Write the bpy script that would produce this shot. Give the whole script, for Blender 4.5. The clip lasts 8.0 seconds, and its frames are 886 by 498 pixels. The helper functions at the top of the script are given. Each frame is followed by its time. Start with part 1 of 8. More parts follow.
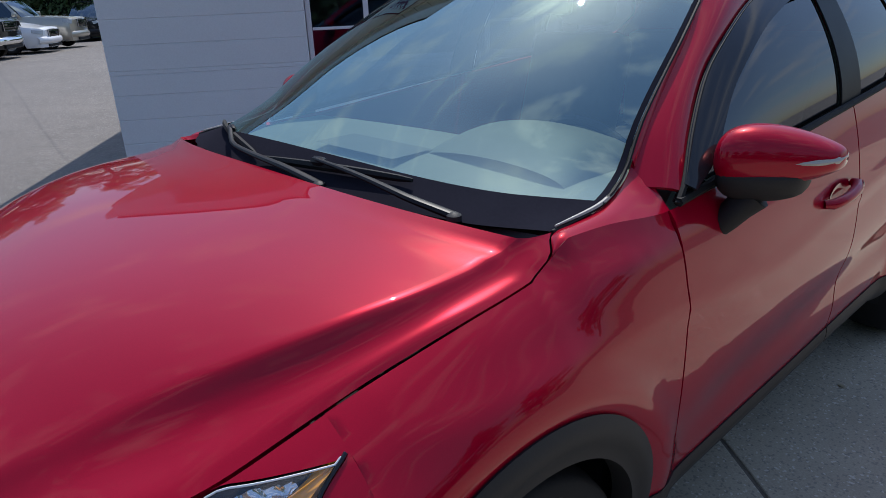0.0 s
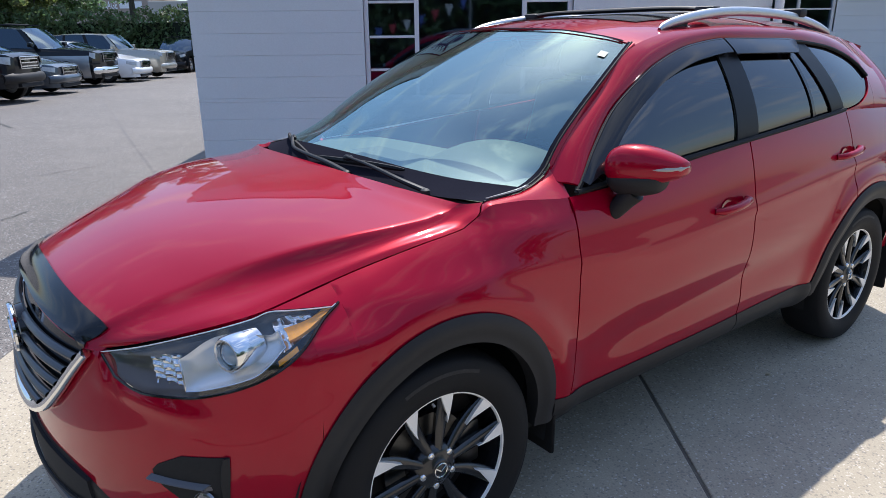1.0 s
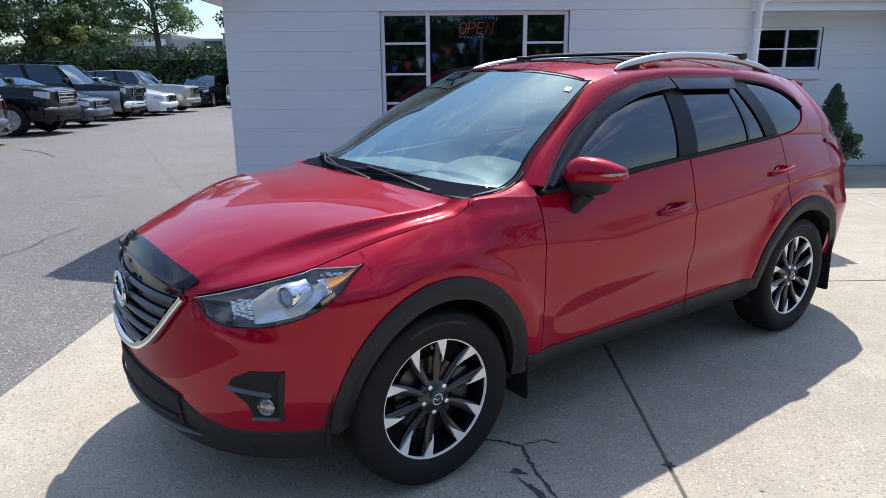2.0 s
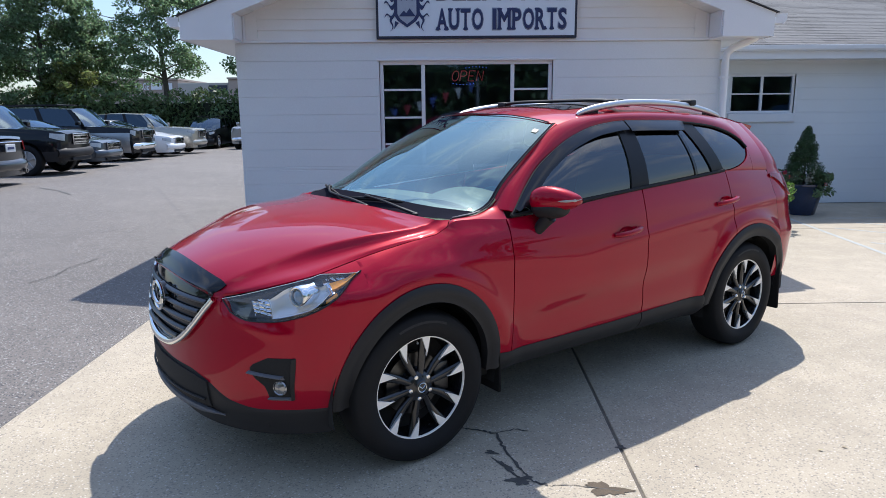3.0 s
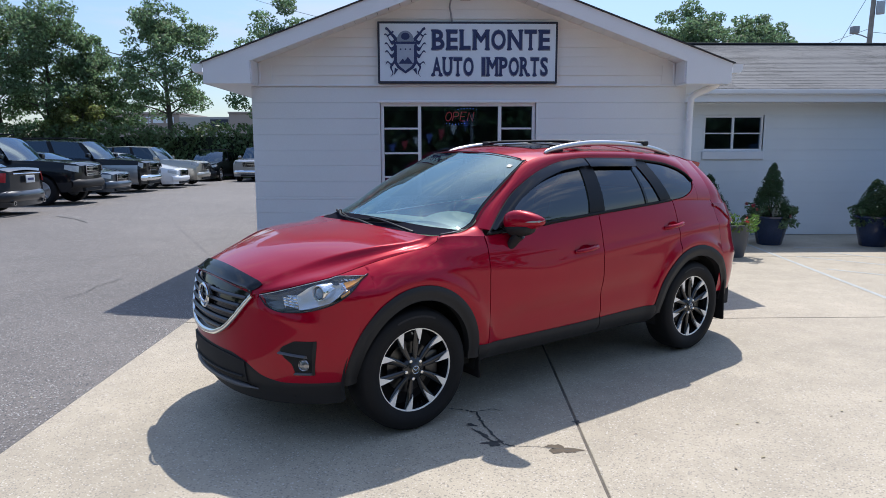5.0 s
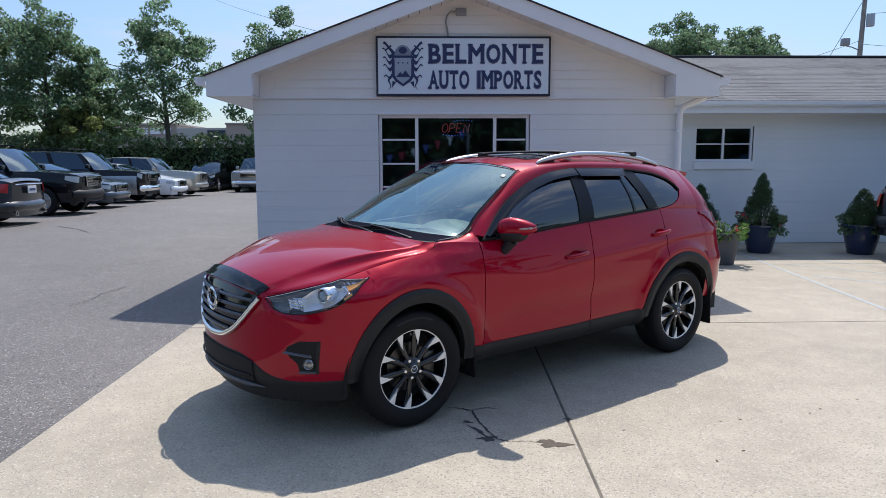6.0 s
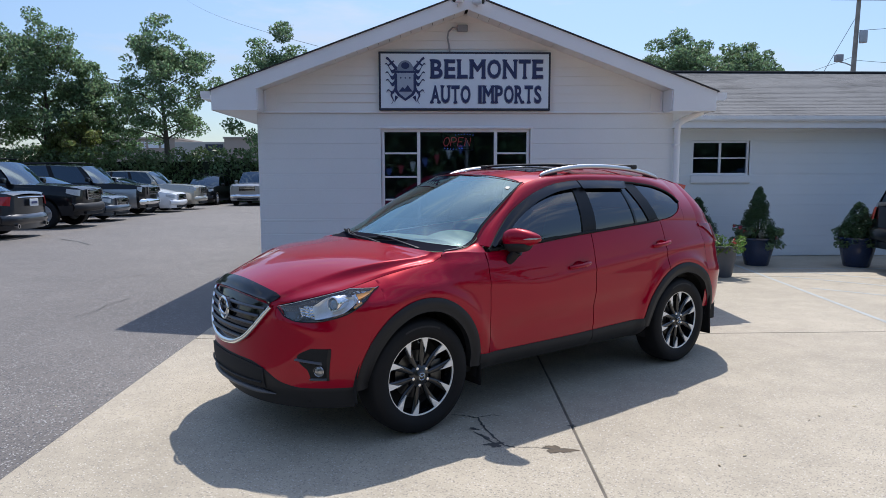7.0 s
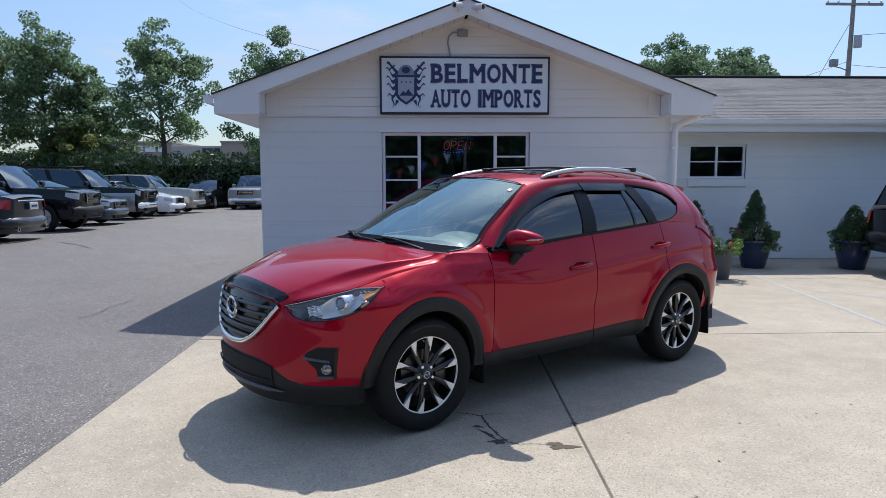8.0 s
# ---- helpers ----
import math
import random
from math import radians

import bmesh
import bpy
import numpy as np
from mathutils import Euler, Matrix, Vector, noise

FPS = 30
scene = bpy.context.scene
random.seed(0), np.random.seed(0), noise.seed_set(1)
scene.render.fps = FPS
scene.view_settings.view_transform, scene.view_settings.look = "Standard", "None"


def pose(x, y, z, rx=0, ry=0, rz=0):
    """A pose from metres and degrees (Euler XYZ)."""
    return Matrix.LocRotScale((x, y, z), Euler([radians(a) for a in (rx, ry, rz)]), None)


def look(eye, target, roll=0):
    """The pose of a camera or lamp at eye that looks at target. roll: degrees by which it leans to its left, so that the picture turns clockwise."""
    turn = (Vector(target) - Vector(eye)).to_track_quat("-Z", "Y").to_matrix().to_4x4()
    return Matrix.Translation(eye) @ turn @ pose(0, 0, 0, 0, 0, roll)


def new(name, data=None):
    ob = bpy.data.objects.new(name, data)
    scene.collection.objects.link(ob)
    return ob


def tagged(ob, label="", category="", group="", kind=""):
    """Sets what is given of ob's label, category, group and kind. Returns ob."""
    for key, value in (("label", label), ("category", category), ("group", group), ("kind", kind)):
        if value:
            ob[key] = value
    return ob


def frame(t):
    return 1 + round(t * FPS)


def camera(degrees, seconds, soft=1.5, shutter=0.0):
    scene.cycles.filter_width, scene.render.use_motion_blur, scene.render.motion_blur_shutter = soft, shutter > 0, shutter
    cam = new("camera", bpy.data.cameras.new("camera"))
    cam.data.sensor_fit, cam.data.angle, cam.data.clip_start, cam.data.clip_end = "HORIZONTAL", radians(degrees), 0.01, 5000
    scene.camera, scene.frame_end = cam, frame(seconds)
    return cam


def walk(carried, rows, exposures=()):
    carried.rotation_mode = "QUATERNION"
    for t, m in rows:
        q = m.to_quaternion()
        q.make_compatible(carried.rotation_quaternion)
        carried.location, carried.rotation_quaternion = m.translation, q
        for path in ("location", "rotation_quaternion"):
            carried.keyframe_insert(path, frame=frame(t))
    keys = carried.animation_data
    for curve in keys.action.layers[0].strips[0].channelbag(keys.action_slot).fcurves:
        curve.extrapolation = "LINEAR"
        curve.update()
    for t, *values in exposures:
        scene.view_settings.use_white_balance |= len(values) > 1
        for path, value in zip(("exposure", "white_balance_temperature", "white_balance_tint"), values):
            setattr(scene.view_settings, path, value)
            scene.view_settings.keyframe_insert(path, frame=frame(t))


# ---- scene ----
cam = camera(67.0, 8.0, soft=0.55)
PATH = [
    (0, (-0.2, -0.895, 1.539), (0.029, 0.956, 0.818), -2.5),
    (0.5, (-0.134, -1.286, 1.545), (0.038, 0.593, 0.882), -1.6),
    (1, (-0.05, -1.682, 1.579), (0.023, 0.223, 0.975), -0.6),
    (2.3, (-0.011, -2.524, 1.598), (0.023, -0.585, 1.11), -0.5),
    (2.5, (-0.003, -2.615, 1.61), (0.03, -0.672, 1.136), -0.5),
    (3, (0.051, -2.921, 1.597), (0.086, -0.96, 1.208), -0.5),
    (3.5, (0.073, -3.173, 1.608), (0.109, -1.206, 1.246), -0.2),
    (4, (0.054, -3.403, 1.595), (0.094, -1.432, 1.261), 0.9),
    (4.5, (0.057, -3.595, 1.606), (0.098, -1.623, 1.279), 0.3),
    (5, (0.072, -3.729, 1.615), (0.119, -1.751, 1.325), -0.1),
    (6.5, (0.046, -4.008, 1.615), (0.108, -2.024, 1.369), -0.1),
    (7, (-0.002, -4.041, 1.602), (0.065, -2.054, 1.384), -0.1),
    (7.5, (-0.035, -4.086, 1.602), (0.037, -2.098, 1.397), -0.1),
    (8, (-0.055, -4.121, 1.589), (0.022, -2.133, 1.383), -0.1),
]
walk(cam, [(t, look(eye, target, roll)) for t, eye, target, roll in PATH], exposures=((0, 0.46, 6150, 12), (0.6, 0.88, 6150, 12), (1, 1.0, 6150, 12), (2.5, 1.0, 6150, 12), (3.5, 0.95, 6150, 12), (5, 0.80, 6150, 12), (8, 0.66, 6150, 12)))

# ---- sky and sun ----
SUN_TO = Vector((0.16, 0.66, 1.0)).normalized()   # towards the sun
sky_world = bpy.data.worlds.new("sky")
scene.world = sky_world
sky_world.use_nodes = True
wt = sky_world.node_tree
wt.nodes.clear()
w_out = wt.nodes.new("ShaderNodeOutputWorld")
w_bg = wt.nodes.new("ShaderNodeBackground")
w_sky = wt.nodes.new("ShaderNodeTexSky")
w_sky.sky_type = "NISHITA"
w_sky.sun_disc = False
w_sky.sun_elevation = math.asin(SUN_TO.z)
w_sky.sun_rotation = math.atan2(SUN_TO.x, SUN_TO.y)
w_sky.altitude = 200
w_sky.air_density = 1.0
w_sky.dust_density = 0.6
w_sky.ozone_density = 1.5
w_bg.inputs["Strength"].default_value = 0.15
# thin summer clouds
w_co = wt.nodes.new("ShaderNodeTexCoord")
w_map = wt.nodes.new("ShaderNodeMapping")
w_map.inputs["Scale"].default_value = (1.6, 1.6, 6.5)
w_noise = wt.nodes.new("ShaderNodeTexNoise")
w_noise.inputs["Scale"].default_value = 2.1
w_noise.inputs["Detail"].default_value = 7.0
w_noise.inputs["Roughness"].default_value = 0.6
w_ramp = wt.nodes.new("ShaderNodeValToRGB")
w_ramp.color_ramp.elements[0].position = 0.52
w_ramp.color_ramp.elements[0].color = (0, 0, 0, 1)
w_ramp.color_ramp.elements[1].position = 0.74
w_ramp.color_ramp.elements[1].color = (0.75, 0.75, 0.75, 1)
w_mix = wt.nodes.new("ShaderNodeMixRGB")
wt.links.new(w_co.outputs["Generated"], w_map.inputs["Vector"])
wt.links.new(w_map.outputs["Vector"], w_noise.inputs["Vector"])
# a bright bank of cloud beside the sun
w_dot = wt.nodes.new("ShaderNodeVectorMath")
w_dot.operation = "DOT_PRODUCT"
w_dot.inputs[1].default_value = Vector((0.17, 0.655, 0.735)).normalized()
wt.links.new(w_co.outputs["Generated"], w_dot.inputs[0])
w_near = wt.nodes.new("ShaderNodeMapRange")
w_near.interpolation_type = "SMOOTHSTEP"
w_near.inputs["From Min"].default_value = 0.972
w_near.inputs["From Max"].default_value = 0.999
wt.links.new(w_dot.outputs["Value"], w_near.inputs["Value"])
w_more = wt.nodes.new("ShaderNodeMath")
w_more.operation = "MULTIPLY_ADD"
w_more.inputs[1].default_value = 0.22
wt.links.new(w_near.outputs["Result"], w_more.inputs[0])
wt.links.new(w_noise.outputs["Fac"], w_more.inputs[2])
wt.links.new(w_more.outputs[0], w_ramp.inputs["Fac"])
w_lit = wt.nodes.new("ShaderNodeMixRGB")
w_lit.inputs["Color1"].default_value = (5.5, 5.7, 6.0, 1)
w_lit.inputs["Color2"].default_value = (13.0, 12.6, 11.6, 1)
wt.links.new(w_near.outputs["Result"], w_lit.inputs["Fac"])
wt.links.new(w_lit.outputs["Color"], w_mix.inputs["Color2"])
wt.links.new(w_ramp.outputs["Color"], w_mix.inputs["Fac"])
wt.links.new(w_sky.outputs["Color"], w_mix.inputs["Color1"])
# haze that dims the sky towards the horizon
w_sep = wt.nodes.new("ShaderNodeSeparateXYZ")
w_low = wt.nodes.new("ShaderNodeValToRGB")
w_low.color_ramp.elements[0].position = 0.0
w_low.color_ramp.elements[0].color = (0.378, 0.388, 0.40, 1)
w_low.color_ramp.elements[1].position = 0.75
w_low.color_ramp.elements[1].color = (1, 1, 1, 1)
w_dim = wt.nodes.new("ShaderNodeMixRGB")
w_dim.blend_type = "MULTIPLY"
w_dim.inputs["Fac"].default_value = 1.0
wt.links.new(w_co.outputs["Generated"], w_sep.inputs["Vector"])
wt.links.new(w_sep.outputs["Z"], w_low.inputs["Fac"])
wt.links.new(w_mix.outputs["Color"], w_dim.inputs["Color1"])
wt.links.new(w_low.outputs["Color"], w_dim.inputs["Color2"])
wt.links.new(w_dim.outputs["Color"], w_bg.inputs["Color"])
wt.links.new(w_bg.outputs["Background"], w_out.inputs["Surface"])

sun_data = bpy.data.lights.new("sun", "SUN")
sun_data.energy = 2.9
sun_data.angle = radians(0.55)
sun_data.color = (1.0, 0.945, 0.86)
sun = new("sun", sun_data)
sun.matrix_world = look(SUN_TO * 60, (0, 0, 0))

# ---- small mesh helpers ----
def curve(*knots):
    """Smooth monotone curve through a few (x, y) knots."""
    ks = sorted(knots)
    xs, ys = [k[0] for k in ks], [k[1] for k in ks]
    n = len(xs)
    d = [(ys[i + 1] - ys[i]) / (xs[i + 1] - xs[i]) for i in range(n - 1)]
    m = [d[0]] + [0.0 if d[i - 1] * d[i] <= 0 else 2 * d[i - 1] * d[i] / (d[i - 1] + d[i]) for i in range(1, n - 1)] + [d[-1]]

    def f(x):
        if x <= xs[0]:
            return ys[0] + m[0] * (x - xs[0])
        if x >= xs[-1]:
            return ys[-1] + m[-1] * (x - xs[-1])
        i = 0
        while x > xs[i + 1]:
            i += 1
        h = xs[i + 1] - xs[i]
        t = (x - xs[i]) / h
        return (ys[i] * (1 + 2 * t) * (1 - t) ** 2 + m[i] * h * t * (1 - t) ** 2
                + ys[i + 1] * t * t * (3 - 2 * t) + m[i + 1] * h * t * t * (t - 1))
    return f


def path3(*pts):
    """Smooth curve through 3D points, by t from 0 to 1 along its length."""
    ps = [Vector(p) for p in pts]
    s = [0.0]
    for a, b in zip(ps, ps[1:]):
        s.append(s[-1] + (b - a).length)
    fs = [curve(*[(s[i] / s[-1], p[k]) for i, p in enumerate(ps)]) for k in range(3)]
    return lambda t: Vector((fs[0](t), fs[1](t), fs[2](t)))


def smooth01(a, b, x):
    t = min(1.0, max(0.0, (x - a) / (b - a)))
    return t * t * (3 - 2 * t)


def lerp(a, b, t):
    return a + (b - a) * t


def add_grid(bm, f, nu, nv, closed_u=False, flip=False):
    """A sheet of points f(u, v), u and v from 0 to 1."""
    rows = []
    for j in range(nv + 1):
        rows.append([bm.verts.new(f(i / nu, j / nv)) for i in range(nu + (0 if closed_u else 1))])
    for j in range(nv):
        n = len(rows[0])
        for i in range(n if closed_u else n - 1):
            k = (i + 1) % n
            q = [rows[j][i], rows[j][k], rows[j + 1][k], rows[j + 1][i]]
            if flip:
                q.reverse()
            try:
                bm.faces.new(q)
            except ValueError:
                pass
    return rows


def sheet(f, nu, nv, flange=0.0, inward=None, thick=0.0):
    """A panel with its rim turned in by flange metres towards the point inward(v)."""
    bm = bmesh.new()
    rows = add_grid(bm, f, nu, nv)
    if flange:
        rim = rows[0] + [r[-1] for r in rows[1:]] + rows[-1][-2::-1] + [r[0] for r in rows[-2:0:-1]]
        bm.normal_update()
        inner = []
        for v in rim:
            n = v.normal.copy()
            if n.dot(inward - v.co) < 0:
                n = -n
            inner.append(bm.verts.new(v.co + n * flange))
        for i in range(len(rim)):
            k = (i + 1) % len(rim)
            try:
                bm.faces.new((rim[i], rim[k], inner[k], inner[i]))
            except ValueError:
                pass
    bmesh.ops.remove_doubles(bm, verts=bm.verts, dist=1e-5)
    return bm


def box(bm, x0, x1, y0, y1, z0, z1, bevel=0.0, segs=1, m=None):
    vs = [bm.verts.new((x, y, z)) for x in (x0, x1) for y in (y0, y1) for z in (z0, z1)]
    fs = [bm.faces.new([vs[i] for i in q]) for q in ((0, 1, 3, 2), (4, 6, 7, 5), (0, 4, 5, 1), (2, 3, 7, 6), (0, 2, 6, 4), (1, 5, 7, 3))]
    if bevel:
        es = list({e for f in fs for e in f.edges})
        r = bmesh.ops.bevel(bm, geom=es, offset=bevel, segments=segs, affect="EDGES", profile=0.5)
        vs = list({v for f in r["faces"] for v in f.verts} | {v for v in vs if v.is_valid})
    if m is not None:
        for v in vs:
            v.co = m @ v.co
    return vs


def boxes(*args, bevel=0.0, segs=1):
    bm = bmesh.new()
    for a in args:
        box(bm, *a, bevel=bevel, segs=segs)
    return bm


def tube(bm, pts, r, seg=8, caps=True, flat=1.0):
    """A round bar along points; r is a number or one radius a point."""
    pts = [Vector(p) for p in pts]
    rs = r if isinstance(r, (list, tuple)) else [r] * len(pts)
    rings = []
    up = None
    for i, p in enumerate(pts):
        d = (pts[min(i + 1, len(pts) - 1)] - pts[max(i - 1, 0)])
        if d.length < 1e-9:
            d = Vector((0, 0, 1))
        d.normalize()
        if up is None:
            up = Vector((0, 0, 1)) if abs(d.z) < 0.9 else Vector((1, 0, 0))
        a = d.cross(up)
        a.normalize()
        b = a.cross(d)
        up = b
        rings.append([bm.verts.new(p + a * rs[i] * math.cos(2 * math.pi * k / seg) + b * rs[i] * flat * math.sin(2 * math.pi * k / seg)) for k in range(seg)])
    for q, w in zip(rings, rings[1:]):
        for k in range(seg):
            bm.faces.new((q[k], q[(k + 1) % seg], w[(k + 1) % seg], w[k]))
    if caps:
        bm.faces.new(rings[0][::-1])
        bm.faces.new(rings[-1])
    return bm


def lathe(bm, profile, seg=24, axis="Z", m=None):
    """Turns (radius, height) pairs round an axis."""
    def at(r, h, a):
        c, s = r * math.cos(a), r * math.sin(a)
        p = Vector((c, s, h)) if axis == "Z" else Vector((c, h, s))
        return m @ p if m is not None else p
    rings = [[bm.verts.new(at(r, h, 2 * math.pi * k / seg)) for k in range(seg)] for r, h in profile]
    for q, w in zip(rings, rings[1:]):
        for k in range(seg):
            bm.faces.new((q[k], q[(k + 1) % seg], w[(k + 1) % seg], w[k]))
    return bm


def part(name, bm, material, parent=None, label="", smooth=True, at=None, sharp=40):
    """One mesh object out of a bmesh, under its thing or part."""
    bmesh.ops.recalc_face_normals(bm, faces=bm.faces)
    me = bpy.data.meshes.new(name)
    bm.to_mesh(me)
    bm.free()
    me.materials.append(material)
    if smooth:
        me.polygons.foreach_set("use_smooth", [True] * len(me.polygons))
        me.set_sharp_from_angle(angle=radians(sharp))
    ob = new(name, me)
    if parent is not None:
        ob.parent = parent
    if at is not None:
        ob.matrix_basis = at
    if label:
        tagged(ob, label)
    return ob


def again(name, ob, parent, at):
    """A further piece on the same mesh."""
    o = new(name, ob.data)
    o.parent = parent
    o.matrix_basis = at
    return o


def thing(name, label, category, at=None, group="", kind=""):
    ob = new(name)
    ob.empty_display_size = 0.1
    if at is not None:
        ob.matrix_basis = at
    return tagged(ob, label, category, group, kind)


# ---- materials ----
def shader(name):
    m = bpy.data.materials.new(name)
    m.use_nodes = True
    t = m.node_tree
    return m, t, t.nodes["Principled BSDF"]


def mat(name, color, rough=0.5, metal=0.0, vary=0.12, scale=8.0, fine=120.0, bump=0.0, coat=0.0, spec=0.5, vary_rough=0.1, emit=None, island=0.0):
    """A surface with variation at two scales (metres) and fine relief."""
    m, t, p = shader(name)
    co = t.nodes.new("ShaderNodeTexCoord")
    n1 = t.nodes.new("ShaderNodeTexNoise")
    n1.inputs["Scale"].default_value = scale
    n1.inputs["Detail"].default_value = 4
    n2 = t.nodes.new("ShaderNodeTexNoise")
    n2.inputs["Scale"].default_value = fine
    n2.inputs["Detail"].default_value = 3
    for n in (n1, n2):
        t.links.new(co.outputs["Object"], n.inputs["Vector"])
    mixn = t.nodes.new("ShaderNodeMath")
    mixn.operation = "MULTIPLY_ADD"
    mixn.inputs[1].default_value = 0.5
    t.links.new(n2.outputs["Fac"], mixn.inputs[0])
    half = t.nodes.new("ShaderNodeMath")
    half.operation = "MULTIPLY"
    half.inputs[1].default_value = 0.5
    t.links.new(n1.outputs["Fac"], half.inputs[0])
    t.links.new(half.outputs[0], mixn.inputs[2])
    src = mixn.outputs[0]
    if island:
        oi = t.nodes.new("ShaderNodeObjectInfo" if island < 1 else "ShaderNodeNewGeometry")
        ad = t.nodes.new("ShaderNodeMath")
        ad.operation = "MULTIPLY_ADD"
        ad.inputs[1].default_value = island
        t.links.new(oi.outputs["Random" if island < 1 else "Random Per Island"], ad.inputs[0])
        ad.inputs[1].default_value = island % 1.0
        t.links.new(src, ad.inputs[2])
        src = ad.outputs[0]
    rg = t.nodes.new("ShaderNodeMapRange")
    rg.inputs["From Min"].default_value = 0.3
    rg.inputs["From Max"].default_value = 0.7
    rg.inputs["To Min"].default_value = 1 - vary
    rg.inputs["To Max"].default_value = 1 + vary
    t.links.new(src, rg.inputs["Value"])
    hs = t.nodes.new("ShaderNodeHueSaturation")
    hs.inputs["Color"].default_value = (*color, 1)
    t.links.new(rg.outputs["Result"], hs.inputs["Value"])
    t.links.new(hs.outputs["Color"], p.inputs["Base Color"])
    rr = t.nodes.new("ShaderNodeMapRange")
    rr.inputs["To Min"].default_value = max(0.0, rough - vary_rough * 0.5)
    rr.inputs["To Max"].default_value = min(1.0, rough + vary_rough * 0.5)
    t.links.new(n1.outputs["Fac"], rr.inputs["Value"])
    t.links.new(rr.outputs["Result"], p.inputs["Roughness"])
    p.inputs["Metallic"].default_value = metal
    p.inputs["Coat Weight"].default_value = coat
    p.inputs["Coat Roughness"].default_value = 0.03
    p.inputs["Specular IOR Level"].default_value = spec
    if bump:
        b = t.nodes.new("ShaderNodeBump")
        b.inputs["Strength"].default_value = 0.6
        b.inputs["Distance"].default_value = bump
        t.links.new(n2.outputs["Fac"], b.inputs["Height"])
        t.links.new(b.outputs["Normal"], p.inputs["Normal"])
    if emit:
        p.inputs["Emission Color"].default_value = (*emit[0], 1)
        p.inputs["Emission Strength"].default_value = emit[1]
    return m


def glass(name, tint, rough=0.0, face=0.08, gloss=(0.9, 0.9, 0.9)):
    """A thin pane: see-through with a tint, and mirror gloss by its angle."""
    m = bpy.data.materials.new(name)
    m.use_nodes = True
    t = m.node_tree
    t.nodes.clear()
    out = t.nodes.new("ShaderNodeOutputMaterial")
    mx = t.nodes.new("ShaderNodeMixShader")
    tr = t.nodes.new("ShaderNodeBsdfTransparent")
    gl = t.nodes.new("ShaderNodeBsdfGlossy")
    lw = t.nodes.new("ShaderNodeLayerWeight")
    lw.inputs["Blend"].default_value = 0.5
    pw = t.nodes.new("ShaderNodeMath")
    pw.operation = "POWER"
    pw.inputs[1].default_value = 5.0
    fr = t.nodes.new("ShaderNodeMapRange")
    fr.inputs["To Min"].default_value = face     # both faces of the pane
    tr.inputs["Color"].default_value = (*tint, 1)
    gl.inputs["Roughness"].default_value = rough
    gl.inputs["Color"].default_value = (*gloss, 1)
    t.links.new(lw.outputs["Facing"], pw.inputs[0])
    t.links.new(pw.outputs[0], fr.inputs["Value"])
    t.links.new(fr.outputs["Result"], mx.inputs["Fac"])
    t.links.new(tr.outputs["BSDF"], mx.inputs[1])
    t.links.new(gl.outputs["BSDF"], mx.inputs[2])
    t.links.new(mx.outputs["Shader"], out.inputs["Surface"])
    return m


def car_paint(name, color, metal=0.35, rough=0.32, flake=0.12):
    """Body colour with fine metal flakes under a clear coat."""
    m, t, p = shader(name)
    co = t.nodes.new("ShaderNodeTexCoord")
    vo = t.nodes.new("ShaderNodeTexVoronoi")
    vo.inputs["Scale"].default_value = 900
    t.links.new(co.outputs["Object"], vo.inputs["Vector"])
    sp = t.nodes.new("ShaderNodeSeparateColor")
    t.links.new(vo.outputs["Color"], sp.inputs["Color"])
    no = t.nodes.new("ShaderNodeTexNoise")
    no.inputs["Scale"].default_value = 3.0
    t.links.new(co.outputs["Object"], no.inputs["Vector"])
    ad = t.nodes.new("ShaderNodeMath")
    ad.operation = "MULTIPLY_ADD"
    ad.inputs[1].default_value = 0.5
    t.links.new(sp.outputs["Red"], ad.inputs[0])
    hf = t.nodes.new("ShaderNodeMath")
    hf.operation = "MULTIPLY"
    hf.inputs[1].default_value = 0.5
    t.links.new(no.outputs["Fac"], hf.inputs[0])
    t.links.new(hf.outputs[0], ad.inputs[2])
    rg = t.nodes.new("ShaderNodeMapRange")
    rg.inputs["To Min"].default_value = 1 - flake
    rg.inputs["To Max"].default_value = 1 + flake
    t.links.new(ad.outputs[0], rg.inputs["Value"])
    hs = t.nodes.new("ShaderNodeHueSaturation")
    hs.inputs["Color"].default_value = (*color, 1)
    t.links.new(rg.outputs["Result"], hs.inputs["Value"])
    t.links.new(hs.outputs["Color"], p.inputs["Base Color"])
    p.inputs["Metallic"].default_value = metal
    p.inputs["Roughness"].default_value = rough
    p.inputs["Coat Weight"].default_value = 1.0
    p.inputs["Coat Roughness"].default_value = 0.015
    p.inputs["Coat IOR"].default_value = 1.38
    return m


M_RED = car_paint("red_mica_paint", (0.340, 0.0003, 0.018), 0.18, 0.29, 0.12)
M_RED.node_tree.nodes["Principled BSDF"].inputs["Specular Tint"].default_value = (0.55, 0.01, 0.04, 1)
M_RED.node_tree.nodes["Principled BSDF"].inputs["Specular IOR Level"].default_value = 0.05
M_FRIT = mat("black_glass_border", (0.020, 0.020, 0.028), 0.6, vary=0.1, spec=0.0)
M_SILVER = mat("silver_lamp_paint", (0.78, 0.79, 0.80), 0.32, 0.55, vary=0.06)
M_PILLAR = mat("black_pillar_film", (0.011, 0.011, 0.013), 0.4, vary=0.1, spec=0.2)
M_PLASTIC = mat("black_unpainted_plastic", (0.019, 0.019, 0.021), 0.55, vary=0.2, scale=5, fine=300, bump=0.0002, spec=0.3)
M_GLOSSBLACK = mat("gloss_black_plastic", (0.008, 0.008, 0.009), 0.08, vary=0.1)
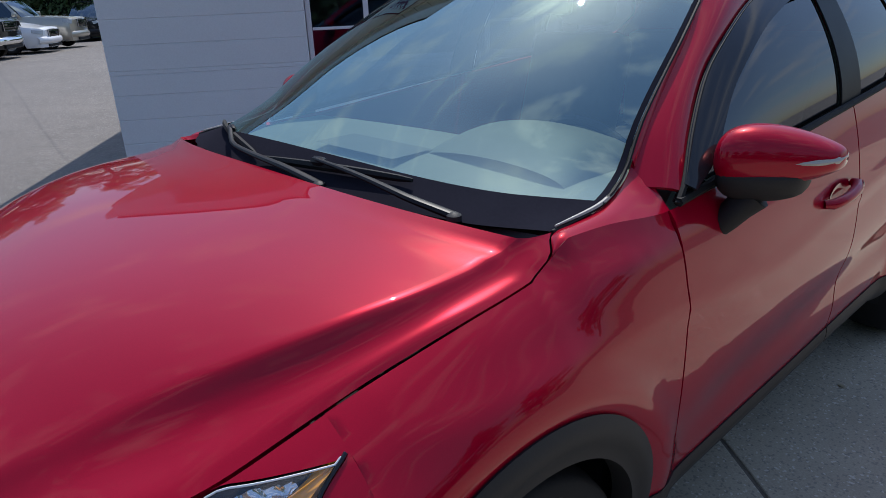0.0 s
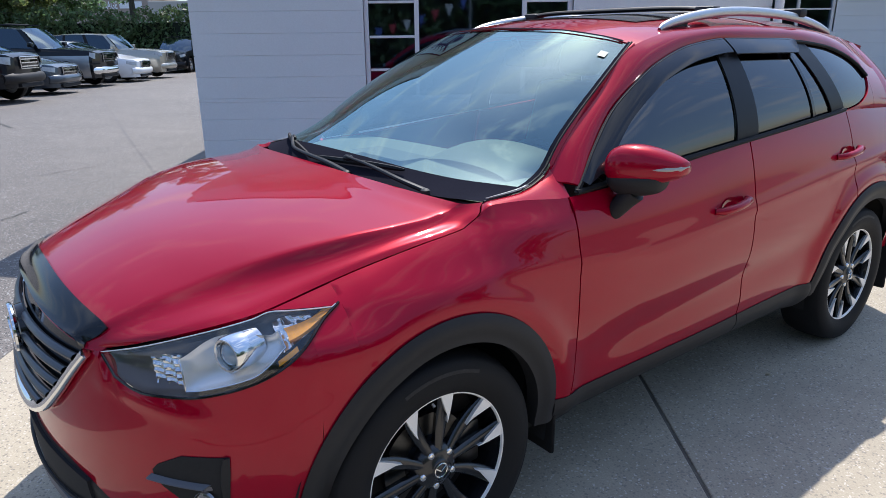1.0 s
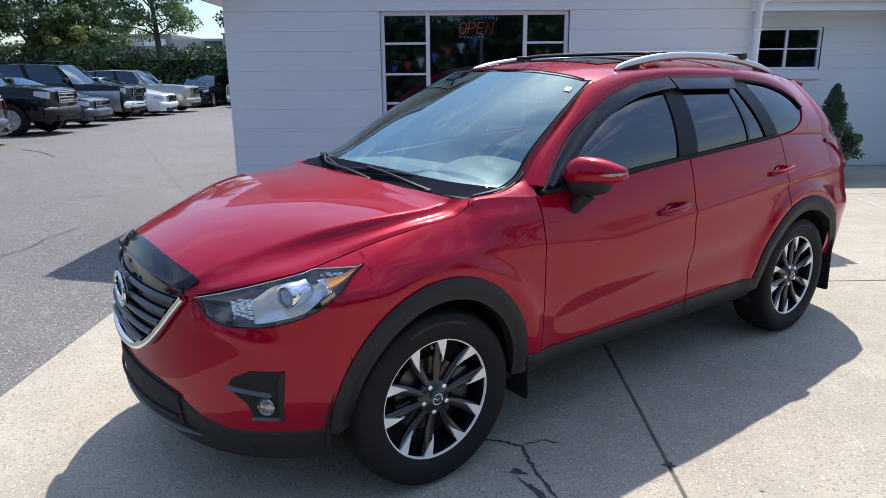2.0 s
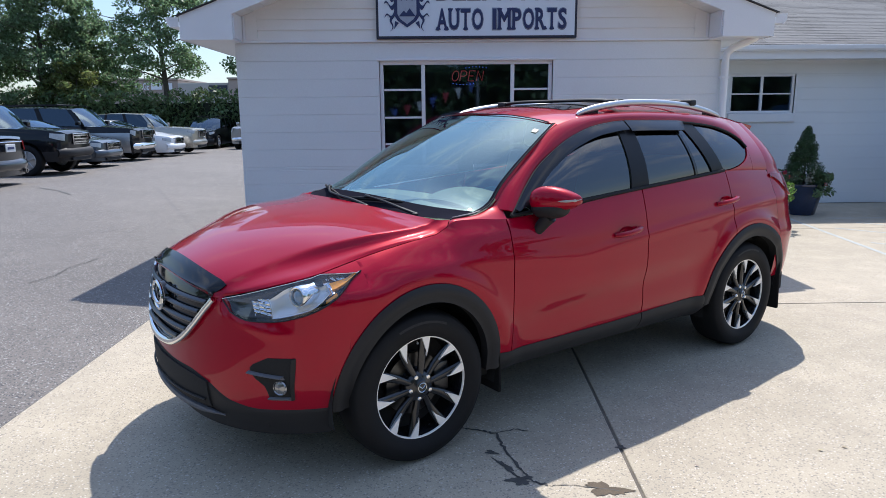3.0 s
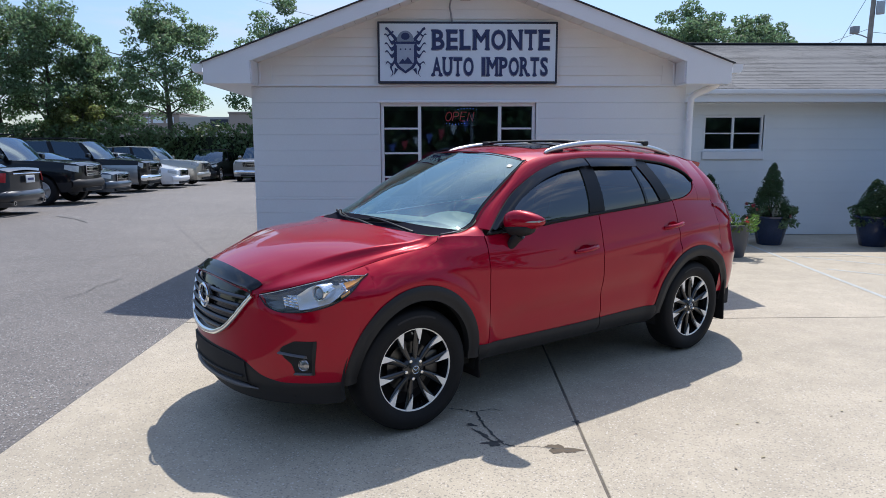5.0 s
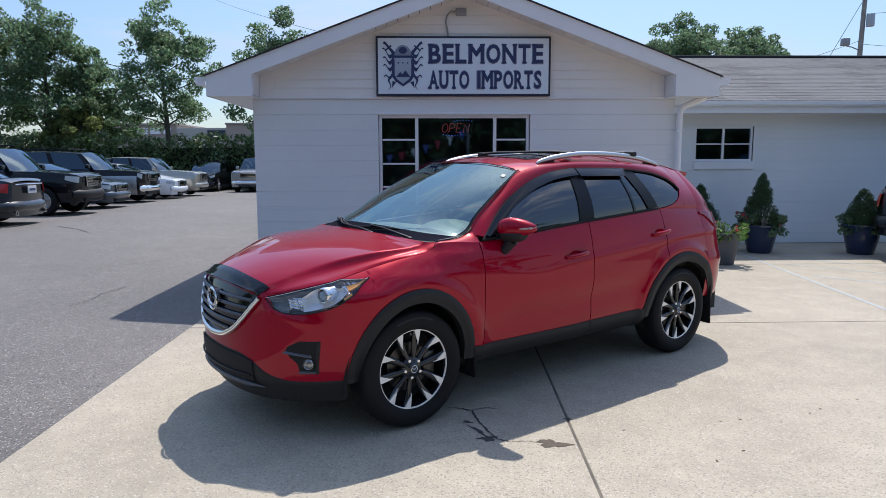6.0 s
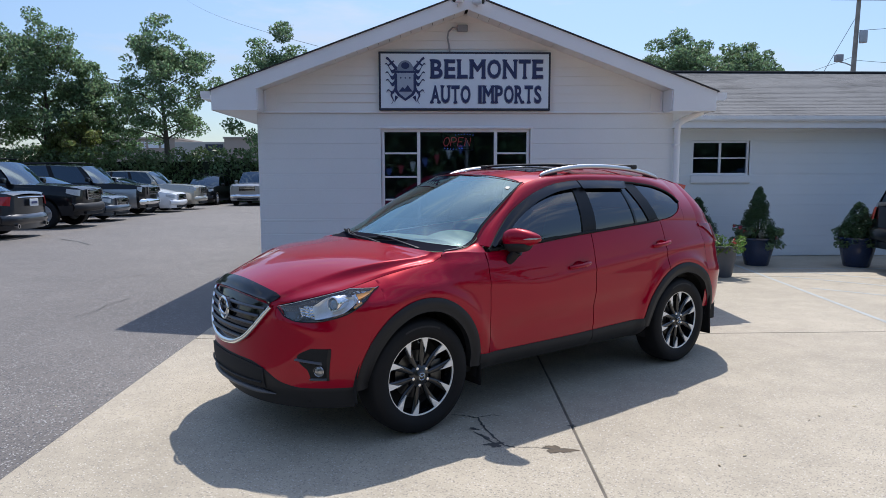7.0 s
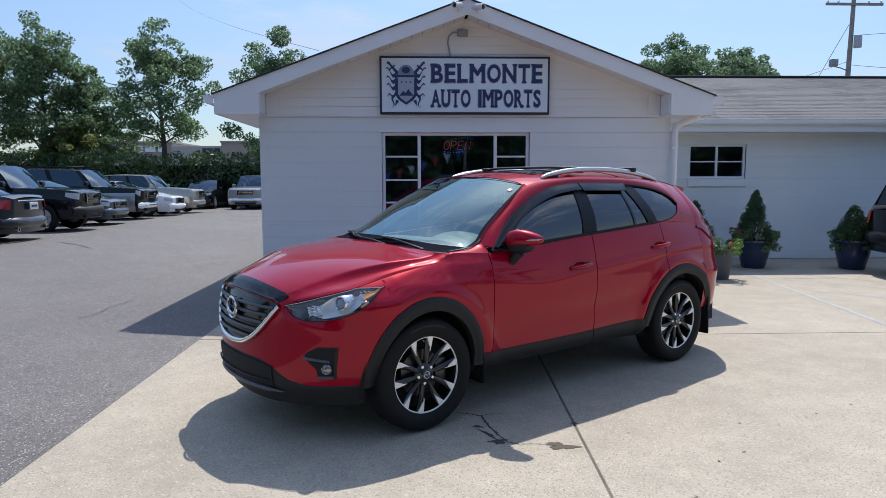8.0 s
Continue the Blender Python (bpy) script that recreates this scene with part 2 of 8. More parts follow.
M_SMOKE = mat("smoked_acrylic", (0.009, 0.010, 0.013), 0.08, vary=0.1, spec=0.35)
M_RUBBER = mat("tyre_rubber", (0.010, 0.010, 0.011), 0.7, vary=0.25, scale=12, fine=300, bump=0.0005, spec=0.25)
M_SIDEWALL = mat("sidewall_rubber", (0.022, 0.022, 0.023), 0.6, vary=0.5, scale=60, fine=200, bump=0.0008, spec=0.3)
M_CHROME = mat("chrome", (0.78, 0.79, 0.8), 0.09, 1.0, vary=0.04)
M_SATIN = mat("satin_aluminium", (0.56, 0.57, 0.58), 0.42, 1.0, vary=0.06)
M_ALLOY = mat("machined_alloy", (0.88, 0.87, 0.85), 0.38, 0.35, vary=0.05, fine=400)
M_GUN = mat("gunmetal_alloy", (0.016, 0.017, 0.020), 0.25, 0.3, vary=0.1, coat=0.5)
M_DARK = mat("dark_underbody", (0.012, 0.012, 0.013), 0.85, vary=0.3)
M_DISC = mat("brake_steel", (0.10, 0.10, 0.10), 0.40, 1.0, vary=0.15, scale=30)
M_SCREEN = glass("windscreen_glass", (0.70, 0.82, 0.75), face=0.28, gloss=(0.74, 0.98, 0.95))
M_TINT = glass("tinted_glass", (0.12, 0.13, 0.15), face=0.13)
M_LENS = glass("clear_lens", (0.93, 0.94, 0.95))
M_PANE = glass("window_pane", (0.40, 0.48, 0.60), rough=0.03, face=0.085, gloss=(0.50, 0.72, 1.0))
M_BEIGE = mat("sand_interior", (0.21, 0.21, 0.165), 0.6, vary=0.08, fine=30)
M_CABIN = mat("dark_interior", (0.03, 0.03, 0.032), 0.7, vary=0.2)
M_AMBER = mat("amber_reflector", (0.90, 0.36, 0.02), 0.2, vary=0.2, coat=0.8)
M_TAIL = mat("red_lamp_lens", (0.20, 0.003, 0.008), 0.10, vary=0.15, coat=0.2)
M_WHITE = mat("white_painted_block", (0.755, 0.785, 0.800), 0.6, vary=0.05, scale=1.3, fine=90, bump=0.0015)
M_SIDING = mat("white_vinyl_siding", (0.80, 0.795, 0.77), 0.45, vary=0.05, scale=2.0, fine=150, bump=0.0006)
M_TRIM = mat("white_aluminium_trim", (0.80, 0.815, 0.84), 0.35, vary=0.04, scale=2.0)

# ---- ground ----
def ground_mat(name, a, b, rough, grain, stain, bump, light=None, dark=None):
    """Paving in two tones with soft stains, mottling, grains and loose pale and dark stones, in metres."""
    m, t, p = shader(name)
    co = t.nodes.new("ShaderNodeTexCoord")

    def noise(scale, detail, rgh=0.6):
        n = t.nodes.new("ShaderNodeTexNoise")
        n.inputs["Scale"].default_value = scale
        n.inputs["Detail"].default_value = detail
        n.inputs["Roughness"].default_value = rgh
        t.links.new(co.outputs["Object"], n.inputs["Vector"])
        return n.outputs["Fac"]

    def ranged(src, f0, f1, t0, t1):
        r = t.nodes.new("ShaderNodeMapRange")
        for k, val in (("From Min", f0), ("From Max", f1), ("To Min", t0), ("To Max", t1)):
            r.inputs[k].default_value = val
        t.links.new(src, r.inputs["Value"])
        return r.outputs["Result"]

    big, patch, mid = noise(stain, 6), noise(stain * 7, 4), noise(grain, 2)
    mx = t.nodes.new("ShaderNodeMixRGB")
    mx.inputs["Color1"].default_value = (*a, 1)
    mx.inputs["Color2"].default_value = (*b, 1)
    t.links.new(ranged(big, 0.35, 0.65, 0, 1), mx.inputs["Fac"])
    mul = t.nodes.new("ShaderNodeMath")
    mul.operation = "MULTIPLY"
    t.links.new(ranged(patch, 0.3, 0.7, 0.90, 1.10), mul.inputs[0])
    t.links.new(ranged(mid, 0.3, 0.7, 0.86, 1.14), mul.inputs[1])
    hs = t.nodes.new("ShaderNodeHueSaturation")
    t.links.new(mx.outputs["Color"], hs.inputs["Color"])
    t.links.new(mul.outputs[0], hs.inputs["Value"])
    last = hs.outputs["Color"]
    vo = t.nodes.new("ShaderNodeTexVoronoi")
    vo.inputs["Scale"].default_value = grain
    t.links.new(co.outputs["Object"], vo.inputs["Vector"])
    sp = t.nodes.new("ShaderNodeSeparateColor")
    t.links.new(vo.outputs["Color"], sp.inputs["Color"])
    for tone, chan in ((light, "Green"), (dark, "Blue")):
        if tone:
            gt = t.nodes.new("ShaderNodeMath")
            gt.operation = "GREATER_THAN"
            gt.inputs[1].default_value = tone[1]
            t.links.new(sp.outputs[chan], gt.inputs[0])
            m2 = t.nodes.new("ShaderNodeMixRGB")
            m2.inputs["Color2"].default_value = (*tone[0], 1)
            t.links.new(gt.outputs[0], m2.inputs["Fac"])
            t.links.new(last, m2.inputs["Color1"])
            last = m2.outputs["Color"]
    t.links.new(last, p.inputs["Base Color"])
    p.inputs["Roughness"].default_value = rough
    bp = t.nodes.new("ShaderNodeBump")
    bp.inputs["Distance"].default_value = bump
    bp.inputs["Strength"].default_value = 0.5
    t.links.new(mid, bp.inputs["Height"])
    t.links.new(bp.outputs["Normal"], p.inputs["Normal"])
    return m


M_ASPHALT = ground_mat("worn_asphalt", (0.111, 0.097, 0.086), (0.154, 0.136, 0.120), 0.72, 120, 0.35, 0.002, ((0.34, 0.33, 0.31), 0.93), ((0.045, 0.045, 0.048), 0.85))
M_CONCRETE = ground_mat("broomed_concrete", (0.352, 0.304, 0.226), (0.432, 0.373, 0.279), 0.8, 140, 0.5, 0.001, ((0.53, 0.48, 0.40), 0.95), ((0.26, 0.23, 0.185), 0.91))
M_SOIL = ground_mat("joint_dirt", (0.10, 0.085, 0.07), (0.16, 0.14, 0.11), 0.95, 60, 4, 0.003)
M_GRASS = ground_mat("mown_grass", (0.07, 0.10, 0.03), (0.10, 0.13, 0.045), 0.9, 30, 0.2, 0.01)

def lot_z(x, y):
    """The lot lies a little higher to the west."""
    along = curve((-200, 0.0), (-10, 0.0), (4, 0.16), (10.5, 0.25), (15, 0.185), (20, 0.155), (26, 0.125), (33, 0.0), (200, 0.0))
    return -0.012 + smooth01(-3.5, -8.0, x) * (along(y) + 0.012 if -10 < y < 33 else 0.0)


bm = bmesh.new()
gxs = [-1500, -400, -120, -60] + list(np.arange(-44, 30, 1.5)) + [40, 60, 120, 400, 1500]
gys = [-1500, -400, -120, -60] + list(np.arange(-44, 50, 1.5)) + [60, 120, 400, 1500]
gv = [[bm.verts.new((x, y, lot_z(x, y))) for x in gxs] for y in gys]
for j in range(len(gys) - 1):
    for i in range(len(gxs) - 1):
        bm.faces.new((gv[j][i], gv[j][i + 1], gv[j + 1][i + 1], gv[j + 1][i]))
tagged(part("ground", bm, M_ASPHALT), "grey worn asphalt lot with pale grains", "ground", kind="structure")

# concrete apron: slabs with open joints
apron = thing("pavement", "pale broomed concrete apron in large slabs", "pavement", kind="structure")
XS = [-2.25, 0.985, 14.0]
YS = [-8.0, -4.9, -1.2, 2.55, 6.3, 8.98]
for i in range(2):
    for j in range(5):
        y1 = YS[j + 1]
        bm = bmesh.new()
        g = 0.007
        if j == 4 and i < 1:
            continue
        if j == 3 and i == 0:
            y1 = 5.12
        for v in box(bm, XS[i] + g, XS[i + 1] - g, YS[j] + g, y1 - g, -0.10, 0.0, 0.006, 2):
            if i == 0 and v.co.x > 0 or i == 1 and v.co.x < 2:
                v.co.x += 0.045 * v.co.y - 0.025       # this joint runs slightly askew
        part("slab", bm, M_CONCRETE, apron, smooth=False)
bm = bmesh.new()
box(bm, -2.25, 14.0, -8.0, 8.9, -0.11, -0.006)
part("joint_bed", bm, M_SOIL, apron, smooth=False)

# ---- the block building ----
COURSE, JOINT = 0.2032, 0.004
WX0, WX1, WY, EAVE = -2.18, 3.46, 5.14, 2.445
WIN = (-0.53, 1.50, 0.98, 2.235)
GY = 4.75          # front of the gable trim
PITCH = 0.370
front = thing("wall_front", "white painted block wall of the gable front", "wall", kind="structure")
side = thing("wall_side", "white painted block side wall", "wall", kind="structure")
wing = thing("wall_wing", "white painted block wall of the long wing", "wall", kind="structure")


def block_course(parent, x0, x1, y, z0, z1, thick=0.19, axis="x"):
    bm = bmesh.new()
    if axis == "x":
        box(bm, x0, x1, y, y + thick, z0 + JOINT * 0.5, z1 - JOINT * 0.5, 0.003, 1)
    else:
        box(bm, y, y + thick, x0, x1, z0 + JOINT * 0.5, z1 - JOINT * 0.5, 0.003, 1)
    return part("block_course", bm, M_WHITE, parent, smooth=False)


def course_wall(parent, x0, x1, y, hole, top):
    k = 0
    while k * COURSE < top - 0.01:
        z0, z1 = k * COURSE, min(top, (k + 1) * COURSE)
        k += 1
        cuts = [z0, z1]
        if hole:
            cuts = sorted({z0, z1} | {h for h in hole[2:] if z0 < h < z1})
        for a, b in zip(cuts, cuts[1:]):
            if hole and a >= hole[2] - 1e-6 and b <= hole[3] + 1e-6:
                block_course(parent, x0, hole[0], y, a, b)
                block_course(parent, hole[1], x1, y, a, b)
            else:
                block_course(parent, x0, x1, y, a, b)


course_wall(front, WX0, WX1, WY, WIN, EAVE)
k = 0
while k * COURSE < EAVE - 0.01:
    block_course(side, WY + 0.195, 14.0, WX0, k * COURSE, min(EAVE, (k + 1) * COURSE), axis="y")
    block_course(side, WY + 0.195, 8.38, WX1 - 0.19, k * COURSE, min(EAVE, (k + 1) * COURSE), axis="y")
    k += 1
# mortar behind the joints
bm = boxes((WX0 + 0.006, WIN[0], WY + 0.005, WY + 0.18, 0, EAVE), (WIN[1], WX1 - 0.006, WY + 0.005, WY + 0.18, 0, EAVE),
           (WIN[0], WIN[1], WY + 0.005, WY + 0.18, 0, WIN[2]), (WIN[0], WIN[1], WY + 0.005, WY + 0.18, WIN[3], EAVE))
part("mortar", bm, M_WHITE, front, smooth=False)
bm = boxes((WX0 + 0.005, WX0 + 0.18, WY + 0.19, 14.0, 0, EAVE), (WX1 - 0.18, WX1 - 0.005, WY + 0.19, 8.98, 0, EAVE), (WX0, 16.5, 13.9, 14.1, 0, 2.6))
part("mortar", bm, M_WHITE, side, smooth=False)
WGY, WWIN = 9.00, (5.31, 6.46, 1.60, 2.275)
course_wall(wing, WX1, 16.5, WGY, WWIN, 2.515)
bm = boxes((WX1, WWIN[0], WGY + 0.005, WGY + 0.18, 0, 2.5), (WWIN[1], 16.5, WGY + 0.005, WGY + 0.18, 0, 2.5),
           (WWIN[0], WWIN[1], WGY + 0.005, WGY + 0.18, 0, WWIN[2]), (WWIN[0], WWIN[1], WGY + 0.005, WGY + 0.18, WWIN[3], 2.5), (16.3, 16.5, WGY, 14.0, 0, 2.5))
part("mortar", bm, M_WHITE, wing, smooth=False)

# rooms behind the windows
M_ROOM = mat("dim_room_paint", (0.26, 0.29, 0.34), 0.8)
room = part("room_lining", boxes((WX0 + 0.2, WX1 - 0.2, 9.4, 9.5, 0.02, 2.4), (WX0 + 0.2, WX1 - 0.2, WY + 0.2, 9.4, 0.0, 0.02), (WX0 + 0.2, WX1 - 0.2, WY + 0.2, 9.4, 2.38, 2.43),
                               (WX0 + 0.19, WX0 + 0.2, WY + 0.2, 9.4, 0, 2.4), (WX1 - 0.2, WX1 - 0.19, WY + 0.2, 9.4, 0, 2.4), (3.7, 9.0, 12.0, 12.1, 0, 2.5), (3.7, 9.0, WGY + 0.2, 12.0, 2.46, 2.5), (9.0, 9.1, WGY + 0.2, 12.0, 0, 2.5)), M_ROOM, smooth=False)
tagged(room, "dim inner walls and ceilings of the rooms", "wall", kind="structure")

# windows
def window(name, label, hole, y, mullions, rails_for, depth=0.06):
    w = thing(name, label, "window", kind="structure")
    x0, x1, z0, z1 = hole
    f = 0.045
    part("window_frame", boxes((x0 + 0.001, x1 - 0.001, y + 0.03, y + 0.03 + depth, z1 - f, z1 - 0.001), (x0 + 0.001, x1 - 0.001, y + 0.03, y + 0.03 + depth, z0 + 0.001, z0 + f),
                             (x0 + 0.001, x0 + f, y + 0.03, y + 0.03 + depth, z0 + f, z1 - f), (x1 - f, x1 - 0.001, y + 0.03, y + 0.03 + depth, z0 + f, z1 - f), bevel=0.004), M_TRIM, w, smooth=False)
    xs = [x0 + f] + mullions + [x1 - f]
    for m in mullions:
        part("mullion", boxes((m - 0.022, m + 0.022, y + 0.035, y + 0.08, z0 + f, z1 - f), bevel=0.004), M_TRIM, w, smooth=False)
    for b, (a, c) in enumerate(zip(xs, xs[1:])):
        zs = [z0 + f] + rails_for.get(b, []) + [z1 - f]
        for z in rails_for.get(b, []):
            part("muntin", boxes((a + 0.004, c - 0.004, y + 0.045, y + 0.072, z - 0.012, z + 0.012), bevel=0.003), M_TRIM, w, smooth=False)
        for za, zb in zip(zs, zs[1:]):
            bm = bmesh.new()
            add_grid(bm, lambda u, v: Vector((lerp(a, c, u), y + 0.062, lerp(za, zb, v))), 1, 1)
            part("pane", bm, M_PANE, w, smooth=False)
    return w


rows = [1.275, 1.585, 1.905]
win1 = window("window_1", "wide white framed shop window with dark panes", WIN, WY, [-0.02, 1.03], {0: rows, 2: rows})
part("window_head", boxes((WIN[0] - 0.03, WIN[1] + 0.03, WY - 0.018, WY + 0.03, WIN[3] - 0.002, WIN[3] + 0.028), bevel=0.004), M_TRIM, win1, smooth=False)
part("window_sill", boxes((WIN[0] - 0.06, WIN[1] + 0.06, WY - 0.05, WY + 0.03, WIN[2] - 0.06, WIN[2]), bevel=0.008), M_TRIM, win1, smooth=False)
win2 = window("window_2", "small white framed window with four dark panes", WWIN, WGY, [5.885], {0: [1.935], 1: [1.935]})
part("window_sill", boxes((WWIN[0] - 0.02, WWIN[1] + 0.02, WGY - 0.035, WGY + 0.03, WWIN[2] - 0.155, WWIN[2] - 0.002), bevel=0.01), M_TRIM, win2, smooth=False)

# ---- gable: lap siding, soffit, trim, roof ----
CX = 0.5 * (WX0 + WX1) - 0.03
APEX_Z = 3.90
HALF = 3.27
gable = thing("gable", "white lap siding gable with boxed eaves", "gable", kind="structure")
rake = lambda x: APEX_Z - PITCH * abs(x - CX)       # top line of the roof at the front


def rake_low(x):
    return rake(x) - 0.190


LAP = 0.116
k = 0
while True:
    z0 = EAVE + 0.02 + k * LAP
    if z0 > APEX_Z - 0.17:
        break
    z1 = z0 + LAP
    def reach(z):
        return min((APEX_Z - 0.150 - z) / PITCH, CX - WX0 - 0.01)
    a, b = reach(z0), max(0.02, reach(z1))
    bm = bmesh.new()
    y0, y1 = WY - 0.022, WY - 0.008
    vs = [bm.verts.new(p) for p in ((CX - a, y0, z0), (CX + a, y0, z0), (CX + b, y1, z1), (CX - b, y1, z1), (CX - a, WY + 0.02, z0), (CX + a, WY + 0.02, z0), (CX + b, WY + 0.02, z1), (CX - b, WY + 0.02, z1))]
    for q in ((0, 1, 2, 3), (7, 6, 5, 4), (0, 4, 5, 1), (1, 5, 6, 2), (2, 6, 7, 3), (3, 7, 4, 0)):
        bm.faces.new([vs[i] for i in q])
    part("siding_board", bm, M_SIDING, gable, smooth=False)
    k += 1
part("frieze", boxes((WX0 - 0.012, WX1 + 0.012, WY - 0.03, WY - 0.002, EAVE - 0.006, EAVE + 0.022), bevel=0.004), M_TRIM, gable, smooth=False)
for s in (-1, 1):
    # fascia along the rake
    bm = bmesh.new()
    xe, xa = CX + s * HALF, CX
    prof = [(xa, rake(xa)), (xe, rake(xe)), (xe, rake(xe) - 0.250), (CX + s * 2.70, rake(xe) - 0.250), (CX + s * 2.70, rake_low(CX + s * 2.70)), (xa, rake_low(xa))]
    f = [bm.verts.new((x, GY, z)) for x, z in prof]
    b = [bm.verts.new((x, GY + 0.03, z)) for x, z in prof]
    bm.faces.new(f)
    bm.faces.new(b[::-1])
    for i in range(len(prof)):
        j = (i + 1) % len(prof)
        bm.faces.new((f[i], f[j], b[j], b[i]))
    part("rake_fascia", bm, M_TRIM, gable, smooth=False)
    # ribbed soffit strips under the rake
    n = 19
    for i in range(n):
        xa, xb = CX + s * (0.02 + 2.68 * i / n), CX + s * (0.02 + 2.68 * (i + 1) / n - (0.007 if i < n - 1 else 0.0))
        bm = bmesh.new()
        vs = [bm.verts.new(p) for p in ((xa, GY + 0.031, rake_low(xa) + 0.02), (xb, GY + 0.031, rake_low(xb) + 0.02), (xb, WY - 0.005, rake_low(xb) + 0.02), (xa, WY - 0.005, rake_low(xa) + 0.02),
                                        (xa, GY + 0.031, rake_low(xa) + 0.03), (xb, GY + 0.031, rake_low(xb) + 0.03), (xb, WY - 0.005, rake_low(xb) + 0.03), (xa, WY - 0.005, rake_low(xa) + 0.03))]
        for q in ((0, 1, 2, 3), (7, 6, 5, 4), (0, 4, 5, 1), (1, 5, 6, 2), (2, 6, 7, 3), (3, 7, 4, 0)):
            bm.faces.new([vs[j] for j in q])
        part("soffit_strip", bm, M_SIDING, gable, smooth=False)
    # boxed eave along the side and its return
    x0, x1 = sorted((CX + s * 2.70, CX + s * HALF))
    zb = rake(CX + s * HALF) - 0.250
    part("eave_soffit", boxes((x0, x1, GY + 0.03, 8.58 if s > 0 else 14.2, zb + 0.0, zb + 0.02)), M_TRIM, gable, smooth=False)
    part("eave_return", boxes((CX + s * 2.70 - (0.012 if s > 0 else 0), CX + s * 2.70 + (0 if s > 0 else 0.012), GY + 0.031, WY - 0.004, zb + 0.021, rake_low(CX + s * 2.70) + 0.018)), M_TRIM, gable, smooth=False)
    # corner channel where the siding meets the return
    xc = sorted((CX + s * 2.52, CX + s * 2.685))
    part("corner_board", boxes((xc[0], xc[1], WY - 0.0235, WY + 0.018, EAVE + 0.03, rake_low(CX + s * 2.68) + 0.018)), M_SIDING, gable, smooth=False)
    xc = sorted((CX + s * 2.655, CX + s * 2.684))
    part("corner_channel", boxes((xc[0], xc[1], WY - 0.036, WY - 0.0245, EAVE + 0.03, rake_low(CX + s * 2.69) + 0.016), bevel=0.003), M_TRIM, gable, smooth=False)
    part("eave_fascia", boxes((CX + s * HALF - 0.012, CX + s * HALF + 0.012, GY + 0.031, 8.58 if s > 0 else 14.2, zb, zb + 0.25)), M_TRIM, gable, smooth=False)

M_SHINGLE = mat("grey_asphalt_shingle", (0.100, 0.100, 0.099), 0.9, vary=0.42, scale=1.2, fine=40, bump=0.002, island=1.35)
M_ROOFEDGE = mat("dark_roof_edge", (0.035, 0.036, 0.04), 0.8, vary=0.2)
groof = thing("roof_gable", "dark shingled roof over the gable front", "roof", kind="structure")
for s in (-1, 1):
    bm = bmesh.new()
    xe = CX + s * (HALF + 0.03)
    prof = [(CX, rake(CX) + 0.004), (xe, rake(xe) + 0.004), (xe, rake(xe) + 0.016), (CX, rake(CX) + 0.018)]
    f = [bm.verts.new((x, GY - 0.025, z)) for x, z in prof]
    b = [bm.verts.new((x, 14.2, z)) for x, z in prof]
    bm.faces.new(f)
    bm.faces.new(b[::-1])
    for i in range(4):
        j = (i + 1) % 4
        bm.faces.new((f[i], f[j], b[j], b[i]))
    part("roof_slope", bm, M_ROOFEDGE, groof, smooth=False)

# wing roof: courses of shingles up to the ridge
wroof = thing("roof_wing", "weathered grey shingle roof of the long wing", "roof", kind="structure")
EY, EZ, RY, RZ = 8.58, 2.715, 12.8, 4.14
part("fascia_board", boxes((3.86, 16.8, EY - 0.012, EY + 0.012, 2.49, 2.615), bevel=0.004), M_TRIM, wroof, smooth=False)
part("eave_soffit", boxes((3.5, 16.8, EY + 0.012, WGY + 0.01, 2.493, 2.515)), M_TRIM, wroof, smooth=False)
gut = bmesh.new()
add_grid(gut, lambda u, v: Vector((lerp(3.70, 16.8, u), EY - 0.014 - 0.085 * (0.0, 0.75, 0.95, 1.0, 0.93)[min(4, int(v * 4.01))], (2.615, 2.617, 2.645, 2.705, 2.709)[min(4, int(v * 4.01))])), 4, 4)
part("gutter", gut, M_TRIM, wroof, "white rain gutter", smooth=False)
N = 34
for k in range(N):
    a, b = k / N, (k + 1.15) / N
    ya, yb = lerp(EY - 0.05, RY, a), lerp(EY - 0.05, RY, min(1.0, b))
    za, zb = lerp(EZ, RZ, a), lerp(EZ, RZ, min(1.0, b))
    bm = bmesh.new()
    x = 3.2 + 0.15 * (k % 2)
    rnd = random.Random(k)
    while x < 16.8:
        w = rnd.uniform(0.14, 0.30)
        dz = rnd.uniform(0.0, 0.003)
        q = [(x, ya, za + 0.005 + dz), (x + w - 0.003, ya, za + 0.005 + dz), (x + w - 0.003, yb, zb + 0.002), (x, yb, zb + 0.002)]
        vs = [bm.verts.new(p) for p in q] + [bm.verts.new((p[0], p[1], p[2] - 0.006)) for p in q[:2]]
        bm.faces.new(vs[:4])
        bm.faces.new((vs[0], vs[4], vs[5], vs[1]))
        x += w
    tagged(part("shingle_course", bm, M_SHINGLE, wroof, smooth=False), kind="stuff")
bm = bmesh.new()
vs = [bm.verts.new(p) for p in ((3.2, EY - 0.04, EZ - 0.02), (16.8, EY - 0.04, EZ - 0.02), (16.8, RY, RZ - 0.012), (3.2, RY, RZ - 0.012), (16.8, RY + 4.2, EZ), (3.2, RY + 4.2, EZ))]
bm.faces.new(vs[:4])
bm.faces.new((vs[3], vs[2], vs[4], vs[5]))
part("roof_deck", bm, M_ROOFEDGE, wroof, smooth=False)
part("ridge_cap", boxes((3.2, 16.8, RY - 0.10, RY + 0.10, RZ - 0.01, RZ + 0.035), bevel=0.01), M_ROOFEDGE, wroof, smooth=False)

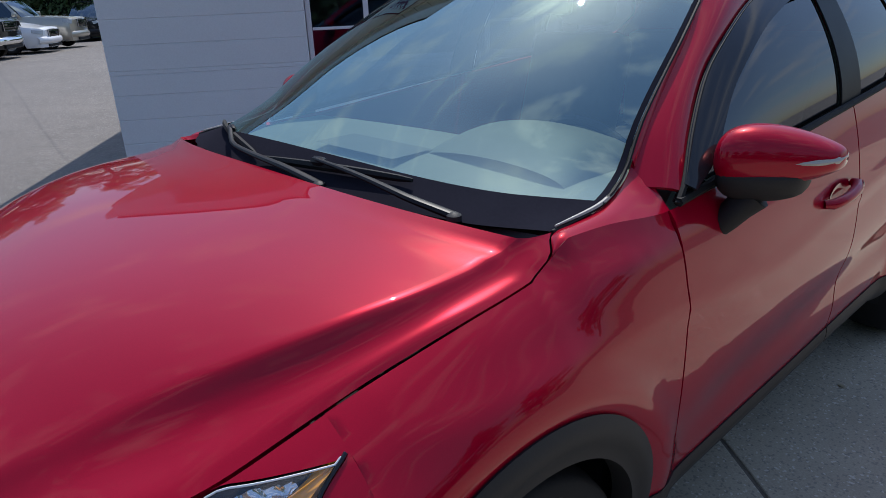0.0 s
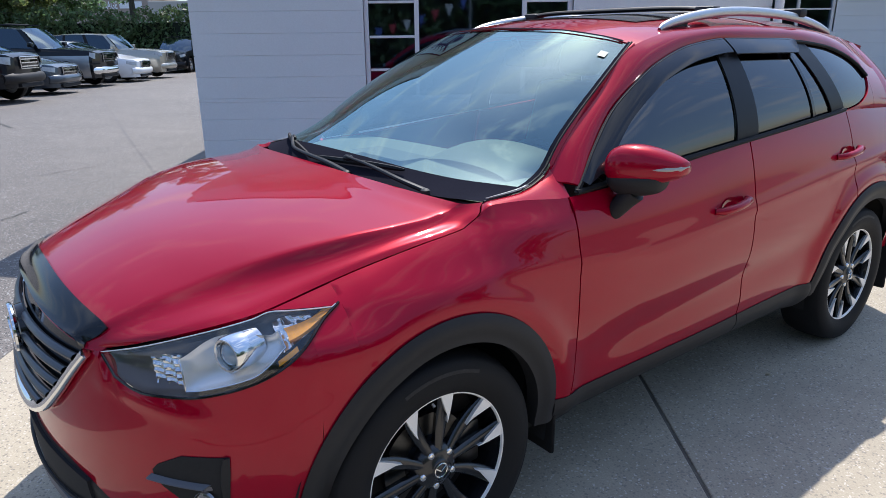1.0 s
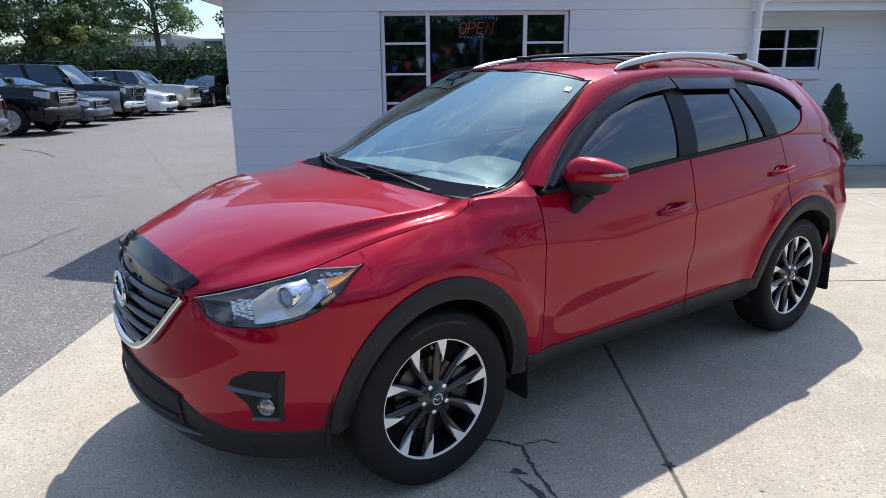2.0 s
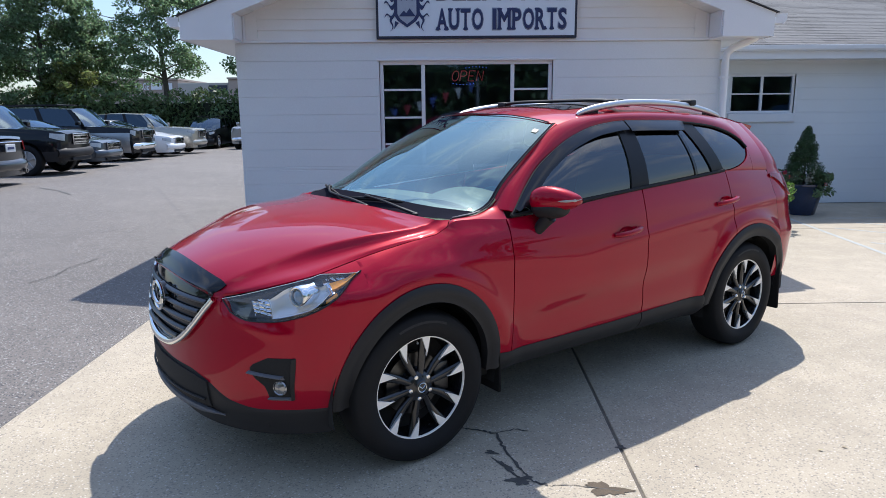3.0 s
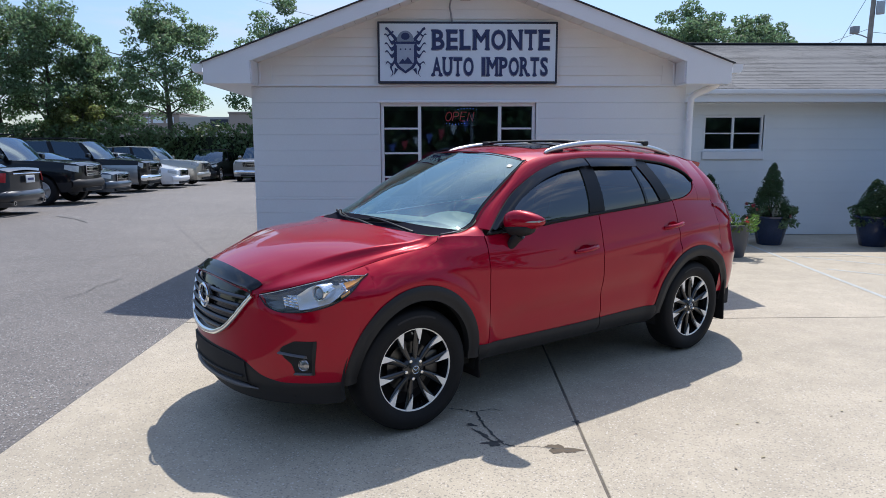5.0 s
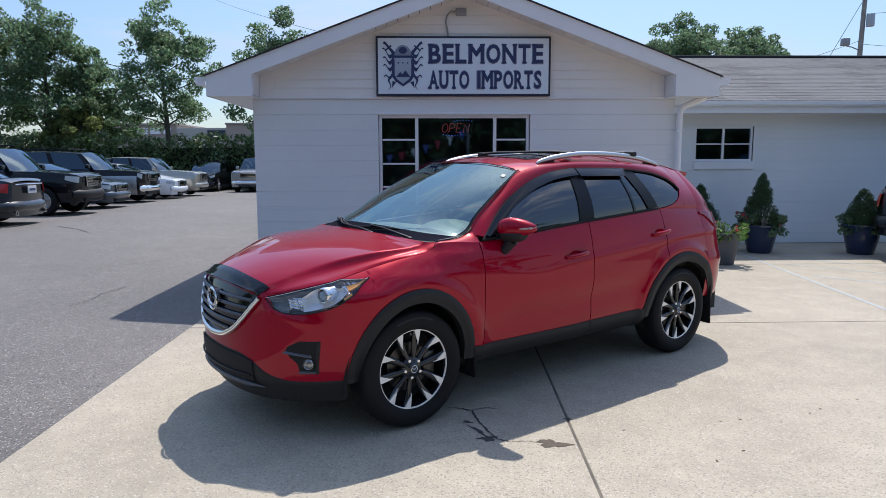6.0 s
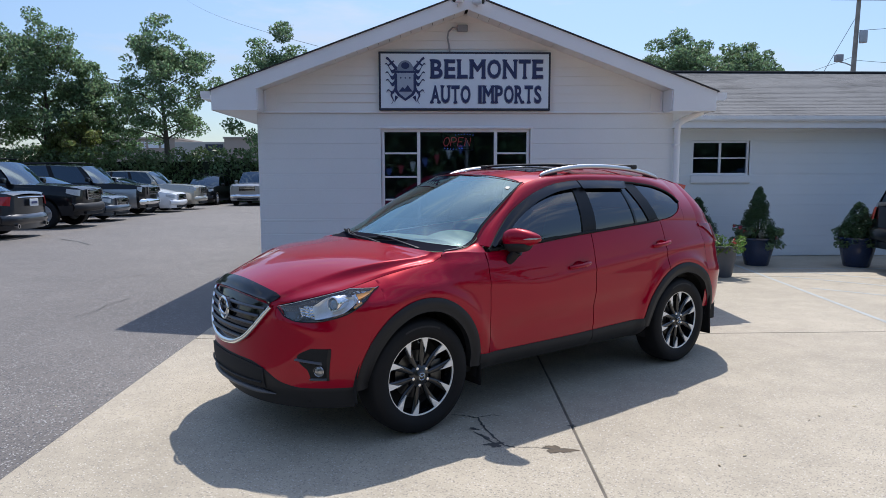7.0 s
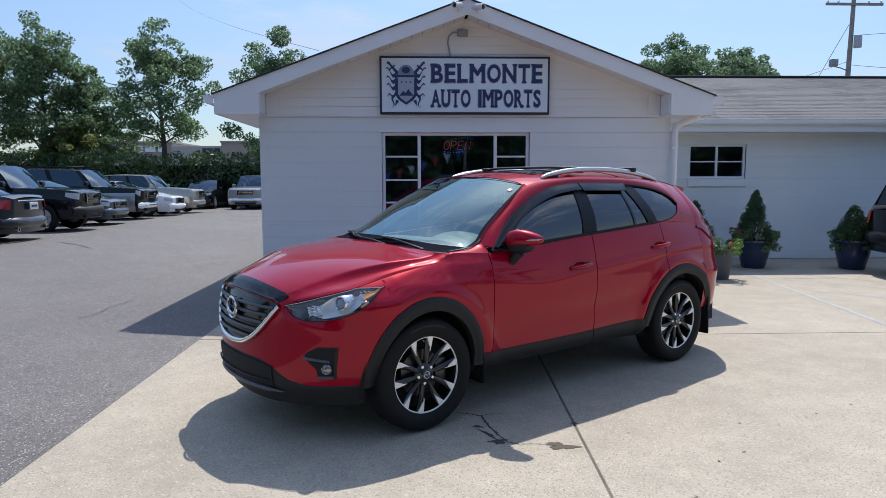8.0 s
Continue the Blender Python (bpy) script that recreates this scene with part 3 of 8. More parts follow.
# ---- sign ----
M_SIGNFACE = mat("pale_sign_face", (0.70, 0.79, 0.88), 0.35, vary=0.03, scale=1.5)
M_NAVY = mat("navy_vinyl", (0.022, 0.035, 0.12), 0.4, vary=0.12, scale=20)
M_STEEL = mat("grey_vinyl_shadow", (0.22, 0.27, 0.36), 0.4, vary=0.05)
M_NAVYTRIM = mat("navy_sign_cabinet", (0.018, 0.024, 0.05), 0.4, vary=0.1)
SX0, SX1, SZ0, SZ1, SY = -0.545, 1.750, 2.470, 3.235, 5.06
sign = thing("shop_sign", "navy lettered pale sign cabinet on the gable", "sign")
part("cabinet", boxes((SX0, SX1, SY, WY - 0.025, SZ0, SZ1), bevel=0.006), M_NAVYTRIM, sign, smooth=False)
part("face", boxes((SX0 + 0.028, SX1 - 0.028, SY - 0.004, SY + 0.006, SZ0 + 0.028, SZ1 - 0.028)), M_SIGNFACE, sign, smooth=False)


def lettering(name, text, x, z, width, height, material, parent, y, bold=0.0, shear=0.0, depth=0.003):
    cu = bpy.data.curves.new(name, "FONT")
    cu.body = text
    cu.size = 1.0
    cu.extrude = 0.05
    cu.bevel_depth = bold
    cu.bevel_resolution = 0
    cu.shear = shear
    cu.resolution_u = 3
    tmp = new(name, cu)
    bpy.context.view_layer.update()
    me = bpy.data.meshes.new_from_object(tmp.evaluated_get(bpy.context.evaluated_depsgraph_get()))
    bpy.data.objects.remove(tmp)
    xs = [v.co.x for v in me.vertices]
    ys = [v.co.y for v in me.vertices]
    x0, x1, y0, y1 = min(xs), max(xs), min(ys), max(ys)
    for v in me.vertices:
        v.co = Vector((x + (v.co.x - x0) / (x1 - x0) * width, y - depth * (0.5 + 4 * v.co.z), z + (v.co.y - y0) / (y1 - y0) * height))
    me.materials.append(material)
    ob = new(name, me)
    ob.parent = parent
    return ob


STEMS = {"B": ((0.10, 1), (0.10, 0)), "E": ((0.12, 1), (0.12, 0)), "L": ((0.14, 1), (0.14, 0)), "M": ((0.10, 1), (0.90, 1), (0.10, 0), (0.90, 0)), "N": ((0.10, 1), (0.90, 1), (0.10, 0)),
         "T": ((0.5, 0),), "A": ((0.08, 0), (0.92, 0)), "U": ((0.12, 1), (0.88, 1)), "P": ((0.12, 1), (0.12, 0)), "R": ((0.10, 1), (0.10, 0), (0.92, 0))}


def serif_row(text, x, z, w, h, serif):
    """Letters one by one, each with flared feet, over a grey shadow."""
    widths = {"B": 0.92, "E": 0.82, "L": 0.80, "M": 1.22, "O": 1.08, "N": 1.08, "T": 0.92, "A": 1.0, "U": 0.98, "I": 0.36, "P": 0.86, "R": 0.94, "S": 0.80, " ": 0.55}
    unit = w / (sum(widths[c] for c in text) + 0.21 * (len(text) - 1))
    for n, c in enumerate(text):
        cw = widths[c] * unit
        if c != " ":
            lettering("letter_shadow", c, x - 0.010, z - 0.012, cw + 0.018, h + 0.022, M_STEEL, sign, SY - 0.0045, 0.03)
            ob = lettering("letter", c, x, z, cw, h, M_NAVY, sign, SY - 0.008, 0.028)
            bm = bmesh.new()
            bm.from_mesh(ob.data)
            for q, up in STEMS.get(c, ()):
                sx, sz, d = x + cw * q, z + (h if up else 0), (-1 if up else 1)
                vs = [bm.verts.new((sx + px * serif, SY - 0.0105 - 0.0005 * (n % 3), sz + d * pz)) for px, pz in ((-1.0, -0.004), (1.0, -0.004), (0.85, 0.012), (0.45, 0.034), (-0.45, 0.034), (-0.85, 0.012))]
                bm.faces.new(vs)
            bm.to_mesh(ob.data)
            bm.free()
        x += cw + 0.21 * unit


serif_row("BELMONTE", 0.150, 2.890, 1.495, 0.240, 0.036)
serif_row("AUTO IMPORTS", 0.150, 2.566, 1.475, 0.226, 0.030)

# crest: shield with peaks, helm, two swords and ribbons
CX0, CZ0 = -0.192, 2.802


def plate(name, pts, y, material, label=""):
    bm = bmesh.new()
    f = [bm.verts.new((CX0 + 1.1 * a, y, CZ0 + 1.06 * b)) for a, b in pts]
    k = [bm.verts.new((CX0 + 1.1 * a, y + 0.005, CZ0 + 1.06 * b)) for a, b in pts]
    bm.faces.new(f)
    for i in range(len(pts)):
        bm.faces.new((f[i], f[(i + 1) % len(pts)], k[(i + 1) % len(pts)], k[i]))
    return part(name, bm, material, sign, label, smooth=False)


SHIELD = ((-1.08, 1.05), (1.08, 1.05), (0.98, 0.9), (0.98, -0.45), (0.70, -0.80), (0, -1.20), (-0.70, -0.80), (-0.98, -0.45), (-0.98, 0.9))
M_CREST = mat("crest_blue_grey", (0.36, 0.42, 0.52), 0.4)
plate("crest_shield", [(a * 0.135, b * 0.165) for a, b in SHIELD], SY - 0.012, M_NAVY)
plate("crest_field", [(a * 0.100, b * 0.138) for a, b in SHIELD], SY - 0.014, M_CREST)
for dx, hh, ww in ((-0.032, 0.060, 0.052), (0.028, 0.082, 0.060)):
    plate("crest_peak", ((dx - ww, -0.085), (dx + ww, -0.085), (dx, -0.085 + hh)), SY - 0.016 - 0.001 * (dx > 0), M_NAVY)
for dx in (-0.055, 0.0, 0.055):
    plate("crest_dot", [(dx + 0.010 * math.cos(a), 0.085 + 0.010 * math.sin(a)) for a in np.linspace(0, 5.6, 9)], SY - 0.016, M_NAVY)
plate("crest_helm", [(0.100 * math.cos(a), 0.185 + 0.125 * max(0.0, math.sin(a)) - 0.01) for a in np.linspace(0, math.pi, 15)], SY - 0.011, M_STEEL)
plate("crest_visor", [(0.050 * math.cos(a), 0.235 + 0.042 * math.sin(a)) for a in np.linspace(0, 6.0, 13)], SY - 0.0135, M_NAVY)
for sg_x in (-1, 1):
    fx = lambda pts: [(sg_x * a, b) for a, b in pts]
    plate("crest_sword", fx(((0.09, 0.165), (0.120, 0.185), (0.205, 0.300), (0.235, 0.318), (0.222, 0.345), (0.198, 0.330), (0.175, 0.300), (0.075, 0.195))), SY - 0.0105, M_NAVY)
    plate("crest_guard", fx(((0.130, 0.285), (0.205, 0.225), (0.215, 0.238), (0.142, 0.300))), SY - 0.0125, M_NAVY)
    plate("crest_point", fx(((0.085, -0.150), (0.125, -0.130), (0.135, -0.215))), SY - 0.0105, M_NAVY)
    # curled ribbons, thick at the shield and thin at the tip
    for n, (z0, reach, rise, wide) in enumerate(((0.175, 0.130, 0.060, 0.021), (0.115, 0.125, 0.010, 0.024), (0.040, 0.120, -0.010, 0.024), (-0.035, 0.115, -0.075, 0.022))):
        mid = [(0.115 + reach * t, z0 + rise * t + 0.034 * math.sin(2 * math.pi * t + 2.6)) for t in np.linspace(0, 1, 13)]
        half = [wide * (1 - t) ** 0.5 * (0.75 + 0.35 * math.sin(7 * t)) + 0.003 for t in np.linspace(0, 1, 13)]
        plate("crest_ribbon", fx([(a, b + h) for (a, b), h in zip(mid, half)] + [(a, b - h) for (a, b), h in zip(mid[::-1], half[::-1])]), SY - 0.0100 - 0.0006 * n, M_NAVY)
    tailr = [(0.135 + 0.045 * t + 0.022 * math.sin(6 * t), -0.075 - 0.160 * t) for t in np.linspace(0, 1, 9)]
    plate("crest_ribbon", fx([(a + 0.016 * (1 - k / 9), b) for k, (a, b) in enumerate(tailr)] + [(a - 0.016 * (1 - k / 9), b) for k, (a, b) in reversed(list(enumerate(tailr)))]), SY - 0.0093, M_NAVY)

# ---- the red crossover: X ahead from the front axle, Y to its left, Z up ----
CAR_AT = pose(-0.499, 0.713, 0, 0, 0, 214.97)
HUB_R, ARCH_R, BASE = 0.365, 0.50, 2.70
NOSE_X, TAIL_X = 0.20, -3.05
ARCHES = ((-0.016, 0.454, 0.496), (-2.70, 0.515, 0.500))   # centre, half length, height of the wheel openings
half_w = curve((-3.2, 0.893), (-2.7, 0.912), (-1.6, 0.902), (-0.6, 0.902), (0.0, 0.915), (0.2, 0.911))
top_z = curve((-3.1, 1.20), (-2.45, 1.225), (-1.5, 1.165), (-0.54, 1.100), (-0.35, 1.113), (-0.255, 1.114), (-0.20, 1.085), (-0.14, 1.063), (0.0, 1.043), (0.10, 1.025), (0.20, 1.005), (0.30, 0.982), (0.39, 0.960), (0.445, 0.946), (0.52, 0.929), (0.64, 0.894), (0.775, 0.842))
crown_z = curve((-3.1, 1.20), (-2.45, 1.225), (-1.5, 1.165), (-0.54, 1.100), (-0.40, 1.108), (-0.25, 1.103), (-0.10, 1.079), (0.0, 1.058), (0.10, 1.035), (0.20, 1.011), (0.30, 0.987), (0.39, 0.965), (0.46, 0.950), (0.64, 0.900), (0.775, 0.848))
top_y = curve((-3.1, 0.775), (-2.45, 0.812), (-1.5, 0.835), (-0.54, 0.834), (-0.30, 0.803), (-0.20, 0.797), (-0.14, 0.802), (0.0, 0.798), (0.2, 0.789))
nose_x = curve((0.20, 0.83), (0.30, 0.875), (0.36, 0.905), (0.46, 0.912), (0.60, 0.905), (0.70, 0.893), (0.80, 0.872), (0.86, 0.850), (0.90, 0.805), (0.95, 0.70), (1.0, 0.55))
tail_x = curve((0.25, -3.50), (0.40, -3.60), (0.60, -3.62), (0.85, -3.57), (1.0, -3.57), (1.15, -3.545), (1.35, -3.40), (1.55, -3.24))
ridge_a = curve((-2.0, 0.80), (-1.2, 0.835), (-0.5, 0.905), (0.0, 0.945), (0.4, 0.94))
ridge_b = curve((-3.2, 1.02), (-2.6, 0.99), (-1.8, 0.925), (-1.0, 0.86))


def side_y(x, z):
    """Half width of the body side at a station and height."""
    zs, zt = 0.74, crown_z(x)
    w, yt = half_w(x), top_y(x)
    if z <= zs:
        y = w - 0.045 * ((zs - z) / 0.36) ** 2
    else:
        q = min(1.0, (z - zs) / (zt - zs))
        k = lerp(1.0, 0.62, smooth01(-1.3, 0.05, x))
        y = yt + (w - yt) * (1 - q ** lerp(2.2, 3.1, smooth01(-1.7, 0.0, x))) ** k
    y += 0.006 * math.exp(-((z - ridge_a(x)) / 0.030) ** 2) * smooth01(-1.7, -0.6, x) * (1 - smooth01(0.1, 0.3, x))
    y += 0.009 * math.exp(-((z - ridge_b(x)) / 0.024) ** 2) * smooth01(-0.8, -1.6, x)
    y -= 0.020 * math.exp(-((z - 0.60 + 0.06 * (x + 1.4)) / 0.085) ** 2) * smooth01(-0.45, -0.9, x) * (1 - smooth01(-2.0, -2.4, x))
    y += 0.018 * math.exp(-((math.hypot(x, z - HUB_R) - 0.53) / 0.05) ** 2) + 0.020 * math.exp(-((math.hypot(x + BASE, z - HUB_R) - 0.53) / 0.05) ** 2)
    return y


# the shoulder: along the top edge of the lamp, the hood's shut line and on to the door
shoulder_y = curve((-0.54, 0.866), (-0.40, 0.862), (-0.25, 0.840), (-0.14, 0.806), (-0.05, 0.802), (0.0, 0.799), (0.10, 0.789), (0.20, 0.778), (0.30, 0.769), (0.40, 0.760), (0.445, 0.752), (0.50, 0.734), (0.60, 0.672), (0.70, 0.580), (0.775, 0.480))
shoulder_low = curve((-0.54, 1.045), (-0.40, 1.048), (-0.25, 1.055), (-0.14, 1.063))


def body_y(x, z):
    """The same, round the nose and the tail, drawn in to the shoulder, with a hollow between it and the windscreen."""
    y = raw_y(x, z)
    if -0.54 < x < 0.775:
        zt = top_z(x)
        zs = min(zt, shoulder_low(x)) if x < -0.14 else zt
        ys = shoulder_y(x)
        if z > zs and zt - zs > 0.001:
            return lerp(ys, top_y(x), min(1.0, (z - zs) / (zt - zs)) ** 0.8)
        y += (ys - raw_y(x, zs)) * max(0.0, 1 - (zs - min(z, zs)) / 0.20) ** 2.2
    return y


def raw_y(x, z):
    if x > NOSE_X:
        a, b, n = nose_x(z) - NOSE_X, side_y(NOSE_X, z), 2.2
        return b * max(0.0, 1 - ((x - NOSE_X) / a) ** n) ** (1 / n)
    return side_y(x, z)


def nose(y, z, out=0.0):
    """A point on the front, given across and up."""
    a, b, n = nose_x(z) - NOSE_X, side_y(NOSE_X, z), 2.2
    return Vector((NOSE_X + (a + out) * max(0.0, 1 - (abs(y) / (b + out)) ** n) ** (1 / n), y, z))


def round_nose(th, z, out=0.0):
    a, b, n = nose_x(z) - NOSE_X + out, side_y(NOSE_X, z) + out, 2.2
    return Vector((NOSE_X + a * math.sin(th) ** (2 / n), b * math.cos(th) ** (2 / n), z))


def arch(x, r=ARCH_R):
    """Height of the wheel opening's edge."""
    best = 0.0
    for c, rx, rz in ARCHES:
        d = 1 - ((x - c) / rx) ** 2
        if d > 0:
            best = max(best, HUB_R + rz * math.sqrt(d))
    return best


lamp_low = curve((0.275, 0.954), (0.325, 0.928), (0.374, 0.892), (0.424, 0.857), (0.50, 0.812), (0.56, 0.788), (0.64, 0.768), (0.71, 0.764), (0.755, 0.790), (0.768, 0.835))
bumper_low = curve((-0.1, 0.505), (0.30, 0.500), (0.42, 0.47), (0.55, 0.395), (0.66, 0.372), (1.0, 0.372))
MID = Vector((-1.35, 0, 0.75))

red_car = thing("crossover_car", "red compact crossover with black cladding, parked on the concrete apron", "car", CAR_AT)


def two_sided(name, f, nu, nv, material, flange=0.014, label=""):
    for s in (1, -1):
        part(name, sheet(lambda u, v: (lambda p: Vector((p[0], s * p[1], p[2])))(f(u, v)), nu, nv, flange, MID), material, red_car, label)


def skin(x0, x1, low, high, gap=0.003, bow=None):
    """A panel of the body side between two lengths, from low(x) to high(x)."""
    def f(u, v):
        x = lerp(x0 - gap, x1 + gap, u)
        if bow:
            x += bow(v) * (u if bow(0.3) < 0 else 1)
        z = lerp(low(x), high(x), v)
        return (x, body_y(x, z), z)
    return f


SILL = 0.425
low_edge = lambda x: max(SILL + 0.02 * smooth01(-1.2, -2.2, x), arch(x))
# fender, doors, quarter panel
LAMP_TIP = 0.272
lamp_top = lambda x: lerp(0.9465, top_z(x) - 0.005, smooth01(0.40, 0.47, x))


FENDER_XS = list(np.linspace(-0.5355, LAMP_TIP, 48)) + [LAMP_TIP + 0.0005] + list(np.linspace(LAMP_TIP + 0.006, 0.372, 12))


def fender_at(u, v):
    """Full height behind the lamp's tip, then the strip under the lamp."""
    x = float(FENDER_XS[round(u * (len(FENDER_XS) - 1))])
    high = top_z(x) - 0.0015 if x <= LAMP_TIP else lamp_low(x) - 0.003
    z = lerp(max(SILL, arch(x)), high, v)
    return (x, body_y(x, z), z)


two_sided("front_fender", fender_at, len(FENDER_XS) - 1, 28, M_RED)
two_sided("fender_strip", lambda u, v: (lambda x: (lambda z: (x, body_y(x, z), z))(lerp(lamp_top(x) + 0.002, max(lamp_top(x) + 0.0022, top_z(x) - 0.002), v)))(lerp(LAMP_TIP, 0.440, u)), 16, 6, M_RED, 0.0)
two_sided("front_door", skin(-0.5385, -1.5855, low_edge, lambda x: top_z(x) - 0.001), 40, 30, M_RED)
two_sided("rear_door", skin(-1.5875, -2.4715, low_edge, lambda x: top_z(x) - 0.001), 36, 30, M_RED)
two_sided("rear_quarter", skin(-2.4735, TAIL_X, lambda x: max(0.44, arch(x)), lambda x: top_z(x)), 30, 28, M_RED)

# hood: between the two shut lines, with a raised middle and a ridge along each edge
HOOD_X0, HOOD_X1 = 0.775, -0.250
hood_mid_x = curve((0, 0.862), (0.12, 0.78), (1, -0.085))
hood_mid_z = curve((0, 0.885), (0.05, 0.932), (0.15, 0.972), (0.4, 1.052), (0.7, 1.110), (1, 1.148))


crease_y = curve((-0.25, 0.760), (-0.20, 0.747), (-0.15, 0.736), (-0.068, 0.732), (0.034, 0.727), (0.17, 0.705), (0.26, 0.678), (0.34, 0.645), (0.48, 0.574), (0.63, 0.508), (0.80, 0.450))
crease_z = curve((-0.25, 1.122), (-0.20, 1.117), (-0.169, 1.110), (-0.119, 1.100), (-0.068, 1.090), (0.034, 1.085), (0.138, 1.079), (0.241, 1.066), (0.343, 1.046), (0.444, 1.018), (0.543, 0.986), (0.64, 0.953), (0.732, 0.913), (0.817, 0.866))


def hood_edge_y(x):
    """The shut line hooks inwards just before the windscreen."""
    return body_y(x, top_z(x)) - 0.036 * smooth01(-0.200, -0.250, x)


# from the crease: a steep hollow, a flat ledge with a second ridge, then the roll to the shut line
curve_drop = curve((0.0, 0.0), (0.05, 0.07), (0.22, 0.48), (0.38, 0.70), (0.56, 0.79), (0.74, 0.825), (0.82, 0.855), (1.0, 1.0))


def hood_at(s, t, lift=0.0):
    xe = lerp(HOOD_X0, HOOD_X1, t)
    k = abs(s)
    x = lerp(hood_mid_x(t), xe, k ** lerp(3.0, 2.6, smooth01(0.8, 1.0, t)))
    ze = top_z(xe)
    ye = hood_edge_y(xe) - 0.002
    yc = min(crease_y(x), ye - 0.006)
    xc = lerp(hood_mid_x(t), xe, 0.8 ** lerp(3.0, 2.6, smooth01(0.8, 1.0, t)))
    zc = lerp(crease_z(xc), ze + 0.004, smooth01(0.93, 1.0, t))
    if k < 0.8:
        q = k / 0.8
        y, z = yc * q, lerp(hood_mid_z(t), zc, q ** 2.1)
    else:
        q = (k - 0.8) / 0.2
        y = lerp(yc, ye, q)
        drop = curve_drop(q)
        z = lerp(zc, ze, drop)
    return Vector((x, y if s > 0 else -y, z + lift))


def hood_s(u):
    """Closer columns between the crease and the edge."""
    k = abs(2 * u - 1)
    k = k / 0.6 * 0.8 if k < 0.6 else 0.8 + (k - 0.6) / 0.4 * 0.2
    return k if u > 0.5 else -k


part("hood", sheet(lambda u, v: hood_at(hood_s(u), v), 130, 56, 0.016, Vector((0.2, 0, 0.5))), M_RED, red_car)


def shield_at(u, v):
    s = 2 * u - 1
    t = lerp(-0.004, 0.070 + 0.020 * (1 - abs(s) ** 3), v)
    p = hood_at(s * lerp(0.90, 0.845, v), max(t, 0.0), 0.013)
    if t < 0:
        p.x += 0.004
    return p


part("hood_deflector", sheet(shield_at, 60, 10, 0.010, Vector((0.2, 0, 0.5))), M_SMOKE, red_car, "smoked acrylic bug deflector")

# front bumper: red upper part and black lower part
TH_BACK = math.asin(((0.372 - NOSE_X) / (0.895 - NOSE_X)) ** 1.1)


def bumper_at(th, v, low, high):
    z = 0.6
    for _ in range(3):
        p = round_nose(th, z)
        z = lerp(low(p), high(p), v)
    p = round_nose(th, z)
    p.y += body_y(p.x, z) - raw_y(p.x, z)
    side = smooth01(0.46, 0.56, p.y) * (1 - smooth01(0.72, 0.82, p.y))
    lip = 0.010 * math.exp(-((z - lerp(0.770, 0.700, smooth01(0.5, 0.85, p.y))) / 0.020) ** 2)
    p.x += 0.8 * lip * side
    p.y += 0.6 * lip * side
    return p


def bumper_high(p):
    y = abs(p.y)
    if y > 0.50:
        return lamp_low(p.x) if p.x < 0.77 else 0.845
    return 0.872 - 0.03 * (y / 0.5) ** 2


def bumper_floor(p):
    return max(bumper_low(abs(p.y)), arch(p.x) if p.x < 0.499 else 0)


for s in (1, -1):
    part("front_bumper", sheet(lambda u, v: (lambda p: Vector((p.x, s * p.y, p.z)))(
        bumper_at(lerp(TH_BACK, math.pi / 2, u ** 0.9), v, bumper_floor, bumper_high)), 54, 26, 0.012, Vector((0.2, 0, 0.5))), M_RED, red_car)


def chin_at(u, v, out=0.004):
    th = lerp(TH_BACK + 0.10, math.pi - TH_BACK - 0.10, u)
    m = min(th, math.pi - th)
    p0 = round_nose(m, 0.4)
    zl, zh = 0.225 + 0.02 * (abs(p0.y) / 0.9) ** 2, bumper_low(abs(p0.y)) + 0.006
    z = lerp(zl, zh, v)
    p = round_nose(m, z, out if v < 0.97 else -0.004)
    return Vector((p.x, p.y if th <= math.pi / 2 else -p.y, z))


part("lower_bumper", sheet(chin_at, 100, 12, 0.03, Vector((0.2, 0, 0.4))), M_PLASTIC, red_car, "matt black lower bumper")


def front_band(y0, y1, z0, z1, out, nu=40, nv=6):
    """A patch that lies out metres before the front, from y0 to y1; z0 and z1 are heights by y."""
    return sheet(lambda u, v: (lambda y: nose(y, lerp(z0(y), z1(y), v), out))(lerp(y0, y1, u)), nu, nv, 0.02, Vector((0, 0, 0.6)))


part("lower_intake", front_band(-0.44, 0.44, lambda y: 0.342, lambda y: 0.492 - 0.03 * (y / 0.44) ** 4, 0.012), M_DARK, red_car, "black lower air intake")
bm = bmesh.new()
for z in (0.378,):
    tube(bm, [nose(y * 0.425, z, 0.019) for y in np.linspace(-1, 1, 31)], 0.0055, 6)
part("intake_slat", bm, M_PLASTIC, red_car)
bm = bmesh.new()
tube(bm, [nose(y, 0.322 - 0.01 * (y / 0.6) ** 2, 0.017) for y in np.linspace(-0.50, 0.50, 41)], [lerp(0.004, 0.018, smooth01(0.50, 0.36, abs(y))) for y in np.linspace(-0.50, 0.50, 41)], 8, flat=0.9)
part("chin_lip", bm, mat("grey_skid_plastic", (0.10, 0.10, 0.11), 0.42, vary=0.1), red_car, "dark grey chin lip")

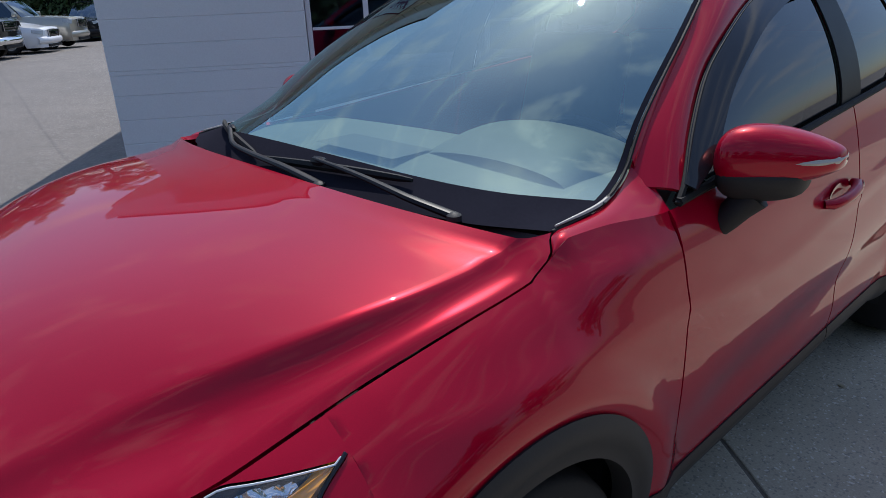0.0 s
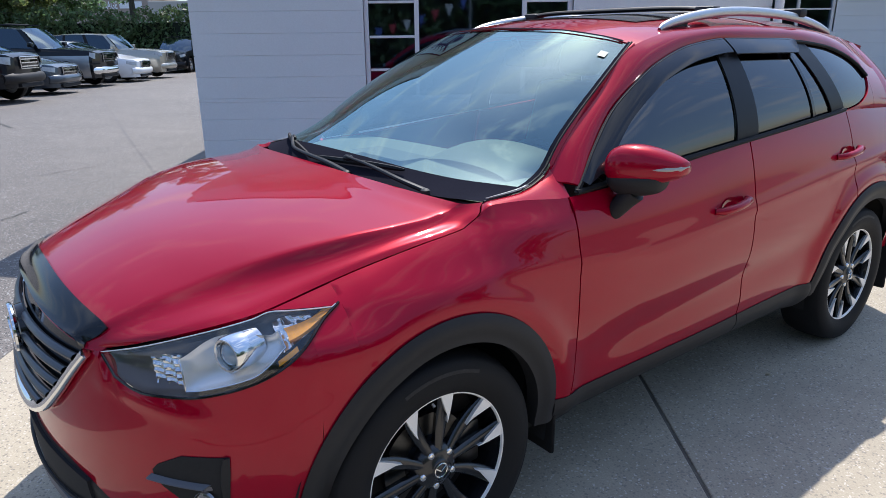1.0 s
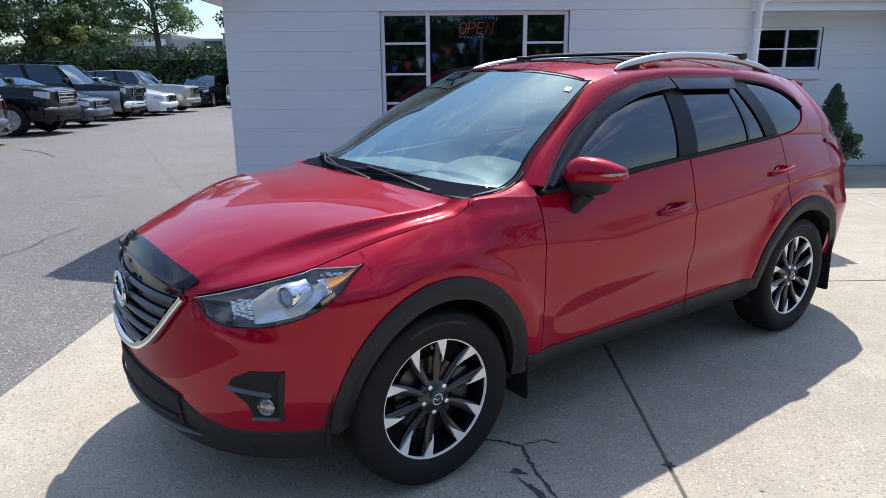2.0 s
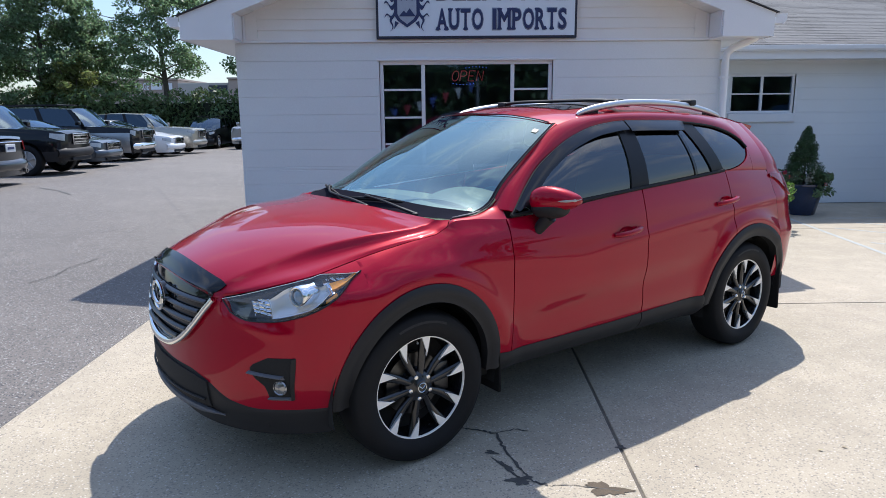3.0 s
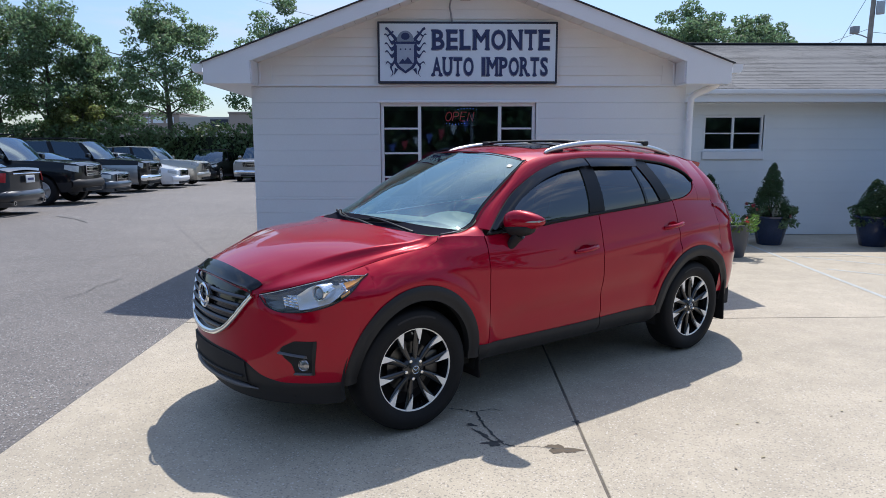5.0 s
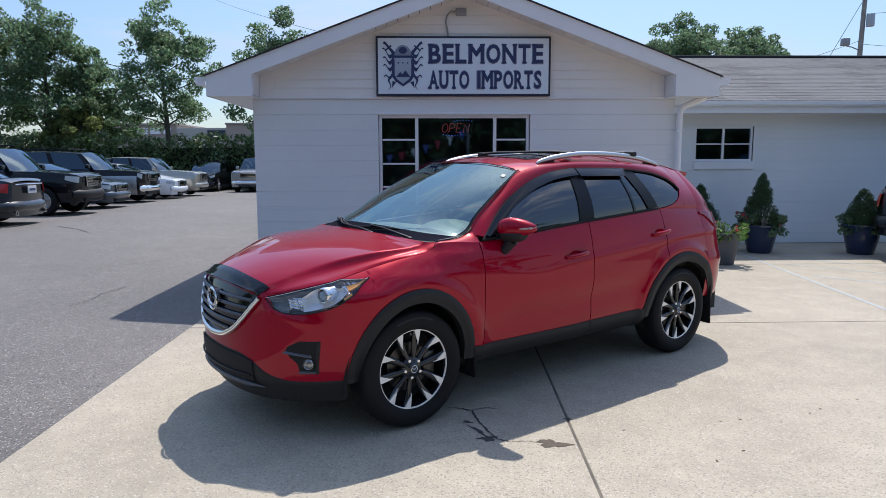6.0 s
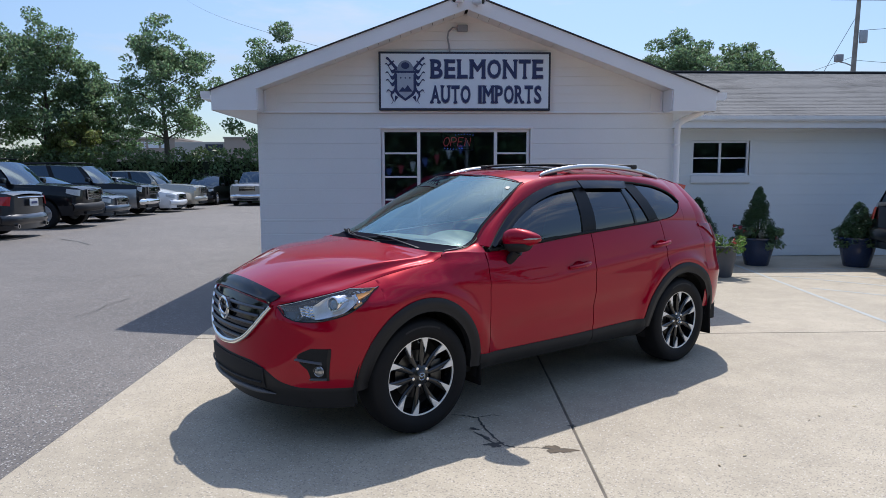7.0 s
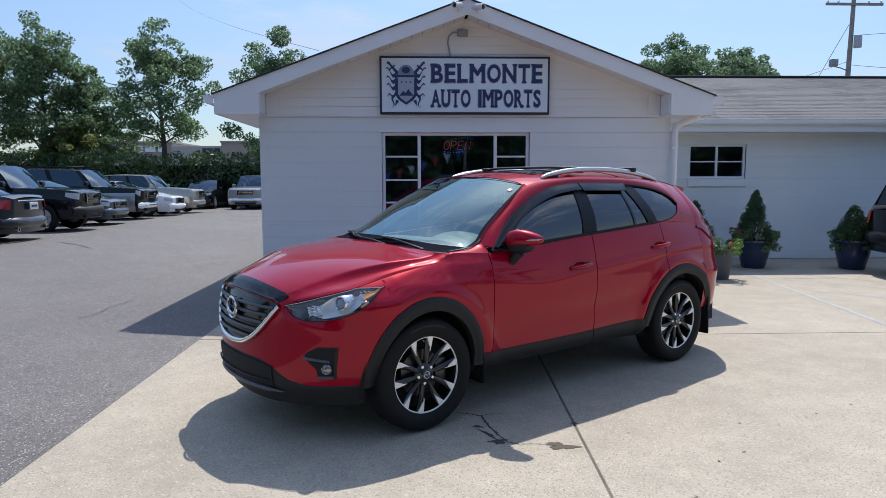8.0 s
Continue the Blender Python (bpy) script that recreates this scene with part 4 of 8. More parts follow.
# grille with its bars, bright lower wing and round badge
wing_z = curve((0.0, 0.572), (0.14, 0.584), (0.27, 0.632), (0.36, 0.705), (0.43, 0.785), (0.475, 0.838))
grille_top = lambda y: 0.874 - 0.032 * (y / 0.47) ** 2
part("grille", front_band(-0.468, 0.468, lambda y: min(wing_z(abs(y)), grille_top(y) - 0.004), grille_top, 0.008, 60, 8), M_GLOSSBLACK, red_car, "black grille with horizontal bars")
for k in range(5):
    z = 0.822 - 0.047 * k
    lim = max(y for y in np.linspace(0.05, 0.47, 60) if wing_z(y) < z - 0.012)
    bm = bmesh.new()
    add_grid(bm, lambda u, v: nose(lerp(-lim, lim, u), z + 0.010 * math.sin(2 * math.pi * v), 0.022 + 0.010 * math.cos(2 * math.pi * v)), 40, 8)
    part("grille_bar", bm, mat("grey_grille_bar", (0.06, 0.062, 0.07), 0.3, 0.4, vary=0.08) if k == 0 else bpy.data.materials["grey_grille_bar"], red_car)
bm = bmesh.new()
ring = [nose(y, wing_z(abs(y)), 0.016) for y in np.concatenate((np.linspace(-0.475, -0.25, 16), np.linspace(-0.23, 0.23, 14), np.linspace(0.25, 0.475, 16)))]
tube(bm, ring, [lerp(0.020, 0.014, abs(p.y) / 0.475) for p in ring], 10, flat=1.0)
part("grille_wing", bm, M_CHROME, red_car, "bright chrome grille wing")
bm = bmesh.new()
tube(bm, [Vector((0.918, 0.080 * math.cos(a), 0.775 + 0.066 * math.sin(a))) for a in np.linspace(0, 2 * math.pi, 41)], 0.0085, 8, caps=False)
tube(bm, [Vector((0.920, 0.074 * math.cos(a), 0.790 - 0.052 * math.sin(a) ** 1)) for a in np.linspace(0.15, math.pi - 0.15, 21)], 0.008, 6)
part("badge", bm, M_CHROME, red_car, "plain chrome oval badge")
bm = bmesh.new()
lathe(bm, [(0.0, 0.0), (0.075, 0.0), (0.078, -0.02)], 28, "Z", Matrix.Translation((0.906, 0, 0.775)) @ pose(0, 0, 0, 0, 90, 0) @ Matrix.Diagonal((0.86, 1.05, 1, 1)))
part("badge_plate", bm, M_GLOSSBLACK, red_car)

# head lamps
fog_in = curve((0, 0.705), (0.3, 0.698), (0.55, 0.662), (0.75, 0.650), (1.0, 0.715))
def lamp_point(u, v, out):
    x = lerp(0.768, 0.276, u)
    z0, z1 = lamp_low(x), lamp_top(x)
    z = lerp(z0, max(z1, z0 + 0.002), v)
    y = body_y(x, z)
    n = Vector((1.0, 0.8, 0.25)).normalized()
    return Vector((x, y, z)) + n * out


for s in (1, -1):
    flip = lambda p: Vector((p.x, s * p.y, p.z))
    lamp = part("headlight", sheet(lambda u, v: flip(lamp_point(u, v, 0.002)), 40, 10, 0.006, MID), M_LENS, red_car, "clear headlamp with projector and amber corner")
    hollow = lambda q: max(0.0, math.sin(math.pi * min(1.0, max(0.0, q)))) ** 0.5
    part("lamp_housing", sheet(lambda u, v: flip(lamp_point(lerp(0.012, 0.985, u), lerp(0.02, 0.98, v), -0.003 - 0.060 * hollow(u) * hollow(v))), 40, 14), mat("lamp_housing_grey", (0.075, 0.078, 0.085), 0.22, 0.45, vary=0.2, scale=14, fine=40) if s > 0 else bpy.data.materials["lamp_housing_grey"], lamp)
    # silver line paints the light that the lens's upper edge catches
    bm = bmesh.new()
    tube(bm, [flip(lamp_point(q, 1.0, 0.004)) for q in np.linspace(0.0, 0.985, 40)], 0.0016, 6)
    part("lamp_rim_shading", bm, M_SILVER, lamp, "silver line for the light caught on the lens's upper edge")
    # black line below draws the seal together with its shadow line
    bm = bmesh.new()
    tube(bm, [flip(lamp_point(q, 0.0, 0.003)) for q in np.linspace(0.0, 1.0, 40)], 0.0036, 6)
    part("lamp_rim_shading", bm, M_GLOSSBLACK, lamp)
    # projector in its bright bowl
    c = flip(lamp_point(0.45, 0.66, -0.030))
    ax = pose(0, 0, 0, 0, 90, 0)
    bm = bmesh.new()
    mm = Matrix.Translation(c) @ pose(0, 0, 0, 0, 0, s * 20) @ ax
    lathe(bm, [(0.033, 0.022), (0.036, 0.031), (0.041, 0.032), (0.045, 0.027), (0.046, -0.02), (0.050, -0.05)], 32, "Z", mm)
    part("projector_ring", bm, M_CHROME, lamp)
    bm = bmesh.new()
    lathe(bm, [(0.001, 0.034), (0.014, 0.032), (0.026, 0.024), (0.034, 0.008), (0.036, 0.0)], 28, "Z", mm)
    part("projector_lens", bm, mat("projector_glass", (0.22, 0.30, 0.38), 0.04, vary=0.05, coat=1.0) if s > 0 else bpy.data.materials["projector_glass"], lamp)

    def bowl(u, v, out=0.0):
        lo = 0.10 + 0.04 * u + 0.20 * smooth01(0.60, 1.0, u)
        hi = 0.72 + 0.22 * math.sin(math.pi * min(1.0, u * 1.1)) - 0.05 * u
        return flip(lamp_point(0.25 + 0.42 * u, lerp(lo, hi, v), out - 0.010 - 0.042 * hollow(u) * hollow(v)))
    part("reflector_bowl", sheet(bowl, 26, 16), M_SILVER, lamp, "satin silver reflector bowl")
    bm = bmesh.new()
    tube(bm, [bowl(0.0, q) for q in np.linspace(1, 0, 12)] + [bowl(q, 0.0) for q in np.linspace(0.04, 1, 24)] + [bowl(1.0, q) for q in np.linspace(0.05, 1, 12)], 0.0022, 6)
    part("bowl_edge", bm, M_CHROME, lamp)
    facet = lambda u, v, a, b: 0.007 * abs(math.sin(a * u)) + 0.005 * abs(math.sin(b * v + 3 * u))
    part("inner_lamp", sheet(lambda u, v: flip(lamp_point(0.135 + 0.105 * u, 0.20 + 0.62 * v - 0.06 * u, -0.028 - facet(u, v, 9, 14))), 20, 22, 0.010, MID), M_CHROME, lamp)
    part("inner_lamp", sheet(lambda u, v: flip(lamp_point(0.64 + 0.17 * u, 0.30 + 0.55 * v, -0.024 - facet(u, v, 11, 8))), 24, 20, 0.012, MID), M_CHROME, lamp)
    part("amber_corner", sheet(lambda u, v: flip(lamp_point(0.70 + 0.26 * u, lerp(0.40, 0.22, u) + lerp(0.26, 0.34, u) * v, -0.006 - 0.004 * math.sin(math.pi * v))), 16, 6, 0.012, MID), M_AMBER, lamp, "amber side reflector")
    part("amber_corner", sheet(lambda u, v: flip(lamp_point(0.62 + 0.10 * u, 0.10 + 0.12 * v, -0.010)), 6, 3, 0.010, MID), M_AMBER, lamp)
    # fog lamp pocket
    def fog_point(u, v, out):
        z = lerp(0.422, 0.612, v)
        inner = fog_in(v)
        y = lerp(inner, 0.770 + 0.024 * v, u)
        p = nose(y, z, out)
        return Vector((p.x, s * p.y, p.z))
    fog = part("fog_lamp", sheet(lambda u, v: fog_point(u, v, 0.0035), 14, 12, 0.012, MID), M_DARK, red_car, "black fog lamp pocket")
    part("fog_frame", sheet(lambda u, v: fog_point(lerp(-0.03, 0.80, u), lerp(0.60, 0.50, u) + 0.09 * v, 0.004 + 0.014 * math.sin(math.pi * v)), 14, 6, 0.01, MID), bpy.data.materials["grey_skid_plastic"], fog)
    part("fog_frame", sheet(lambda u, v: fog_point(lerp(0.04, 0.95, u), -0.01 + 0.09 * v, 0.004 + 0.010 * math.sin(math.pi * v)), 14, 6, 0.01, MID), bpy.data.materials["grey_skid_plastic"], fog)
    part("fog_frame", sheet(lambda u, v: fog_point(0.93 + 0.10 * u, lerp(0, 1, v), 0.004 + 0.006 * math.sin(math.pi * u)), 4, 12, 0.01, MID), M_PLASTIC, fog)
    bm = bmesh.new()
    c = fog_point(0.58, 0.31, 0.006)
    lathe(bm, [(0.001, 0.008), (0.018, 0.006), (0.026, 0.002), (0.030, 0.006), (0.034, 0.0)], 24, "Z", Matrix.Translation(c) @ pose(0, 0, 0, 0, 0, s * 35) @ ax)
    part("fog_bulb", bm, mat("fog_glass", (0.26, 0.26, 0.27), 0.08, 0.6, vary=0.1, coat=1.0) if s > 0 else bpy.data.materials["fog_glass"], fog, "round clear fog lamp")

# windscreen, pillars, side windows and roof
screen_low = path3((-0.115, 0.0, 1.128), (-0.125, 0.34, 1.125), (-0.172, 0.60, 1.117), (-0.252, 0.757, 1.113))
screen_side = path3((-0.252, 0.757, 1.113), (-0.38, 0.763, 1.122), (-0.515, 0.738, 1.150), (-0.62, 0.710, 1.235), (-0.85, 0.664, 1.397), (-1.10, 0.595, 1.553))
screen_top = path3((-0.985, 0.0, 1.612), (-1.005, 0.30, 1.603), (-1.06, 0.50, 1.577), (-1.10, 0.595, 1.553))
roof_edge = path3((-0.520, 0.750, 1.138), (-0.62, 0.722, 1.235), (-0.85, 0.668, 1.395), (-1.10, 0.615, 1.545), (-1.40, 0.602, 1.596), (-1.80, 0.600, 1.614), (-2.30, 0.590, 1.604), (-2.84, 0.556, 1.560), (-3.10, 0.530, 1.520))
window_top_z = curve((-0.56, 1.103), (-0.70, 1.225), (-0.90, 1.365), (-1.15, 1.480), (-1.40, 1.540), (-1.645, 1.560), (-2.1, 1.555), (-2.5, 1.525), (-2.70, 1.480), (-2.80, 1.430), (-2.845, 1.375))
window_low_z = curve((-0.56, 1.1015), (-1.5, 1.166), (-2.45, 1.226), (-2.62, 1.243), (-2.74, 1.275), (-2.81, 1.318), (-2.845, 1.365))
edge_knots = [roof_edge(t) for t in np.linspace(0, 1, 60)]
edge_z = curve(*[(p.x, p.z) for p in edge_knots])
edge_y = curve(*[(p.x, p.y) for p in edge_knots])


def upper_y(x, z):
    """Half width between the belt line and the roof's edge."""
    zb, zr = top_z(x), edge_z(x)
    q = min(1.0, max(0.0, (z - zb) / max(0.03, zr - zb)))
    return lerp(top_y(x), edge_y(x), q ** 1.35) + 0.018 * math.sin(math.pi * q)


def pillar_at(u, v):
    p = roof_edge(u * 0.905)
    xi = min(-0.560, max(-2.845, p.x - 0.07 * (1 - u)))
    q = Vector((xi, upper_y(xi, window_top_z(xi)), window_top_z(xi)))
    m = p.lerp(q, v)
    m.y += 0.014 * math.sin(math.pi * v)
    m.z += 0.006 * math.sin(math.pi * v)
    return m


two_sided("pillar_rail", lambda u, v: pillar_at(u, v), 70, 8, M_RED, 0.01)


def pillar_front(u, v):
    """Red return of the pillar, from the windscreen's edge to the door frame."""
    t = lerp(0.33, 1.0, u)
    a = screen_side(t) + Vector((0.66, 0, 0.75)) * (0.0175 * math.sin(math.pi * t)) + Vector((0, 0.008, 0.0))
    b = Vector((a.x, edge_y(a.x) + 0.002, edge_z(a.x) + 0.001))
    p = a.lerp(b, v)
    return (p.x, p.y, p.z + 0.003 * math.sin(math.pi * v))


two_sided("pillar_front", pillar_front, 40, 4, M_RED, 0.0)


def upper_quarter(u, v):
    x = lerp(-2.45, TAIL_X, u)
    zl = top_z(x)
    zh = window_low_z(x) if x > -2.845 else edge_z(x)
    z = lerp(zl, zh, v)
    return (x, upper_y(x, z), z)


two_sided("quarter_panel", lambda u, v: upper_quarter(u * 0.655, v), 24, 8, M_RED, 0.008)
two_sided("quarter_panel", lambda u, v: (lambda x: (lambda z: (x, upper_y(x, z), z))(lerp(top_z(x), edge_z(x), v)))(lerp(-2.845, TAIL_X, u)), 10, 24, M_RED, 0.0)


def rear_b(z):
    return side_y(TAIL_X, z) if z <= top_z(TAIL_X) else upper_y(TAIL_X, z)


def rear_at(th, z, out=0.0):
    a, n = TAIL_X - tail_x(z) + out, 2.7
    b = rear_b(z) + out
    return Vector((TAIL_X - a * math.sin(th) ** (2 / n), b * math.cos(th) ** (2 / n), z))


z_top = edge_z(TAIL_X)
for s in (1, -1):
    part("tailgate_side", sheet(lambda u, v: (lambda p: Vector((p.x, s * p.y, p.z)))(rear_at(u * math.pi / 2, lerp(0.44, z_top, v))), 30, 44), M_RED, red_car)
    tail = part("tail_light", sheet(lambda u, v: (lambda th: (lambda p: Vector((p.x, s * p.y, p.z)))(rear_at(th, lerp(1.160 - 0.15 * smooth01(0.0, 0.45, u), 1.180 - 0.03 * u, v), 0.012)))(lerp(0.0, 1.2, u ** 1.3)), 26, 8, 0.012, MID), M_TAIL, red_car, "red wrap-around tail lamp")
part("rear_window", sheet(lambda u, v: (lambda th, z: (lambda p: Vector((p.x, p.y if th < math.pi / 2 else -p.y, p.z)))(rear_at(min(th, math.pi - th), z, 0.006)))(lerp(0.55, math.pi - 0.55, u), lerp(1.22, 1.46, v)), 24, 8), M_GLOSSBLACK, red_car, "dark rear window")
part("rear_bumper", sheet(lambda u, v: (lambda th, z: (lambda p: Vector((p.x, p.y if th < math.pi / 2 else -p.y, p.z)))(rear_at(min(th, math.pi - th), z, 0.012)))(lerp(0.80, math.pi - 0.80, u), lerp(0.27, 0.50, v)), 50, 8, 0.03, MID), M_PLASTIC, red_car, "matt black rear bumper")


def screen_at(u, v, out=0.0):
    s = 2 * u - 1
    s, v = float(s), float(v)
    a, b = screen_low(abs(s)), screen_top(abs(s))
    p = a.lerp(b, v)
    p += float(abs(s)) ** 3 * (screen_side(v) - screen_low(1).lerp(screen_top(1), v))
    p.y *= 1 if s >= 0 else -1
    bulge = 0.035 * math.sin(math.pi * v) * (1 - 0.5 * s * s)
    return p + Vector((0.66, 0, 0.75)) * (bulge + out)


M_SEAL = mat("pale_rubber_seal", (0.30, 0.28, 0.26), 0.5)
ws_ob = part("windscreen", sheet(lambda u, v: screen_at(u, v, -0.004), 40, 20), M_SCREEN, red_car, "clear windscreen reflecting the sky")
part("screen_border", sheet(lambda u, v: screen_at(lerp(0.003, 0.997, u), (0.095 + 0.07 * abs(2 * u - 1) ** 6) * v, 0.0025), 60, 8), M_FRIT, ws_ob)
for a, b in ((0.0, 0.007), (1.0, 0.993)):
    part("screen_border", sheet(lambda u, v: screen_at(lerp(a, b, u), lerp(0.0, 1.0, v), 0.0020), 3, 24), M_FRIT, ws_ob)
part("screen_border", sheet(lambda u, v: screen_at(lerp(0.02, 0.98, u), lerp(0.990, 1.0, v), 0.0030), 30, 3), M_FRIT, ws_ob)
for s in (1, -1):
    bm = bmesh.new()
    tube(bm, [(lambda p: Vector((p.x, s * p.y, p.z)))(screen_side(t) + Vector((0.66, 0, 0.75)) * (0.0175 * math.sin(math.pi * t)) + Vector((0.0, 0.005, 0.001))) for t in np.linspace(0, 1, 20)], 0.0042, 6)
    part("screen_moulding", bm, M_RUBBER, ws_ob)
    bm = bmesh.new()
    tube(bm, [(lambda p: Vector((p.x, s * p.y, p.z)))(screen_side(t) + Vector((0.0, 0.003, 0.009))) for t in np.linspace(0.01, 0.29, 14)], [0.002 + 0.003 * math.sin(math.pi * k / 13) for k in range(14)], 6)
    part("corner_seal", bm, M_SEAL, ws_ob, "pale grey corner seal")
part("visibility_sticker", sheet(lambda u, v: screen_at(0.945 + 0.022 * u, 0.87 + 0.035 * v, 0.001), 3, 3), mat("pale_sticker", (0.13, 0.17, 0.15), 0.5), ws_ob)

roof_mid_z = curve((-0.985, 1.612), (-1.3, 1.650), (-1.8, 1.672), (-2.4, 1.664), (-2.9, 1.628), (-3.15, 1.590))


def roof_at(s, t, lift=0.0):
    x_m = lerp(-0.985, -3.12, t)
    x_e = lerp(-1.10, -3.08, t)
    k = abs(s)
    x = lerp(x_m, x_e, k * k)
    return Vector((x, s * edge_y(x_e), lerp(roof_mid_z(x_m), edge_z(x_e), k ** 2.6) + lift))


roof = part("roof", sheet(lambda u, v: roof_at(2 * u - 1, v), 40, 40, 0.012, MID), M_RED, red_car)
part("sunroof", sheet(lambda u, v: roof_at(lerp(-0.72, 0.72, u), lerp(0.14, 0.44, v), 0.004), 20, 12, 0.003, MID), M_GLOSSBLACK, roof, "dark glass sunroof")
part("roof_spoiler", sheet(lambda u, v: (lambda s: Vector((lerp(-3.06, -3.36 + 0.06 * s * s, v), s * lerp(0.53, 0.50, v), lerp(roof_mid_z(-3.06), 1.555, v) - 0.075 * abs(s) ** 2.6 * (1 - 0.3 * v) + 0.004)))(2 * u - 1), 24, 6, 0.04, Vector((-3.2, 0, 1.0))), M_RED, red_car)

# side windows on a black frame
# window slant: the pillars lean back, so panes are cut along leaning lines
def pane_at(u, v, b0, b1, t0, t1, out, low=0.012, high=0.012):
    x = lerp(lerp(b0, t0, v), lerp(b1, t1, v), u)
    zl = window_low_z(x) + low
    z = lerp(zl, max(zl, window_top_z(x) - high), v)
    return (x, upper_y(x, z) + out, z)


def visor_pt(x, v, drop, fl):
    """Offset from the window's upper edge, square to it, bellied outwards."""
    slope = (window_top_z(x + 0.01) - window_top_z(x - 0.01)) / 0.02
    k = math.hypot(1.0, slope)
    px, pz = x + drop * v * slope / k, window_top_z(x) + 0.004 - drop * v / k
    px = min(-0.58, px)
    pz = max(window_low_z(px) + 0.012, pz)
    return fl((px, upper_y(px, pz) + 0.009 + 0.016 * math.sin(0.5 * math.pi * v), pz))


for s in (1, -1):
    fl = lambda p: Vector((p[0], s * p[1], p[2]))
    fd = part("door_window", sheet(lambda u, v: fl(pane_at(u, v, -0.72, -1.50, -0.60, -1.545, -0.012)), 40, 16, 0.004, MID), M_TINT, red_car, "dark tinted front door glass")
    part("quarter_light", sheet(lambda u, v: fl(pane_at(u, v, -0.575, -0.715, -0.572, -0.60, -0.008, 0.004, 0.004)), 8, 10, 0.004, MID), M_GLOSSBLACK, fd, "black mirror sail panel")
    part("pillar_cover", sheet(lambda u, v: fl(pane_at(u, v, -1.50, -1.655, -1.545, -1.675, -0.004, 0.004, 0.002)), 8, 14, 0.004, MID), M_PILLAR, fd, "black pillar cover")
    rd = part("door_window", sheet(lambda u, v: fl(pane_at(u, v, -1.655, -2.14, -1.675, -2.08, -0.012)), 24, 14, 0.004, MID), M_TINT, red_car, "dark tinted rear door glass")
    part("window_divider", sheet(lambda u, v: fl(pane_at(u, v, -2.14, -2.165, -2.08, -2.105, -0.006, 0.01, 0.01)), 3, 12, 0.004, MID), M_GLOSSBLACK, rd)
    part("quarter_light", sheet(lambda u, v: fl(pane_at(u, v, -2.165, -2.33, -2.105, -2.15, -0.012)), 10, 12, 0.004, MID), M_TINT, rd)
    part("pillar_cover", sheet(lambda u, v: fl(pane_at(u, v, -2.33, -2.46, -2.15, -2.30, -0.003, 0.004, 0.002)), 8, 14, 0.004, MID), M_PILLAR, rd, "black pillar cover")
    part("quarter_window", sheet(lambda u, v: fl(pane_at(u, v, -2.46, -2.843, -2.30, -2.843, -0.008, 0.004, 0.004)), 24, 14, 0.004, MID), M_TINT, red_car, "dark tinted quarter window")
    # belt moulding, upper moulding and smoked rain visors
    bm = bmesh.new()
    tube(bm, [fl((x, upper_y(x, window_low_z(x) + 0.008) + 0.004, window_low_z(x) + 0.008)) for x in np.linspace(-0.57, -2.45, 50)], 0.010, 6)
    part("belt_moulding", bm, M_RUBBER, red_car)
    bm = bmesh.new()
    tube(bm, [fl((x, upper_y(x, window_top_z(x) - 0.006) + 0.002, window_top_z(x) - 0.006)) for x in np.concatenate((np.linspace(-0.57, -2.7, 70), np.linspace(-2.72, -2.845, 12)))], 0.008, 6)
    part("window_moulding", bm, M_RUBBER, red_car)
    part("rain_visor", sheet(lambda u, v: (lambda x: visor_pt(x, v, 0.052 * smooth01(-0.54, -0.70, x), fl))(lerp(-0.60, -1.615, u)), 60, 5, 0.006, MID), M_SMOKE, red_car, "smoked window rain visor")
    part("rain_visor", sheet(lambda u, v: (lambda x: visor_pt(x, v, 0.060 * smooth01(-2.19, -2.14, x), fl))(lerp(-1.63, -2.18, u)), 24, 5, 0.006, MID), M_SMOKE, red_car, "smoked window rain visor")

